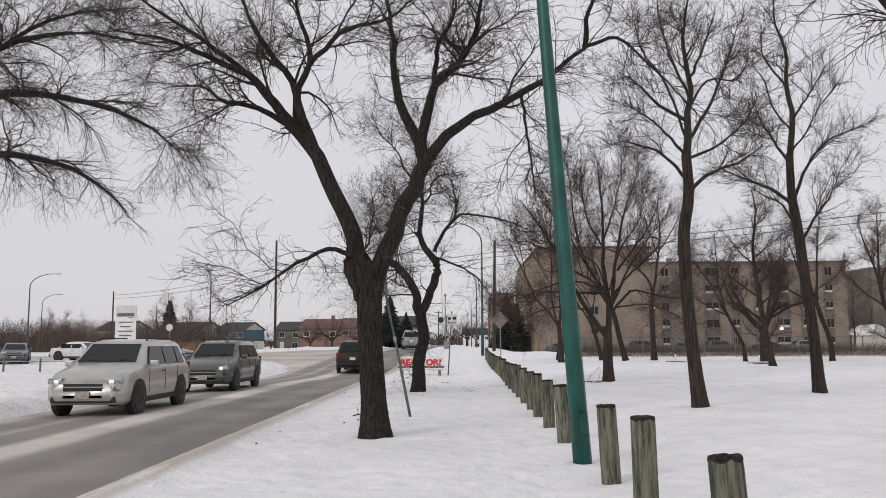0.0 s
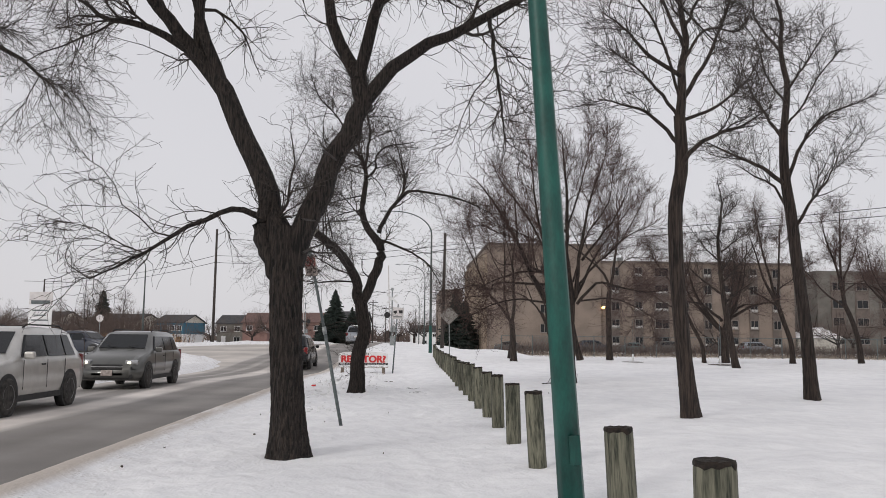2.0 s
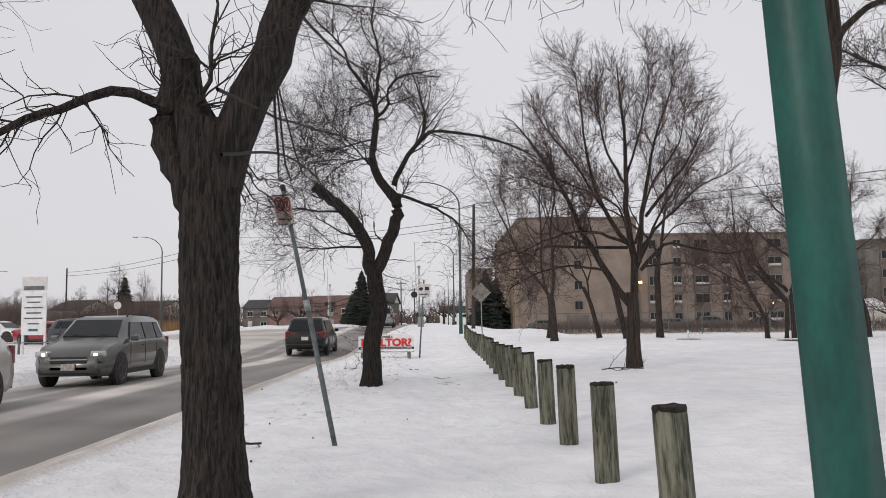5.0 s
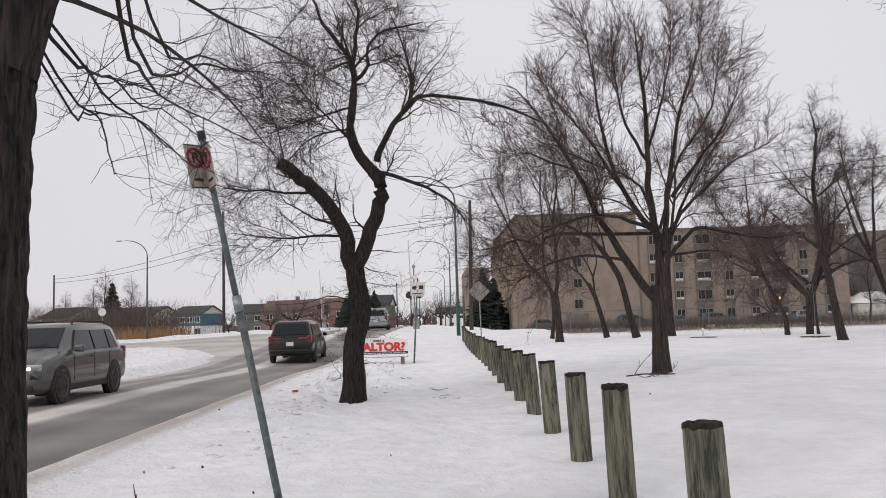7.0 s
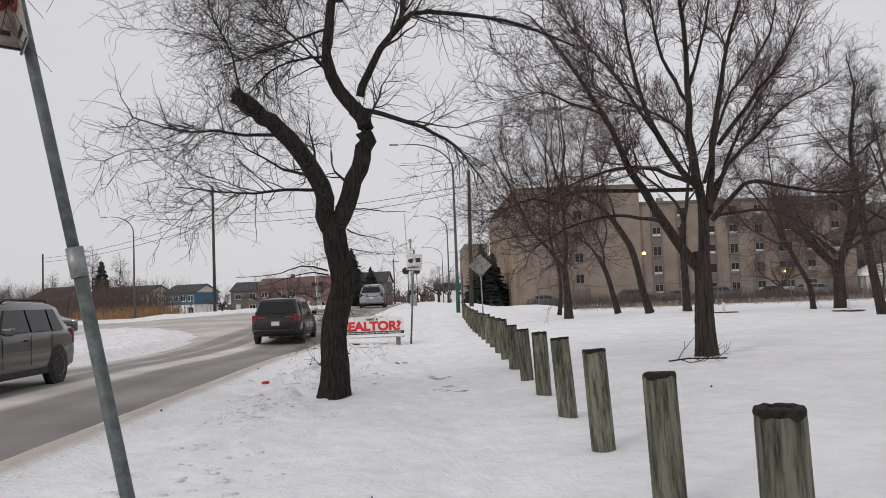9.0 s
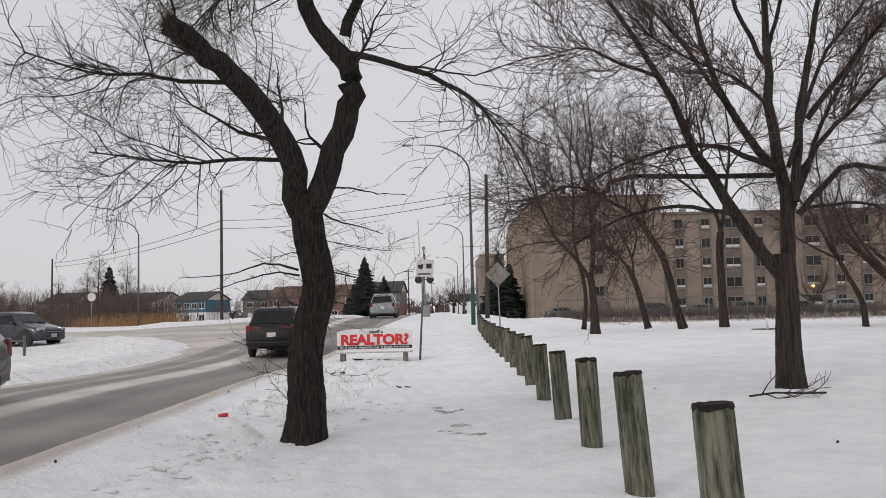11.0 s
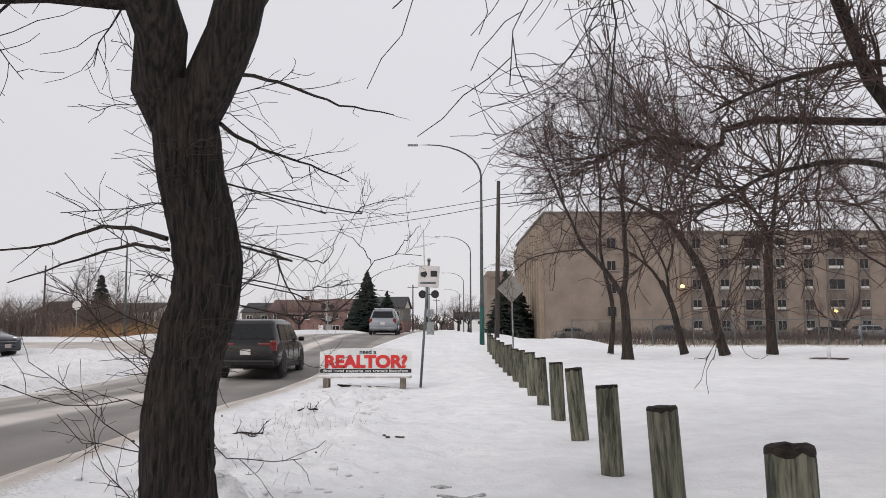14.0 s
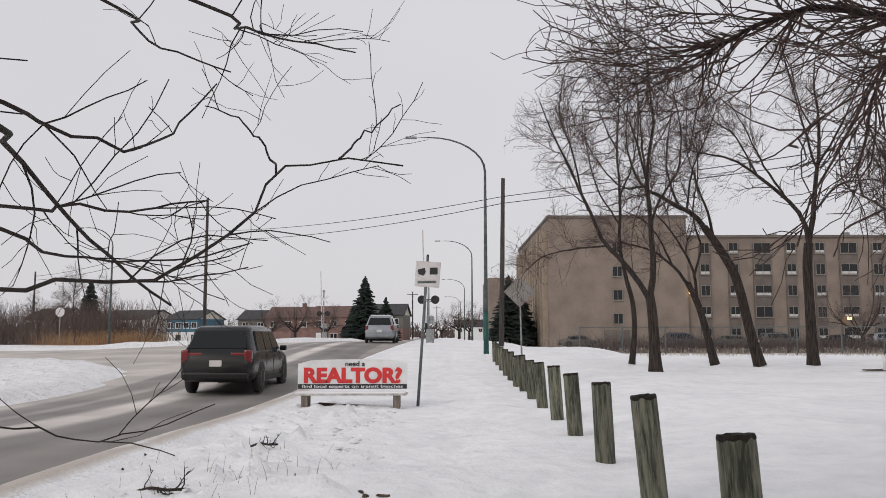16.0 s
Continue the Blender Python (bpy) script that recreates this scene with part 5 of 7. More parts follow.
for dx, rz in ((-0.05, 60), (0.05, -57)):
    lie = pose(-0.565 + dx, -0.11, 2.69, 0, -11, 0) @ pose(0, 0, 0, 0, 0, rz)
    plate = box(0.19, 0.006, 0.36, 0.0)
    bmesh.ops.transform(plate, matrix=lie, verts=plate.verts)
    pl = part("sign_plate", plate, SIGN_FACE, ns, "faded pale sign plate")
    for nm, bm, mt, off in (("prohibition_ring", ring_plate(0.064, 0.086, 0.006), SIGN_RED, (0, -0.01, 0.07)), ("letter_stem", box(0.016, 0.006, 0.09, 0), BLACK, (-0.02, -0.007, 0.07)),
                            ("letter_bowl", ring_plate(0.012, 0.027, 0.006, 14), BLACK, (0.004, -0.011, 0.09)), ("slash", box(0.014, 0.005, 0.15, 0, (0, 0, 0), (0, -45, 0)), SIGN_RED, (0, -0.0135, 0.07)),
                            ("arrow", box(0.1, 0.005, 0.02, 0), BLACK, (0, -0.007, -0.11)), ("border", box(0.185, 0.004, 0.01, 0), BLACK, (0, -0.006, 0.175)), ("border", box(0.185, 0.004, 0.01, 0), BLACK, (0, -0.006, -0.175))):
        bmesh.ops.transform(bm, matrix=lie @ pose(*off), verts=bm.verts)
        part(nm, bm, mt, pl)


# the transit bench with its advertising back
BX, BY = -1.68, 42.7
bz = ground_at(BX, BY) - 0.03
be = thing("bench", BX, BY, bz, 0, "transit bench with a white and red advertising back", "bench")
curve_top = [(-1.17 + 2.34 * i / 24, 0.8 + 0.1 * min(1.0, i / 3, (24 - i) / 3) * 0.6 + 0.035 * math.sin(math.pi * i / 24)) for i in range(25)]
back = part("backrest", prism([(1.17, 0.36)] + [(x, z + 0.09) for x, z in curve_top[::-1]] + [(-1.17, 0.36)], 0.035, (0, 0, 0)), WHITE, be, "white board with red lettering")
lettering("headline", "REALTOR?", 0.42, RED, back, (0, -0.006, 0.5), 2.1, 0.022)
lettering("small_line", "need a", 0.15, BLACK, back, (0.05, -0.006, 0.84), 0.42, 0.003)
part("strip", box(2.32, 0.006, 0.1, 0, (0, -0.005, 0.41)), BLACK, back, "black strip")
lettering("strip_line", "find local experts on transit benches", 0.085, WHITE, back, (0, -0.011, 0.385), 2.15, 0.001)
for k in range(3):
    part("seat_slat", box(2.36, 0.12, 0.045, 0.008, (0, -0.11 - 0.14 * k, 0.27)), BENCH_WOOD, be)
for sx in (-0.96, 0.96):
    part("leg", box(0.14, 0.42, 0.36, 0.015, (sx, -0.2, 0.08)), LEG_TIMBER, be)
part("snow_cap", box(2.3, 0.42, 0.03, 0.012, (0, -0.25, 0.305)), SNOW, be, "thin snow on the seat")

# the bus stop sign
bs = thing("bus_stop_sign", -0.3, 43.0, ground_at(-0.3, 43.0), 0, "grey post with a white bus stop plate", "sign")
part("post", tube_mesh("post", [(0, 0, -0.1), (0.22, 0, 3.25)], [0.035, 0.03], 10), GREY_POLE, bs)
bp = part("plate", box(0.54, 0.02, 0.56, 0.012, (0.22, -0.04, 2.85), (0, 4, 0)), OFFWHITE, bs)
part("pictogram", prism([(-0.2, 2.95), (-0.05, 2.99), (-0.02, 2.9), (-0.08, 2.82), (-0.19, 2.86)], 0.008, (0.2, -0.062, 0.0)), BLACK, bp)
part("pictogram", box(0.17, 0.008, 0.15, 0.0, (0.35, -0.056, 2.92)), BLACK, bp)
part("print_line", box(0.4, 0.008, 0.05, 0, (0.2, -0.056, 2.68)), GREY_POLE, bp)
part("finial", box(0.05, 0.05, 0.1, 0.01, (0.22, 0, 3.24)), TRIM, bs)


def curved_lamp(x, y, h, reach, rz, label, green=False):
    z = ground_at(x, y) - 0.1
    lamp = thing("street_lamp", x, y, z, rz, label, "street lamp", "curved street lamps")
    part("post", tube_mesh("post", [(0, 0, 0), (0, 0, h * 0.5), (0, 0, h * 0.84)], [0.11, 0.085, 0.06], 10), LAMP_POLE, lamp)
    n = 9
    pts = [(-reach * (1 - math.cos(i / (n - 1) * math.pi / 2)) * 0.8, 0, h * 0.84 + h * 0.16 * math.sin(i / (n - 1) * math.pi / 2)) for i in range(n)]
    pts.append((-reach, 0, h))
    part("arm", tube_mesh("arm", pts, [0.055 - 0.003 * i for i in range(n)] + [0.03], 8), LAMP_POLE, lamp)
    part("lamp_head", box(0.55, 0.2, 0.1, 0.03, (-reach - 0.2, 0, h - 0.01)), GALV, lamp)
    if green:
        part("base_sleeve", tube_mesh("base_sleeve", [(0, 0, 0), (0, 0, 2.1)], [0.135, 0.12], 10), GREEN, lamp, "green lower post")
    return lamp


curved_lamp(2.25, 64.5, 10.6, 3.4, 0, "tall dark street lamp with a long curved arm", True)
for y, x, h in ((111, 3.1, 10.5), (167, 3.6, 10.5), (230, 4.0, 10.5)):
    curved_lamp(x, y, h, 3.4, 0, "distant street lamp with a curved arm")
curved_lamp(-27.7, 94.0, 10.0, 2.6, 0, "street lamp with a curved arm by the side street")
curved_lamp(-48.0, 93.0, 9.0, -3.4, 0, "distant street lamp with a curved arm")
curved_lamp(-64.0, 128.0, 9.0, -3.0, 0, "distant street lamp with a curved arm")


def utility_pole(x, y, h, r, label, lean=0.0):
    up = thing("utility_pole", x, y, ground_at(x, y) - 0.2, 0, label, "utility pole", "timber utility poles")
    part("pole", tube_mesh("pole", [(0, 0, 0), (lean * 0.5, 0, h * 0.5), (lean, 0, h)], [r, r * 0.85, r * 0.7], 10), POLE_WOOD, up)
    return up


utility_pole(3.5, 72.3, 9.9, 0.16, "dark timber utility pole beside the crossing", 0.18)
utility_pole(-21.6, 100.2, 13.6, 0.17, "tall dark timber utility pole")
utility_pole(-62.0, 150.0, 11.0, 0.17, "distant timber utility pole")
for x, y in ((-7.0, 210), (-4.5, 250), (-2.5, 300)):
    p = utility_pole(x, y, 11.0, 0.18, "distant timber pole with a cross-arm")
    part("cross_arm", box(2.4, 0.14, 0.14, 0.02, (0, 0, 10.4)), POLE_WOOD, p)


def wire(name, a, b, sag, r=0.022):
    a, b = Vector(a), Vector(b)
    pts = [a.lerp(b, i / 16) - Vector((0, 0, sag * 4 * (i / 16) * (1 - i / 16))) for i in range(17)]
    w = part(name, tube_mesh(name, [tuple(p) for p in pts], [r] * 17, 5), BLACK)
    return tagged(w, "thin dark overhead cable between timber poles", "cable", "overhead cables")


wire("overhead_cable", (-21.6, 100.2, 11.0), (3.62, 72.3, 9.4), 0.5)
wire("overhead_cable", (-21.6, 100.2, 10.2), (3.60, 72.3, 9.0), 0.6)
wire("overhead_cable", (3.62, 72.3, 9.4), (60, 20, 11.0), 0.7)
wire("overhead_cable", (3.60, 72.3, 9.0), (60, 20, 10.4), 0.7)
wire("overhead_cable", (-21.6, 100.2, 11.0), (-62, 150, 10.5), 0.7, 0.03)
wire("overhead_cable", (-21.6, 100.2, 10.2), (-62, 150, 9.9), 0.7, 0.03)

# the diamond sign, seen from behind
ds = thing("warning_sign", 3.15, 56.5, ground_at(3.15, 56.5), 0, "grey back of a diamond warning sign on a thin post", "sign")
part("post", tube_mesh("post", [(0.06, 0, -0.1), (0, 0, 3.2)], [0.035, 0.03], 8), GALV, ds)
part("plate", box(0.86, 0.012, 0.86, 0.0, (0, -0.04, 2.75), (0, 45, 0)), SIGN_BACK, ds)
part("bracket", box(0.3, 0.02, 0.03, 0.0, (0, -0.06, 2.95)), SIGN_BACK, ds)


def crossing_signal(x, y, rz, gate, label):
    cs = thing("railway_signal", x, y, ground_at(x, y) - 0.05, rz, label, "railway signal", "level crossing signals")
    part("mast", tube_mesh("mast", [(0, 0, 0), (0, 0, 5.0)], [0.07, 0.06], 10), GALV, cs)
    part("base_box", box(0.5, 0.4, 0.9, 0.03, (0.1, 0.1, 0.45)), GALV, cs)
    part("cross_bracket", box(1.15, 0.06, 0.06, 0.01, (0, -0.1, 2.75)), TRIM, cs)
    for sx in (-0.42, 0.42):
        hd = part("lamp_hood", disc(0.27, 0.03, 24, (sx, -0.16, 2.75)), TRIM, cs, "round black backing disc")
        part("lens", disc(0.1, 0.06, 16, (sx, -0.22, 2.75)), BLACK, hd)
    for a in (38, -38):
        part("crossbuck_blade", box(1.2, 0.02, 0.16, 0.0, (0, -0.1 - 0.022 * (a > 0), 4.2), (0, a, 0)), WHITE, cs)
    part("bell", disc(0.14, 0.1, 16, (0, -0.05, 5.05)), GALV, cs)
    part("gate_motor", box(0.45, 0.35, 0.5, 0.04, (0.1, 0.2, 1.5)), GALV, cs)
    part("gate_arm", box(0.09, 0.04, gate, 0.01, (-0.28, 0.2, 1.2 + gate / 2), (0, -2, 0)), OFFWHITE, cs)
    part("counterweight", box(0.25, 0.1, 0.6, 0.03, (-0.1, 0.2, 1.0)), TRIM, cs)
    return cs


crossing_signal(-0.75, 77.0, 0, 6.0, "railway crossing signal with raised gate arm")
crossing_signal(-12.2, 110.0, 0, 6.0, "far railway crossing signal with raised gate arm")


# ---- vehicles ----
def loft(sections):
    """A skin through closed sections that all have as many points."""
    bm = bmesh.new()
    rows = [[bm.verts.new(p) for p in s] for s in sections]
    n = len(rows[0])
    for a, b in zip(rows, rows[1:]):
        for i in range(n):
            bm.faces.new((a[i], a[(i + 1) % n], b[(i + 1) % n], b[i]))
    bm.faces.new(rows[0][::-1])
    bm.faces.new(rows[-1])
    for f in bm.faces:
        f.smooth = True
    bmesh.ops.recalc_face_normals(bm, faces=bm.faces)
    return bm


def section(y, w, z0, zb, zt, wt):
    """Half a car's outline at y, mirrored: sill, belt line, roof."""
    half = [(w * 0.86, z0), (w * 0.97, z0 + 0.1), (w, z0 + 0.3), (w * 0.985, zb - 0.08), (w * 0.95, zb), (wt + (w * 0.95 - wt) * 0.35, zb + (zt - zb) * 0.62), (wt, zt - 0.05), (wt * 0.85, zt)]
    return [(x, y, z) for x, z in half] + [(-x, y, z) for x, z in half[::-1]]


def wheel(parent, x, y, r):
    w = part("wheel", tube_mesh("tyre", [(x - 0.1, y, r), (x - 0.08, y, r), (x + 0.08, y, r), (x + 0.1, y, r)], [r * 0.92, r, r, r * 0.92], 24), RUBBER, parent, "dirty black tyre")
    sx = 1 if x > 0 else -1
    bm = bmesh.new()
    hub = []
    for rr, dx in ((r * 0.64, 0.1), (r * 0.6, 0.075), (r * 0.14, 0.085)):
        hub.append([bm.verts.new((x + sx * (dx + 0.005), y + rr * math.cos(i * math.pi / 10), r + rr * math.sin(i * math.pi / 10))) for i in range(20)])
    for a, b in zip(hub, hub[1:]):
        for i in range(20):
            if a is hub[0] or i % 4 != 1:
                bm.faces.new((a[i], a[(i + 1) % 20], b[(i + 1) % 20], b[i]))
    bm.faces.new(hub[-1])
    part("rim", bm, ALLOY, w)
    return w


LAMP_GLASS = plain("clear_lamp_lens", (0.42, 0.43, 0.44), 0.15, 0.6, 0.6)


def car(x, y, rz, paint, label, kind="suv", lit=False, group=""):
    """A car that faces -y before it is turned: body, glass, wheels, lamps and trim."""
    L, W, H, belt, hood = {"suv": (4.7, 0.92, 1.68, 1.05, 1.02), "van": (5.1, 0.98, 1.76, 1.05, 0.98), "sedan": (4.6, 0.9, 1.45, 0.93, 0.88), "hatch": (4.5, 0.9, 1.6, 1.0, 0.95)}[kind]
    z = float(base_z(np.array([float(x)]), np.array([float(y)]))[0]) - (0.05 if abs(x + 7) < 3.5 else -0.02)
    root = thing("car" if kind != "van" else "minivan", x, y, z, rz, label, "car" if kind != "van" else "van", group)
    h = L / 2
    front_glass, roof0, = -h + L * 0.23, -h + L * (0.40 if kind != "van" else 0.36)
    tail1, tail0 = (h - 0.75, h - 0.12) if kind == "sedan" else (h - 0.42, h - 0.1)
    roof1 = h - L * (0.3 if kind == "sedan" else 0.1)
    wt = W * 0.74
    S = [section(-h, W * 0.74, 0.34, 0.62, 0.66, W * 0.66), section(-h + 0.1, W * 0.88, 0.24, 0.72, 0.78, W * 0.78), section(-h + 0.45, W * 0.98, 0.22, hood - 0.12, hood - 0.06, W * 0.84),
         section(front_glass, W, 0.22, belt - 0.02, hood + 0.04, W * 0.86), section((front_glass + roof0) / 2, W, 0.22, belt, (hood + H) / 2 - 0.005, W * 0.8),
         section(roof0, W, 0.22, belt, H - 0.06, wt), section(0.1, W, 0.22, belt, H, wt), section(roof1 - 0.3, W, 0.22, belt + 0.01, H - 0.03, wt)]
    if kind == "sedan":
        S += [section(roof1, W, 0.22, belt, H - 0.1, wt), section(tail1, W * 0.98, 0.24, belt, belt + 0.08, W * 0.8), section(h - 0.12, W * 0.93, 0.28, belt - 0.04, belt + 0.03, W * 0.78), section(h, W * 0.8, 0.36, belt - 0.2, belt - 0.12, W * 0.7)]
    else:
        S += [section(roof1, W * 0.99, 0.24, belt, H - 0.09, wt * 0.98), section(h - 0.3, W * 0.97, 0.26, belt, belt + 0.3, wt), section(h - 0.08, W * 0.95, 0.28, belt - 0.04, belt + 0.02, W * 0.86), section(h, W * 0.86, 0.36, belt - 0.35, belt - 0.28, W * 0.8)]
    body = part("body", loft(S), paint, root)
    # side glass follows the slope between belt and roof
    for sx in (-1, 1):
        cuts = [front_glass + 0.35, roof0 + 0.75, roof0 + 1.65, roof1 - (0.1 if kind != "sedan" else 0.05)]
        for a, b in zip(cuts, cuts[1:]):
            a2 = a + (0.45 if a == cuts[0] else 0.03)
            b2 = b - (0.25 if b == cuts[-1] else 0.03)
            zt = H - 0.17
            bm = bmesh.new()
            xb, xt = sx * (W * 0.955 + 0.012), sx * (wt + 0.075)
            f = bm.faces.new([bm.verts.new(p) for p in ((xb, a + 0.05, belt + 0.03), (xb, b - 0.05, belt + 0.03), (xt, b2, zt), (xt, a2, zt))])
            out = bmesh.ops.extrude_face_region(bm, geom=[f])["geom"]
            bmesh.ops.translate(bm, vec=(-sx * 0.1, 0, 0), verts=[g for g in out if isinstance(g, bmesh.types.BMVert)])
            bmesh.ops.recalc_face_normals(bm, faces=bm.faces)
            part("side_window", bm, CAR_GLASS, root)

    def slab(name, pts, material, depth, parent=root):
        bm = bmesh.new()
        f = bm.faces.new([bm.verts.new(p) for p in pts])
        out = bmesh.ops.extrude_face_region(bm, geom=[f])["geom"]
        bmesh.ops.translate(bm, vec=depth, verts=[g for g in out if isinstance(g, bmesh.types.BMVert)])
        bmesh.ops.recalc_face_normals(bm, faces=bm.faces)
        return part(name, bm, material, parent)

    rake = (H - hood - 0.1) / (roof0 - front_glass)
    y0, y1 = front_glass + 0.12, roof0 - 0.1
    z0, z1 = hood + 0.06 + rake * 0.12, hood + 0.06 + rake * (y1 - front_glass)
    slab("windscreen", [(-W * 0.74, y0, z0), (W * 0.74, y0, z0), (wt * 0.86, y1, z1), (-wt * 0.86, y1, z1)], CAR_GLASS, (0, 0.1, -0.06))
    for sx in (-1, 1):
        part("wiper", tube_mesh("wiper", [(sx * 0.1, y0 - 0.02, z0 + 0.02), (sx * 0.45, y0 + 0.06, z0 + 0.07)], [0.009, 0.007], 6), TRIM, root)
    if kind == "sedan":
        slab("rear_window", [(-W * 0.75, tail1 - 0.05, belt + 0.12), (W * 0.75, tail1 - 0.05, belt + 0.12), (wt * 0.88, roof1 + 0.05, H - 0.13), (-wt * 0.88, roof1 + 0.05, H - 0.13)], CAR_GLASS, (0, -0.12, -0.02))
    else:
        slab("rear_window", [(-W * 0.78, h - 0.12, belt + 0.1), (W * 0.78, h - 0.12, belt + 0.1), (wt * 0.88, roof1 + 0.08, H - 0.16), (-wt * 0.88, roof1 + 0.08, H - 0.16)], CAR_GLASS, (0, -0.1, 0))
    for sx in (-1, 1):
        for wy in (-h + L * 0.19, h - L * 0.2):
            part("wheel_arch", tube_mesh("wheel_arch", [(sx * (W - 0.16), wy, 0.36), (sx * (W + 0.004), wy, 0.36)], [0.42, 0.42], 24), TRIM, root)
            wheel(root, sx * (W - 0.075), wy, 0.35)
        lamp = part("headlight", box(0.36, 0.2, 0.15, 0.05, (sx * W * 0.7, -h + 0.16, 0.755), (0, 0, sx * 14)), LAMP_GLASS, root)
        if lit:
            part("bulb", box(0.1, 0.03, 0.07, 0.015, (sx * W * 0.66, -h + 0.045, 0.75), (0, 0, sx * 14)), HEAD_ON, lamp, "lit bulb")
        part("tail_light", box(0.2, 0.14, 0.34 if kind != "sedan" else 0.16, 0.04, (sx * W * 0.84, h - 0.1, belt - 0.12)), TAIL, root)
        mirror = part("door_mirror", box(0.2, 0.12, 0.15, 0.04, (sx * (W + 0.09), front_glass + 0.45, belt + 0.06)), paint, root)
        part("door_handle", box(0.02, 0.18, 0.03, 0.006, (sx * (W + 0.005), roof0 + 0.5, belt - 0.13)), TRIM, root)
    part("grille", box(W * 0.95, 0.06, 0.17, 0.03, (0, -h + 0.02, 0.62)), TRIM, root)
    part("lower_intake", box(W * 1.0, 0.06, 0.12, 0.03, (0, -h + 0.03, 0.42)), TRIM, root)
    for sx in (-1, 1):
        for k, sy in enumerate((front_glass + 0.42, roof0 + 0.7, roof0 + 1.6)):
            part("door_seam", box(0.008, 0.012, belt - 0.48, 0, (sx * (W - 0.002), sy, belt / 2 + 0.21)), TRIM, root)
        part("side_sill", box(0.05, L * 0.44, 0.12, 0.015, (sx * (W - 0.035), 0.0, 0.29)), TRIM, root)
        if kind == "suv":
            part("roof_rail", tube_mesh("roof_rail", [(sx * wt * 0.86, roof0 + 0.2, H - 0.03), (sx * wt * 0.86, roof0 + 0.35, H + 0.035), (sx * wt * 0.86, roof1 - 0.4, H + 0.03), (sx * wt * 0.86, roof1 - 0.2, H - 0.06)], [0.018] * 4, 6), TRIM, root)
    part("grille_bar", box(W * 0.97, 0.03, 0.025, 0.008, (0, -h - 0.012, 0.63)), ALLOY, root, "chrome bar")
    for sx in (-1, 1):
        part("fog_lamp", box(0.16, 0.05, 0.09, 0.03, (sx * W * 0.62, -h + 0.03, 0.4)), LAMP_GLASS, root)
    part("front_bumper", box(W * 1.55, 0.1, 0.16, 0.04, (0, -h + 0.06, 0.36)), TRIM, root)
    part("rear_bumper", box(W * 1.75, 0.16, 0.2, 0.05, (0, h - 0.03, 0.42)), TRIM if kind != "van" else paint, root)
    part("number_plate", box(0.32, 0.02, 0.16, 0.005, (0, -h - 0.02, 0.46)), SIGN_FACE, root)
    part("number_plate", box(0.32, 0.02, 0.16, 0.005, (0, h - 0.05 + 0.07, 0.75)), OFFWHITE, root)
    return root


car(-8.1, 20.5, 0, SILVER_PAINT, "silver compact SUV with lit headlamps on the road", "suv", True)
car(-8.3, 29.8, 0, GREY_PAINT, "grey-green small SUV with lit headlamps on the road", "suv", True)
v1 = car(-5.65, 49.0, 180, BLACK_PAINT, "dusty black minivan driving away on the road", "van")
v2 = car(-4.0, 81.5, 180, VAN_PAINT, "silver minivan driving away over the crossing", "van")
part("chrome_strip", box(1.5, 0.03, 0.035, 0.01, (0, 2.53, 0.62)), ALLOY, v1, "thin chrome strip")
for sx in (-0.62, 0.62):
    part("tail_light", box(0.5, 0.08, 0.2, 0.03, (sx, 2.46, 0.93)), TAIL, v1, "wide red tail lens")
for vx in (v2,):
    part("roof_snow", box(1.3, 2.6, 0.06, 0.03, (0, 0.4, 1.78)), SNOW, vx, "snow on the roof")
car(-31.5, 59.5, 25, TEAL_PAINT, "grey-teal parked sedan in the snowy lot", "sedan", group="parked cars")
car(-28.3, 63.0, 75, WHITE_PAINT, "white parked sedan in the snowy lot", "sedan", group="parked cars")
car(-23.2, 59.5, 75, RED_PAINT, "red parked sedan in the snowy lot", "sedan", group="parked cars")
car(-19.8, 56.5, 70, NAVY_PAINT, "dark blue parked hatchback in the snowy lot", "hatch", group="parked cars")


# ---- across the road ----
wb = thing("notice_board", -19.85, 50.0, ground_at(-19.85, 50.0) - 0.1, -8, "tall white notice board on two posts", "sign")
for sx in (-0.6, 0.6):
    part("leg", box(0.1, 0.1, 1.2, 0.01, (sx, 0.05, 0.5)), WHITE, wb)
bd = part("panel", box(1.34, 0.06, 2.15, 0.01, (0, 0, 2.1)), WHITE, wb)
tp = part("header_panel", box(1.34, 0.06, 0.7, 0.01, (0, 0, 3.62)), OFFWHITE, wb)
part("header_print", box(1.1, 0.01, 0.2, 0, (0, -0.036, 3.4)), GREY_POLE, tp)
for k, w in enumerate((0.9, 0.7, 1.0, 0.8, 1.0, 0.6)):
    part("print_line", box(w, 0.01, 0.07, 0, (0, -0.036, 2.95 - 0.27 * k)), GREY_POLE, bd)
part("emblem", box(0.5, 0.01, 0.12, 0, (0, -0.036, 1.28)), SIDING_BLUE, bd)

low_fence = thing("cable_fence", -20, 49, 0, 0, "low fence of short posts along the parking lot", "fence")
for k in range(9):
    fx, fy = -33 + 2.1 * k, 48.6 + 0.18 * k
    p = tube_mesh("post", [(fx + 20, fy - 49, ground_at(fx, fy) - 0.2), (fx + 20, fy - 49, ground_at(fx, fy) + 0.8)], [0.06, 0.055], 8)
    part("post", p, GREY_POLE, low_fence)
part("rail", tube_mesh("rail", [(-13, -0.4, ground_at(-33, 48.6) + 0.6), (3.8, 1.04, ground_at(-16.2, 50.04) + 0.6)], [0.03, 0.03], 6), GALV, low_fence)

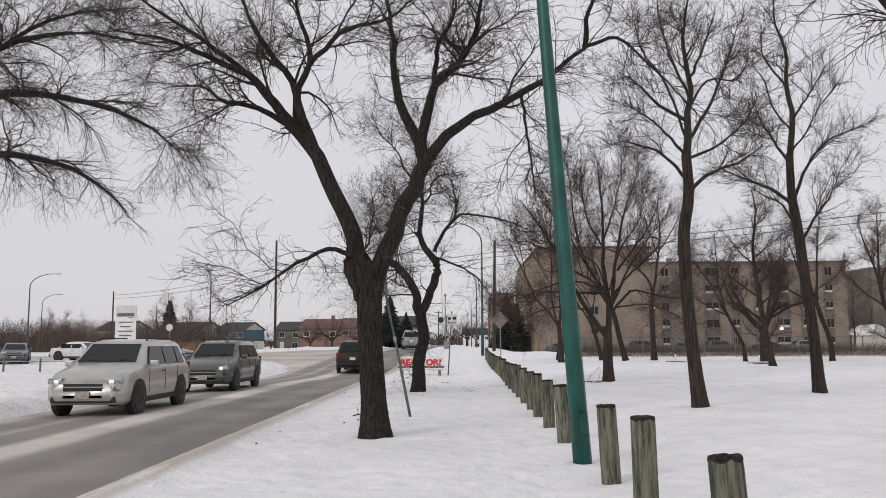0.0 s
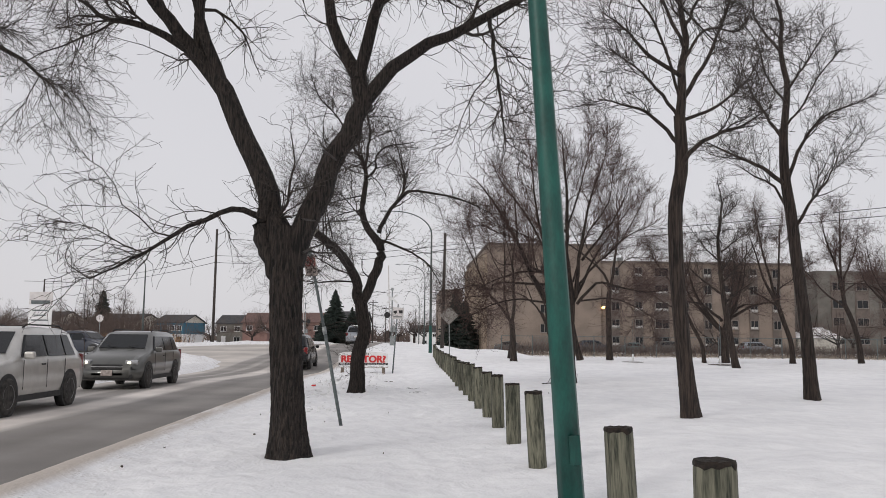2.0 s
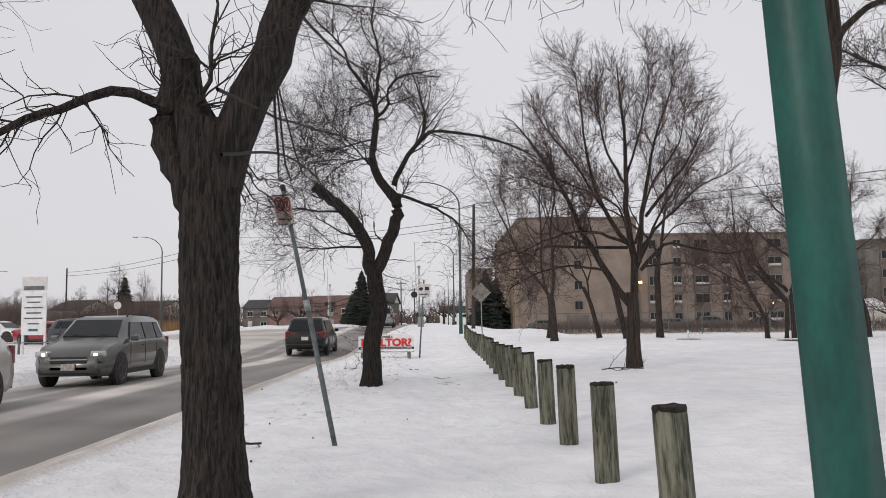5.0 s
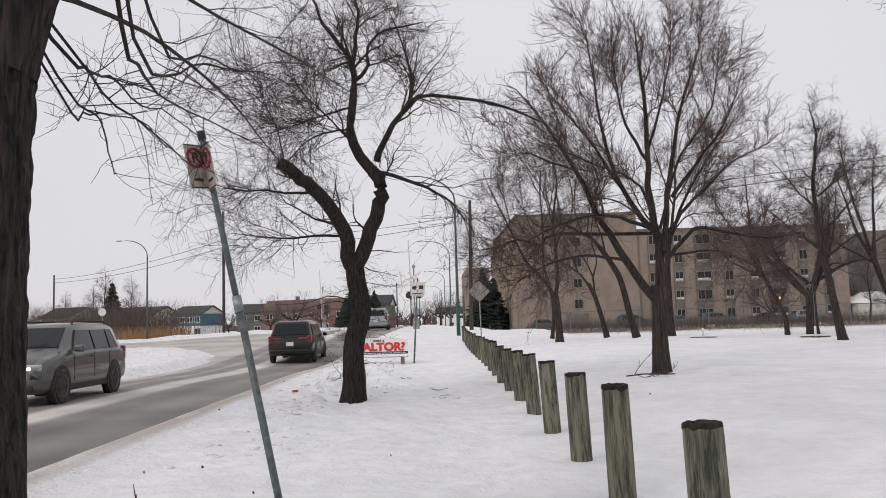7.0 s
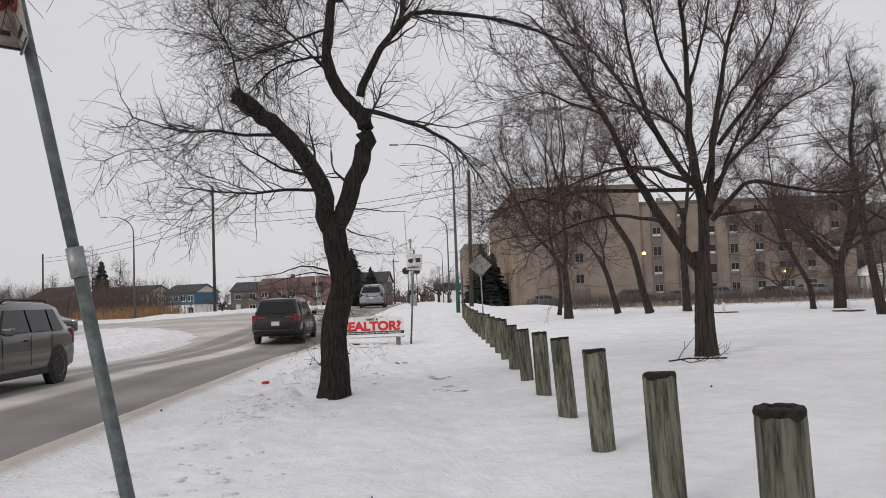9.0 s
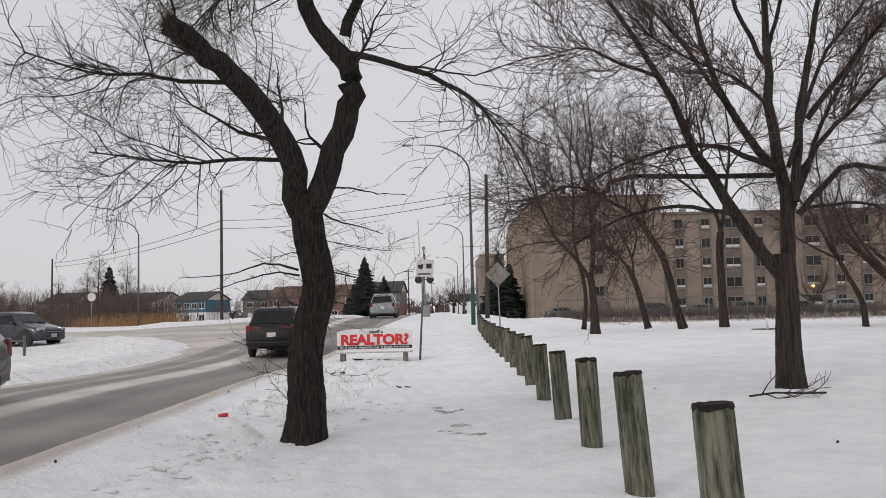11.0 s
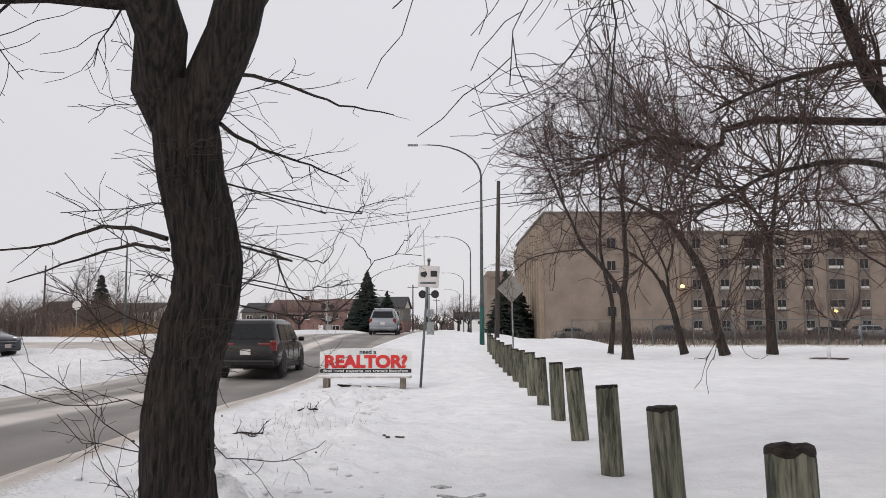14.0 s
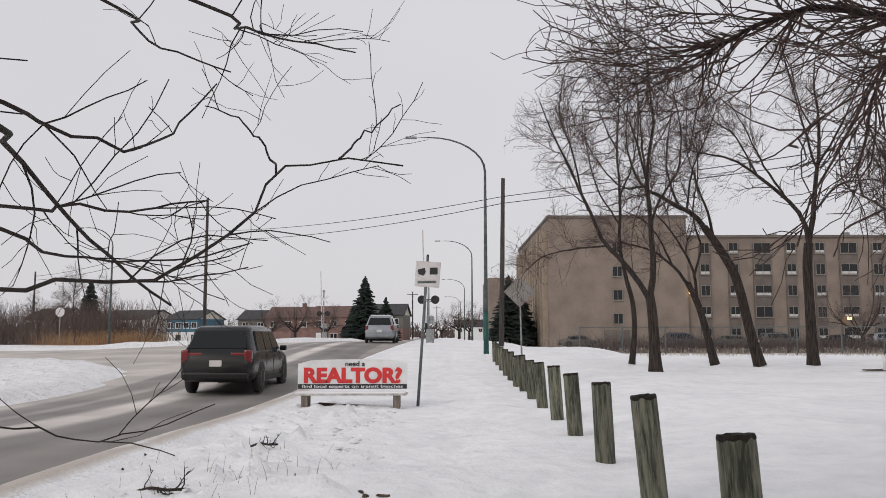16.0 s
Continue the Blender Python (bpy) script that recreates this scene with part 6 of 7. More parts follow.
st = thing("stop_sign", -33.5, 97.5, ground_at(-33.5, 97.5), 0, "octagonal sign seen from behind on a post", "sign")
part("post", tube_mesh("post", [(0, 0, -0.1), (0, 0, 3.2)], [0.04, 0.04], 8), GALV, st)
part("plate", prism([(0.42 * math.cos(math.pi / 8 + i * math.pi / 4), 2.9 + 0.42 * math.sin(math.pi / 8 + i * math.pi / 4)) for i in range(8)], 0.02, (0, -0.06, 0)), OFFWHITE, st)


def window(parent, x, y, z, w, h, rz=0, frame_mat=None, name="window"):
    """A window: a frame, a sill and a pane set back in it."""
    m = pose(x, y, z, 0, 0, rz)
    bm = bmesh.new()
    t = 0.07
    for bx, bz, bw, bh in ((0, h / 2 - t / 2, w, t), (0, -h / 2 + t / 2, w, t), (-w / 2 + t / 2, 0, t, h - 2 * t), (w / 2 - t / 2, 0, t, h - 2 * t), (0, 0, t * 0.7, h - 2 * t)):
        box(bw, 0.1, bh, 0, (bx, -0.03, bz), into=bm)
    bmesh.ops.transform(bm, matrix=m, verts=bm.verts)
    f = part(name, bm, frame_mat or SIDING_WHITE, parent)
    p = box(w - t, 0.02, h - t, 0, (0, 0.0, 0))
    bmesh.ops.transform(p, matrix=m, verts=p.verts)
    part("pane", p, PANE, f)
    s = box(w + 0.1, 0.14, 0.06, 0, (0, -0.06, -h / 2 - 0.03))
    bmesh.ops.transform(s, matrix=m, verts=s.verts)
    part("sill", s, frame_mat or SIDING_WHITE, f)
    return f


def house(x, y, rz, w, d, eave, ridge, wall_low, wall_up, roof, label, cols=4, chimney=False):
    """A two-storey house whose long side faces -y before it is turned."""
    hs = thing("house", x, y, ground_at(x, y) - 0.6, rz, label, "house", "houses")
    part("lower_wall", box(w, d, eave / 2, 0, (0, 0, eave / 4)), wall_low, hs)
    part("upper_wall", box(w + 0.08, d + 0.08, eave / 2, 0, (0, 0, eave * 0.75)), wall_up, hs)
    gable = prism([(-d / 2, eave), (d / 2, eave), (0, ridge)], w, (0, 0, 0))
    bmesh.ops.transform(gable, matrix=pose(w / 2, 0, 0, 0, 0, 90), verts=gable.verts)
    part("gable", gable, SIDING_CREAM, hs)
    bm = bmesh.new()
    o = 0.4
    for s in (-1, 1):
        a = math.atan2(ridge - eave, d / 2)
        ln = math.hypot(d / 2, ridge - eave) + o
        box(w + 0.7, ln, 0.16, 0, (0, s * (d / 4 + o * 0.35), (eave + ridge) / 2 + 0.02), (-s * math.degrees(a), 0, 0), into=bm)
    part("roof", bm, roof, hs)
    if chimney:
        part("chimney", box(0.7, 0.7, 1.2, 0.02, (w * 0.2, 0.3, ridge + 0.3)), BRICK_RED, hs)
    for i in range(cols):
        wx = -w / 2 + w * (i + 0.5) / cols
        window(hs, wx, -d / 2 - 0.05, eave * 0.76, 1.3, 1.1)
        if i % 2:
            window(hs, wx, -d / 2 - 0.01, eave * 0.28, 1.4, 1.2)
    part("door", box(0.95, 0.08, 2.05, 0.01, (-w / 2 + w * 0.5 / cols, -d / 2 - 0.03, 1.05)), SIDING_WHITE, hs)
    return hs


house(-45.8, 178, -24, 7.2, 7.0, 4.7, 6.2, SIDING_WHITE, SIDING_BLUE, ROOF_DARK, "two-storey house with blue upper siding", 4)
house(-58.0, 182, -24, 12, 8.5, 4.7, 6.4, SIDING_CREAM, SIDING_CREAM, ROOF_DARK, "cream two-storey house beyond the side street")
house(-71.0, 178, -24, 8, 8.5, 4.7, 6.6, SIDING_WHITE, SIDING_WHITE, ROOF_DARK, "white two-storey house beyond the side street", 3)
for k in range(3):
    house(-28.5 + 8.6 * k, 184 - 1.0 * k, -6, 8.6, 9, 5.0, 7.0, BRICK_RED, (BRICK_RED, BRICK_RED, GREY_WALL)[k], (ROOF_RED, ROOF_RED, ROOF_DARK)[k], "row house with reddish walls and roof", 3, k == 0)
house(-35.0, 190, -6, 9, 9, 4.8, 6.6, GREY_WALL, GREY_WALL, ROOF_DARK, "grey row house beyond the crossing", 3)
shed = thing("shed", -27.8, 168, ground_at(-27.8, 168), -6, "small pink shed with a snowy pitched roof", "shed")
part("wall", box(4.0, 3.0, 2.0, 0, (0, 0, 1.0)), BRICK_RED, shed)
part("roof", prism([(-2.3, 2.0), (2.3, 2.0), (0, 3.0)], 3.4, (0, -1.7, 0)), ROOF_RED, shed)
house(8.5, 300, 0, 10, 8, 5, 7.2, SIDING_WHITE, SIDING_WHITE, ROOF_DARK, "white house far down the road", 3)


# ---- the large brick building ----
def block(name, x0, x1, y0, y1, z1, parent, material):
    return part(name, box(x1 - x0, y1 - y0, z1 + 1.5, 0, ((x0 + x1) / 2, (y0 + y1) / 2, (z1 - 1.5) / 2)), material, parent)


bl = thing("apartment_building", 0, 0, 0, 0, "large beige brick building with vertical fins", "building")
block("main_wall", 13.0, 30.0, 126, 167, 15.9, bl, BRICK_BEIGE)
block("wing_wall", 30.0, 60.0, 126.6, 150, 13.5, bl, BRICK_BEIGE)
part("roof_edge", box(17.3, 41.3, 0.35, 0, (21.5, 146.5, 15.95)), PANEL_BROWN, bl)
part("roof_edge", box(30.1, 23.9, 0.3, 0, (45.1, 138.3, 13.55)), PANEL_BROWN, bl)
for k in range(13):
    part("fin", box(0.6, 0.8, 14.8, 0.03, (12.75, 128.0 + 3.1 * k, 7.4)), BRICK_PALE, bl)
for k in range(4):
    window(bl, 21.4, 125.93, 3.4 + 2.9 * k, 1.2, 1.3, 0, FRAME_DULL)
part("door", box(3.2, 0.1, 2.3, 0.01, (21.2, 125.93, 0.9)), PANEL_BROWN, bl)
for c in range(8):
    cx = 32.3 + 3.55 * c
    wide = c % 3 == 2
    w = 2.1 if wide else 1.2
    part("bay_panel", box(w + 0.2, 0.12, 12.6, 0, (cx, 126.52, 6.3)), PANEL_BROWN, bl)
    for fl in range(5):
        wn_ = window(bl, cx, 126.4, 1.6 + 2.62 * fl, w, 1.35, 0, FRAME_DULL)
        if (3 * c + 2 * fl) % 5 < 3:
            part("blind", box(w * 0.86, 0.02, 0.3, 0, (cx, 126.36, 1.6 + 2.62 * fl - 0.42)), BLIND, wn_, "pale lower sash")
for vx, vy in ((34, 130), (43, 132), (52, 131)):
    part("roof_vent", box(0.8, 0.8, 0.9, 0.03, (vx, vy, 14.1)), GALV, bl)
for lx, lz in ((30.3, 6.6), (49.5, 3.4)):
    wl_ = thing("wall_lamp", lx, 126.2 - 0.25, lz, 0, "lit orange wall lamp on the brick building", "lamp", "wall lamps")
    part("bracket", box(0.3, 0.5, 0.12, 0.01, (0, 0.15, 0.15)), TRIM, wl_)
    part("lens", box(0.42, 0.3, 0.34, 0.05, (0, -0.1, 0)), LAMP_WARM, wl_)
low = thing("annex_building", 0, 0, 0, 0, "low brick building behind the large one", "building")
block("wall", 9.0, 14.0, 191, 216, 13.0, low, BRICK_BEIGE)
rb = thing("apartment_building", 0, 0, 0, 0, "grey-beige apartment building beyond the trees", "building")
block("wall", 70, 100, 139, 165, 13.8, rb, GREY_WALL)
for c in range(6):
    part("bay_panel", box(2.4, 0.12, 12.6, 0, (73.5 + 4.2 * c, 138.93, 6.8)), PANEL_BROWN, rb)
    for fl in range(4):
        window(rb, 73.5 + 4.2 * c, 138.82, 2.2 + 3.0 * fl, 2.0, 1.4, 0, FRAME_DULL)
gr = thing("garage", 63.5, 128, ground_at(63.5, 128), 0, "small white-roofed garage by the fence", "garage")
part("wall", box(6, 5, 2.4, 0, (0, 0, 1.2)), SIDING_CREAM, gr)
part("roof", prism([(-3.4, 2.4), (3.4, 2.4), (0, 4.0)], 5.6, (0, -2.8, 0)), SNOW, gr)
for k, (px_, mt) in enumerate(((15.5, GREY_PAINT), (27.5, NAVY_PAINT), (33.0, TEAL_PAINT), (38.5, GREY_PAINT), (45.0, BLACK_PAINT), (51.0, VAN_PAINT))):
    car(px_, 119.0 + (k % 2), 90, mt, "parked car behind the chain-link fence", "suv" if k % 2 else "sedan", group="cars behind the fence")

# ---- chain-link fence along the tracks ----
fence = thing("chain_link_fence", 0, 0, 0, 0, "chain-link fence along the railway", "fence")


def fence_y(x):
    return 85.0 - 0.1 * (x - 8)


wires = []
for k in range(27):
    fx = 10 + 3.0 * k
    fy = fence_y(fx)
    g = ground_at(fx, fy)
    part("post", tube_mesh("post", [(fx, fy, g - 0.2), (fx, fy, g + 2.0)], [0.05, 0.05], 6), GREY_POLE, fence)
    for i in range(18):
        a, b = fx + i / 6, fx + i / 6 + (1.9 if i % 2 else -1.9) * 0.5
        wires.append([(a, fence_y(a), g + 0.05), ((a + b) / 2, fence_y((a + b) / 2), g + 0.98), (b, fence_y(b), g + 1.9)])
W_ = np.array(wires)
part("wire_mesh", merge("wire_mesh", [(W_, np.full(W_.shape[:2], 0.007), 3)]), GREY_POLE, fence)
part("top_rail", tube_mesh("top_rail", [(10, fence_y(10), ground_at(10, fence_y(10)) + 1.95), (88, fence_y(88), ground_at(88, fence_y(88)) + 1.95)], [0.035, 0.035], 6), GREY_POLE, fence)
# the railway: ballast bank and two rails
bank = part("railway_bank", sheet("railway_bank", np.arange(4.5, 120, 2.0), np.array([-3.2, -1.6, 0, 1.6, 3.2]), lambda x, s: np.where(np.abs(s) > 2, -0.3, 0.12) - 0.12), SNOW)
for v in bank.data.vertices:
    v.co.y = 93.0 - 0.1 * (v.co.x - 8) + v.co.y
tagged(bank, "low snow-covered bed of the railway", "railway", "", "structure")
for s in (-0.72, 0.72):
    r = part("rail", tube_mesh("rail", [(4.5, 93.35 + s, 0.08), (118, 93 - 0.1 * 110 + s, 0.08)], [0.06, 0.06], 6), TRIM)
    tagged(r, "rusty dark steel rail on the bank", "rail", "rails of the railway")


def tufts(name, n, spots, h, r, material, label, seed):
    """Dry stalks, a clump at each spot: x, y, spread."""
    rng = np.random.default_rng(seed)
    lines = []
    for x, y, sx, sy in spots:
        for _ in range(n):
            px_, py_ = x + rng.normal(0, sx), y + rng.normal(0, sy)
            g = float(base_z(np.array([px_]), np.array([py_]))[0]) - 0.05
            hh = h * rng.uniform(0.5, 1.2)
            d = rng.normal(0, 0.25, 2) * hh
            lines.append([(px_, py_, g), (px_ + d[0] * 0.4, py_ + d[1] * 0.4, g + hh * 0.6), (px_ + d[0], py_ + d[1], g + hh)])
    A = np.array(lines)
    R = np.broadcast_to(np.array([r, r * 0.8, r * 0.3]), A.shape[:2])
    return tagged(part(name, merge(name, [(A, R, 3)]), material), label, "plants", "", "stuff")


tufts("dry_grass", 500, [(-30.5, 96, 2.2, 1.0), (-27, 97, 1.5, 0.8)], 1.2, 0.012, DRY_GRASS, "tall orange-brown dry grass by the side street", 3)
tufts("dry_weeds", 230, [(13 + 4.6 * k, 84.0 - 0.46 * k, 3.0, 2.2) for k in range(15)], 0.5, 0.01, PALE_WEEDS, "pale dry weeds along the railway", 4)
tufts("brushwood", 800, [(-36 - 4.5 * k, 108 + 4 * (k % 3), 3.5, 2.5) for k in range(14)] + [(-32, 104, 3, 2)], 3.8, 0.02, HAZY_BRUSH, "bare brown brushwood beyond the side street", 6)

tufts("scrub", 420, [(13 + 3.6 * k, 89.5 - 0.36 * k, 1.9, 0.7) for k in range(20)], 1.3, 0.018, HAZY_BRUSH, "low brown scrub behind the chain-link fence", 8)


def spruce(x, y, h, spread, seed, label):
    """A dark conifer: a stem and drooping, needled branches in rough whorls."""
    rng = np.random.default_rng(seed)
    root = thing("spruce_tree", x, y, ground_at(x, y) - 0.1, 0, label, "tree", "dark spruces")
    part("trunk", tube_mesh("trunk", [(0, 0, 0), (0.05, 0, h * 0.5), (0, 0, h)], [0.16, 0.1, 0.02], 8), BARK_GREY, root)
    lines, rad = [], []
    for k in range(520):
        z = h * (1 - rng.uniform(0, 1) ** 0.6 * 0.94)
        a = rng.uniform(0, 2 * math.pi)
        ln = spread * (1 - z / h) ** 0.85 * rng.uniform(0.65, 1.12) + 0.12
        c, s = math.cos(a), math.sin(a)
        lines.append([(0, 0, z + 0.1), (c * ln * 0.55, s * ln * 0.55, z - ln * 0.1), (c * ln, s * ln, z - ln * 0.18)])
        rad.append([0.05, 0.13 + ln * 0.04, 0.02])
        for j in range(3):
            t, b = rng.uniform(0.4, 0.9), a + rng.choice([-1, 1]) * 0.8
            q = ln * rng.uniform(0.25, 0.4)
            p0 = (c * ln * t, s * ln * t, z - ln * 0.12)
            lines.append([p0, (p0[0] + math.cos(b) * q * 0.6, p0[1] + math.sin(b) * q * 0.6, p0[2] - 0.05), (p0[0] + math.cos(b) * q, p0[1] + math.sin(b) * q, p0[2] - 0.16)])
            rad.append([0.05, 0.09, 0.015])
    part("crown", merge("crown", [(np.array(lines), np.array(rad), 4)]), NEEDLES, root)
    return root


spruce(-10.4, 135, 8.6, 3.0, 1, "dark spruce beyond the crossing")
spruce(-8.0, 140, 6.3, 2.3, 2, "smaller dark spruce beyond the crossing")
spruce(-12.4, 140, 5.0, 2.0, 5, "smaller dark spruce beyond the crossing")
spruce(8.4, 131, 9.4, 3.2, 3, "dark spruce beside the brick building")
spruce(10.3, 136, 8.4, 3.0, 6, "dark spruce beside the brick building")
spruce(-44, 128, 8.2, 2.3, 4, "dark spruce among bare trees")

# bare trees far off
far1 = round_tree("distant bare tree beyond the road", -20.5, 140, 7.6, 4.2, 1.6, 71, 8, 0.7, 0, 0.2, twig=HAZY_BRUSH, rz=20, group="distant bare trees")
far2 = tall_tree("distant slender bare tree", -39.0, 112, 9.0, 1.8, 72, 0.3, 0.2, 0.12, 0.6, group="distant bare trees", twig=HAZY_BRUSH)
rng_far = random.Random(9)
for x, y, s, k in ((-24.5, 142, 0.9, 1), (-17, 146, 0.8, 1), (-36.5, 114, 0.9, 2), (-41.5, 115, 0.85, 2), (-46, 118, 0.7, 2), (-51, 150, 0.9, 1), (-58, 125, 0.8, 1), (-66, 120, 0.9, 1), (-74, 130, 0.9, 1),
                   (-80, 118, 0.8, 1), (-62, 105, 0.8, 2), (-70, 150, 1.1, 1), (-88, 140, 1.0, 1), (-96, 130, 0.9, 1), (-33, 150, 0.8, 1), (-55, 112, 0.75, 2), (3.5, 220, 1.3, 1), (6.5, 240, 1.4, 1), (-1, 330, 1.5, 1), (9.0, 205, 1.0, 2),
                   (11.0, 175, 1.0, 2), (64, 132, 1.2, 1), (68, 125, 1.1, 1), (74, 122, 1.0, 2), (62, 118, 1.1, 1), (36, 96, 0.9, 1), (44, 92, 1.0, 2), (53, 88, 1.1, 1), (40, 60, 1.2, 1), (48, 66, 1.1, 1), (34, 55, 1.1, 2)):
    t = copy_thing((far1, far2)[k - 1], pose(x, y, ground_at(x, y) - 0.05, 0, 0, rng_far.uniform(0, 360)))
    t.scale = (s, s, s * rng_far.uniform(0.9, 1.1))

# a dark low tree line closes the distance
line_rng = np.random.default_rng(12)
L1 = []
for k in range(5200):
    a = line_rng.uniform(-1.25, 1.25)
    d = line_rng.uniform(330, 420)
    x, y = math.sin(a) * d, math.cos(a) * d
    hh = line_rng.uniform(4, 9) * (0.75 + 0.35 * math.sin(a * 23) * math.sin(a * 7))
    L1.append([(x, y, 0), (x + line_rng.normal(0, 0.5), y, hh * 0.5), (x + line_rng.normal(0, 1.6), y, hh)])
L1 = np.array(L1)
tagged(part("far_woods", merge("far_woods", [(L1, np.broadcast_to(np.array([0.35, 0.3, 0.06]), L1.shape[:2]), 3)]), HAZY_BRUSH), "bare brown woods on the horizon", "trees", "", "stuff")

# ---- small things on the snow ----
def fallen_branch(x, y, n, size, seed, label):
    rng = np.random.default_rng(seed)
    g = ground_at(x, y)
    a = np.array([[(-size * 0.5, 0, 0.03), (-size * 0.15, 0.05, 0.06), (size * 0.2, 0, 0.05), (size * 0.5, 0.1, 0.04)]])
    b, rb_ = shoots(rng, a, np.full((1, 4), 0.014), n, size * 0.5, 0.9, 0.12, 0.2, 5, 0.05, 0.6, 0.009, 0.003)
    c, rc_ = shoots(rng, b, rb_, n * 2, size * 0.22, 0.8, 0.1, 0.2, 4, 0.2, 0.7, 0.006, 0.003)
    b[..., 2], c[..., 2] = np.abs(b[..., 2]), np.abs(c[..., 2])
    ob = part("fallen_branch", merge("fallen_branch", [(a, np.full((1, 4), 0.014), 6), (b, rb_, 4), (c, rc_, 3)]), TWIG)
    ob.location = (x, y, g)
    return tagged(ob, label, "branch")


fallen_branch(4.7, 27.3, 7, 1.0, 3, "fallen bare branch sticking up from the snow")
fallen_branch(-2.2, 32.2, 7, 0.45, 4, "small fallen twigs on the rough snow")
fallen_branch(-1.9, 17.2, 3, 0.35, 7, "short twig lying on the snow")


def leaf_scraps(n, x0, x1, y0, y1, seed, big=1.0):
    rng = random.Random(seed)
    for _ in range(n):
        x, y = rng.uniform(x0, x1), rng.uniform(y0, y1)
        bm = bmesh.new()
        s = big * rng.uniform(0.01, 0.024)
        k = [(s * rng.uniform(0.7, 1.3) * math.cos(i * 1.05), s * 0.6 * rng.uniform(0.6, 1.3) * math.sin(i * 1.05)) for i in range(6)]
        lo = [bm.verts.new((a, b, 0.0)) for a, b in k]
        hi = [bm.verts.new((a * 0.8, b * 0.8, 0.012 + rng.uniform(0, 0.015))) for a, b in k]
        bm.faces.new(hi)
        for i in range(6):
            bm.faces.new((lo[i], lo[(i + 1) % 6], hi[(i + 1) % 6], hi[i]))
        ob = part("dead_leaf", bm, DEAD_LEAF)
        ob.matrix_basis = pose(x, y, ground_at(x, y) - 0.003, rng.uniform(-12, 12), rng.uniform(-12, 12), rng.uniform(0, 360))
        tagged(ob, "small dark dead leaf on the snow", "leaf", "scattered leaves")


leaf_scraps(12, -3.4, -0.6, 20, 36, 1)
leaf_scraps(12, -3.2, 0.0, 12, 20, 2)
leaf_scraps(2, 2.5, 7.0, 24, 34, 3)
leaf_scraps(3, -0.45, -0.2, 32.1, 32.45, 4, 3.2)

cup = thing("paper_cup", -2.45, 27.75, ground_at(-2.45, 27.75) + 0.025, 20, "crushed red and white paper cup on the snow", "litter")
part("cup_wall", tube_mesh("cup_wall", [(-0.06, 0, 0), (0.0, 0, 0.002), (0.06, 0, 0)], [0.02, 0.025, 0.028], 14), RED, cup)
part("cup_rim", tube_mesh("cup_rim", [(0.058, 0, 0), (0.072, 0, 0)], [0.031, 0.031], 14), WHITE, cup)

# young trees in rings of soil
for x, y in ((13.0, 49.0), (16.6, 45.5)):
    sap = thing("sapling", x, y, ground_at(x, y), 0, "thin young tree in a dark ring of soil", "tree", "young trees")
    part("stem", tube_mesh("stem", [(0, 0, -0.05), (0.03, 0, 1.2), (0, 0, 2.4)], [0.025, 0.018, 0.008], 6), GREY_POLE, sap)
    part("guard", tube_mesh("guard", [(0, 0, 0), (0, 0, 0.45)], [0.05, 0.05], 10), WHITE, sap, "white stem guard")
    rg = ring_plate(0.3, 0.6, 0.02, 22)
    bmesh.ops.transform(rg, matrix=pose(0, 0, 0.01, 90), verts=rg.verts)
    part("soil_ring", rg, DEAD_LEAF, sap)


def dry_stalks(n, x0, x1, y0, y1, seed):
    """Thin dead stalks that stick out of the snow, in loose bunches."""
    rng = np.random.default_rng(seed)
    bx, by = rng.uniform(x0, x1, n // 6), rng.uniform(y0, y1, n // 6)
    x = bx[rng.integers(0, len(bx), n)] + rng.normal(0, 0.12, n)
    y = by[rng.integers(0, len(by), n)] * 0.0 + rng.uniform(y0, y1, n) * 0.35 + by[np.arange(n) % len(by)] * 0.65
    z = snow_z(x, y)
    h, a, k = rng.uniform(0.05, 0.2, n), rng.uniform(0, 6.28, n), rng.uniform(0.1, 0.7, n)
    rows = []
    for f in (0.0, 0.5, 1.0):
        rows.append(np.stack([x + np.cos(a) * h * k * f ** 1.6, y + np.sin(a) * h * k * f ** 1.6, z - 0.02 + h * f], axis=-1))
    P = np.stack(rows, axis=1)
    R = np.tile(np.array([0.0025, 0.002, 0.0012]), (n, 1))
    ob = part("dry_stalks", merge("dry_stalks", [(P, R, 3)]), STALK)
    tagged(ob, "thin brown dead stalks poking through the snow", "weeds", "", "stuff")


STALK = surface("dead_stalk", (0.06, 0.042, 0.03), (0.2, 0.145, 0.1), 0.9, 0, 30)
dry_stalks(110, -3.0, -0.9, 27.0, 36.0, 61)


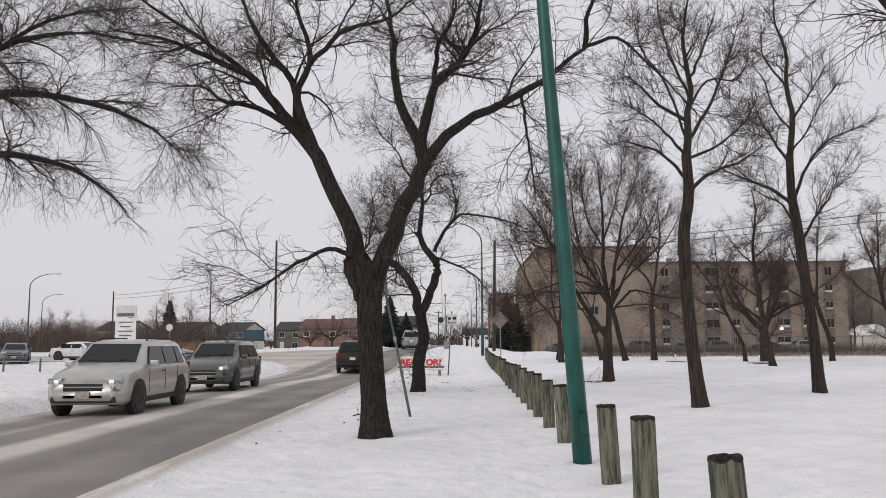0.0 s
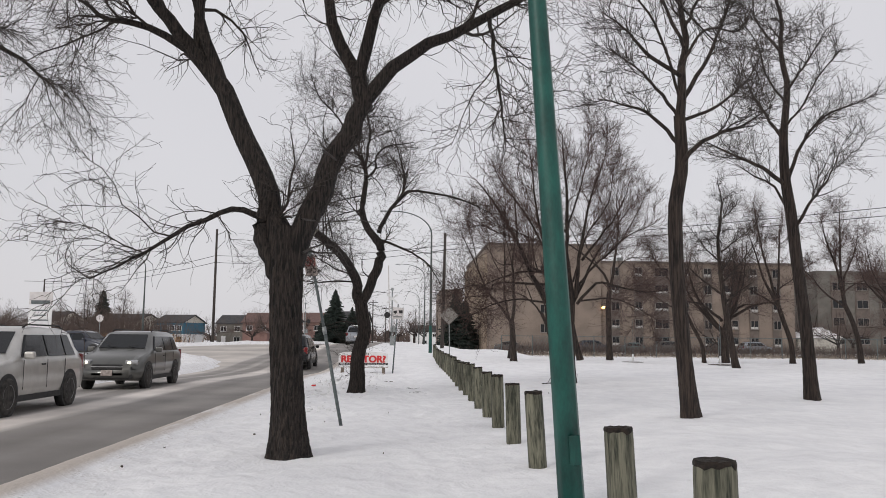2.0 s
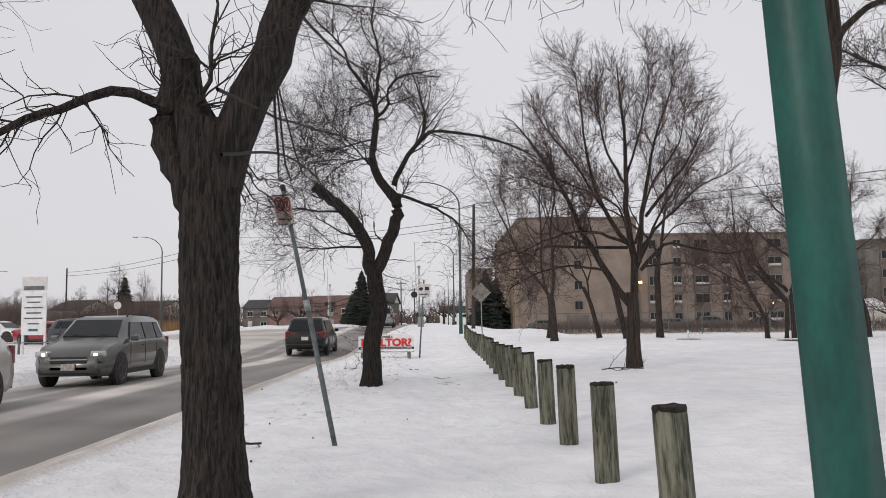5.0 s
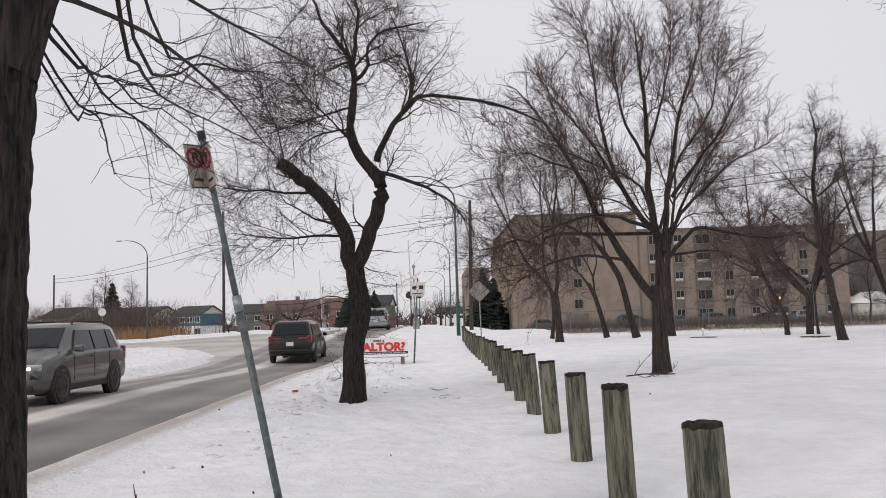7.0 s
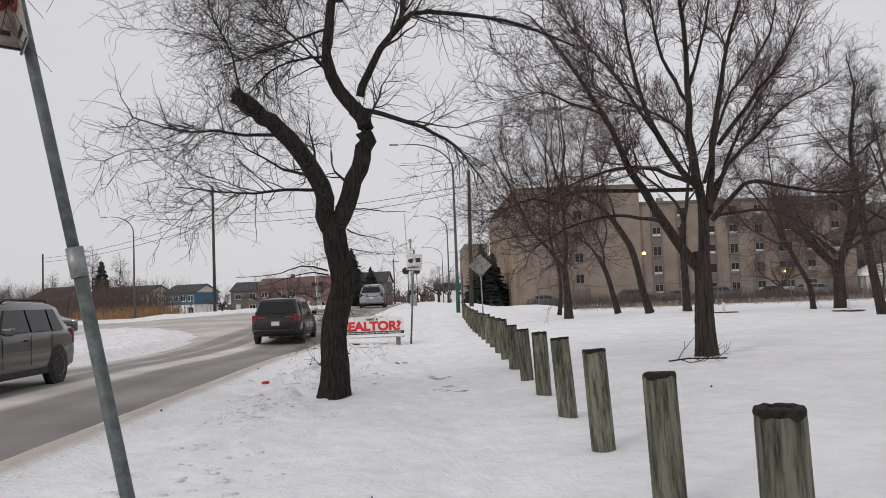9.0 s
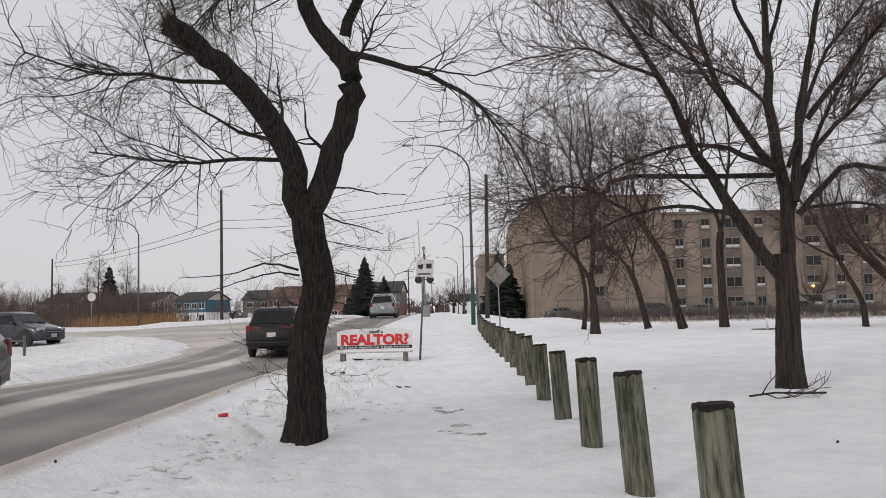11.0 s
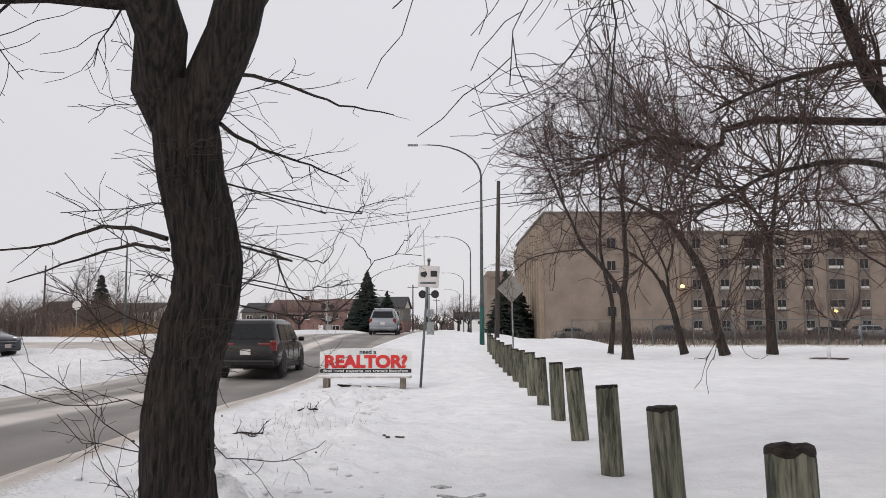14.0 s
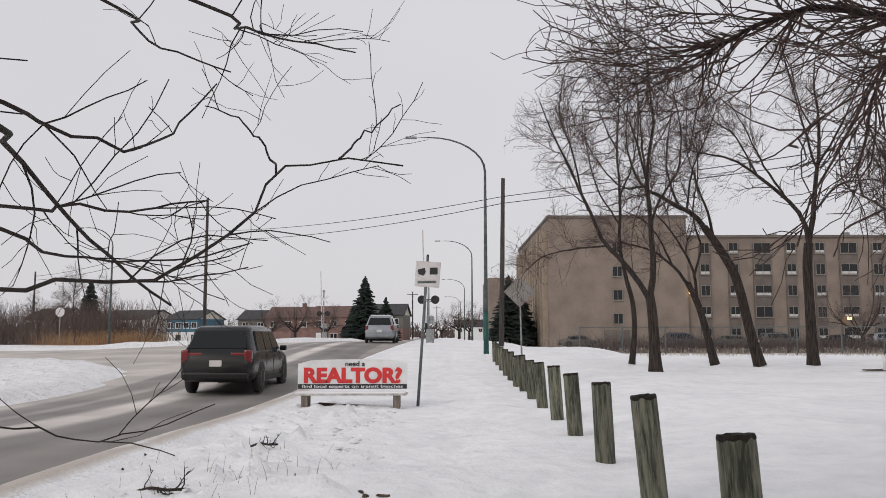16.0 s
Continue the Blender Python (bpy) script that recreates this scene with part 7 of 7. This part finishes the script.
def ground_patch(x, y, wide, deep, seed, material=None, label="ragged grey patch of bare pavement in snow"):
    """A ragged patch in the trodden snow: by default a torn scrap of pavement."""
    rng = random.Random(seed)
    bm = bmesh.new()
    ring = []
    for i in range(16):
        a = i * math.pi / 8
        k = rng.uniform(0.6, 1.25)
        px_, py_ = wide * k * math.cos(a), deep * k * math.sin(a)
        ring.append((px_, py_, ground_at(x + px_, y + py_) + 0.008))
    mid = (0, 0, ground_at(x, y) + 0.012)
    top, low = [bm.verts.new(p) for p in ring], [bm.verts.new((p[0], p[1], p[2] - 0.03)) for p in ring]
    hub = bm.verts.new(mid)
    for i in range(16):
        j = (i + 1) % 16
        bm.faces.new((top[i], top[j], hub))
        bm.faces.new((low[i], low[j], top[j], top[i]))
    ob = part("ground_patch", bm, material or PAVING)
    ob.matrix_basis = pose(x, y, 0)
    tagged(ob, label, "bare ground", "bare patches on the path")


PAVING = surface("worn_icy_pavement", (0.2, 0.2, 0.2), (0.6, 0.6, 0.6), 0.7, 0, 14, bump=0.3)
for k, (x, y, wide, deep) in enumerate(((0.5, 28.5, 0.2, 0.05), (0.62, 27.2, 0.14, 0.04), (0.42, 26.6, 0.08, 0.05), (0.66, 26.4, 0.2, 0.035), (0.3, 29.0, 0.09, 0.03))):
    ground_patch(x, y, wide, deep, 80 + k)
fallen_branch(-1.85, 34.8, 8, 0.3, 14, "small dark twigs caught in rough snow")
# a dark, ragged strip laid on the ground below the bench
ground_patch(BX - 0.1, BY - 0.05, 0.72, 0.09, 91, DEAD_LEAF, "dark ragged strip on the ground under a bench")


def snow_clods(n, seed):
    """Broken crusts of dirty snow kicked up beside the path, many small lumps in one mesh."""
    rng = np.random.default_rng(seed)
    unit = bmesh.new()
    bmesh.ops.create_icosphere(unit, subdivisions=1, radius=1.0)
    base = np.array([v.co[:] for v in unit.verts])
    tri = np.array([[v.index for v in f.verts] for f in unit.faces])
    unit.free()
    cx, cy = rng.uniform(-2.7, -0.5, n // 9), rng.uniform(20, 41, n // 9)
    pick = rng.integers(0, len(cx), n)
    x, y = cx[pick] + rng.normal(0, 0.22, n), cy[pick] + rng.normal(0, 0.5, n)
    z = snow_z(x, y)
    vs, fs = [], []
    for i in range(n):
        size = rng.uniform(0.015, 0.055) * np.array([rng.uniform(0.8, 1.8), rng.uniform(0.7, 1.4), rng.uniform(0.25, 0.5)])
        lump = base * rng.uniform(0.6, 1.25, (len(base), 1)) * size
        vs.append(lump + np.array([x[i], y[i], z[i] + size[2] * 0.2]))
        fs.append(tri + i * len(base))
    ob = part("snow_clods", arrays_mesh("snow_clods", np.concatenate(vs), np.concatenate(fs), False), CLOD)
    tagged(ob, "broken lumps of dirty crusted snow beside the path", "snow", "", "stuff")


CLOD = surface("dirty_crusted_snow", (0.6, 0.595, 0.59), (0.88, 0.88, 0.89), 0.85, 0, 5, bump=0.4, fine=40)
snow_clods(420, 15)
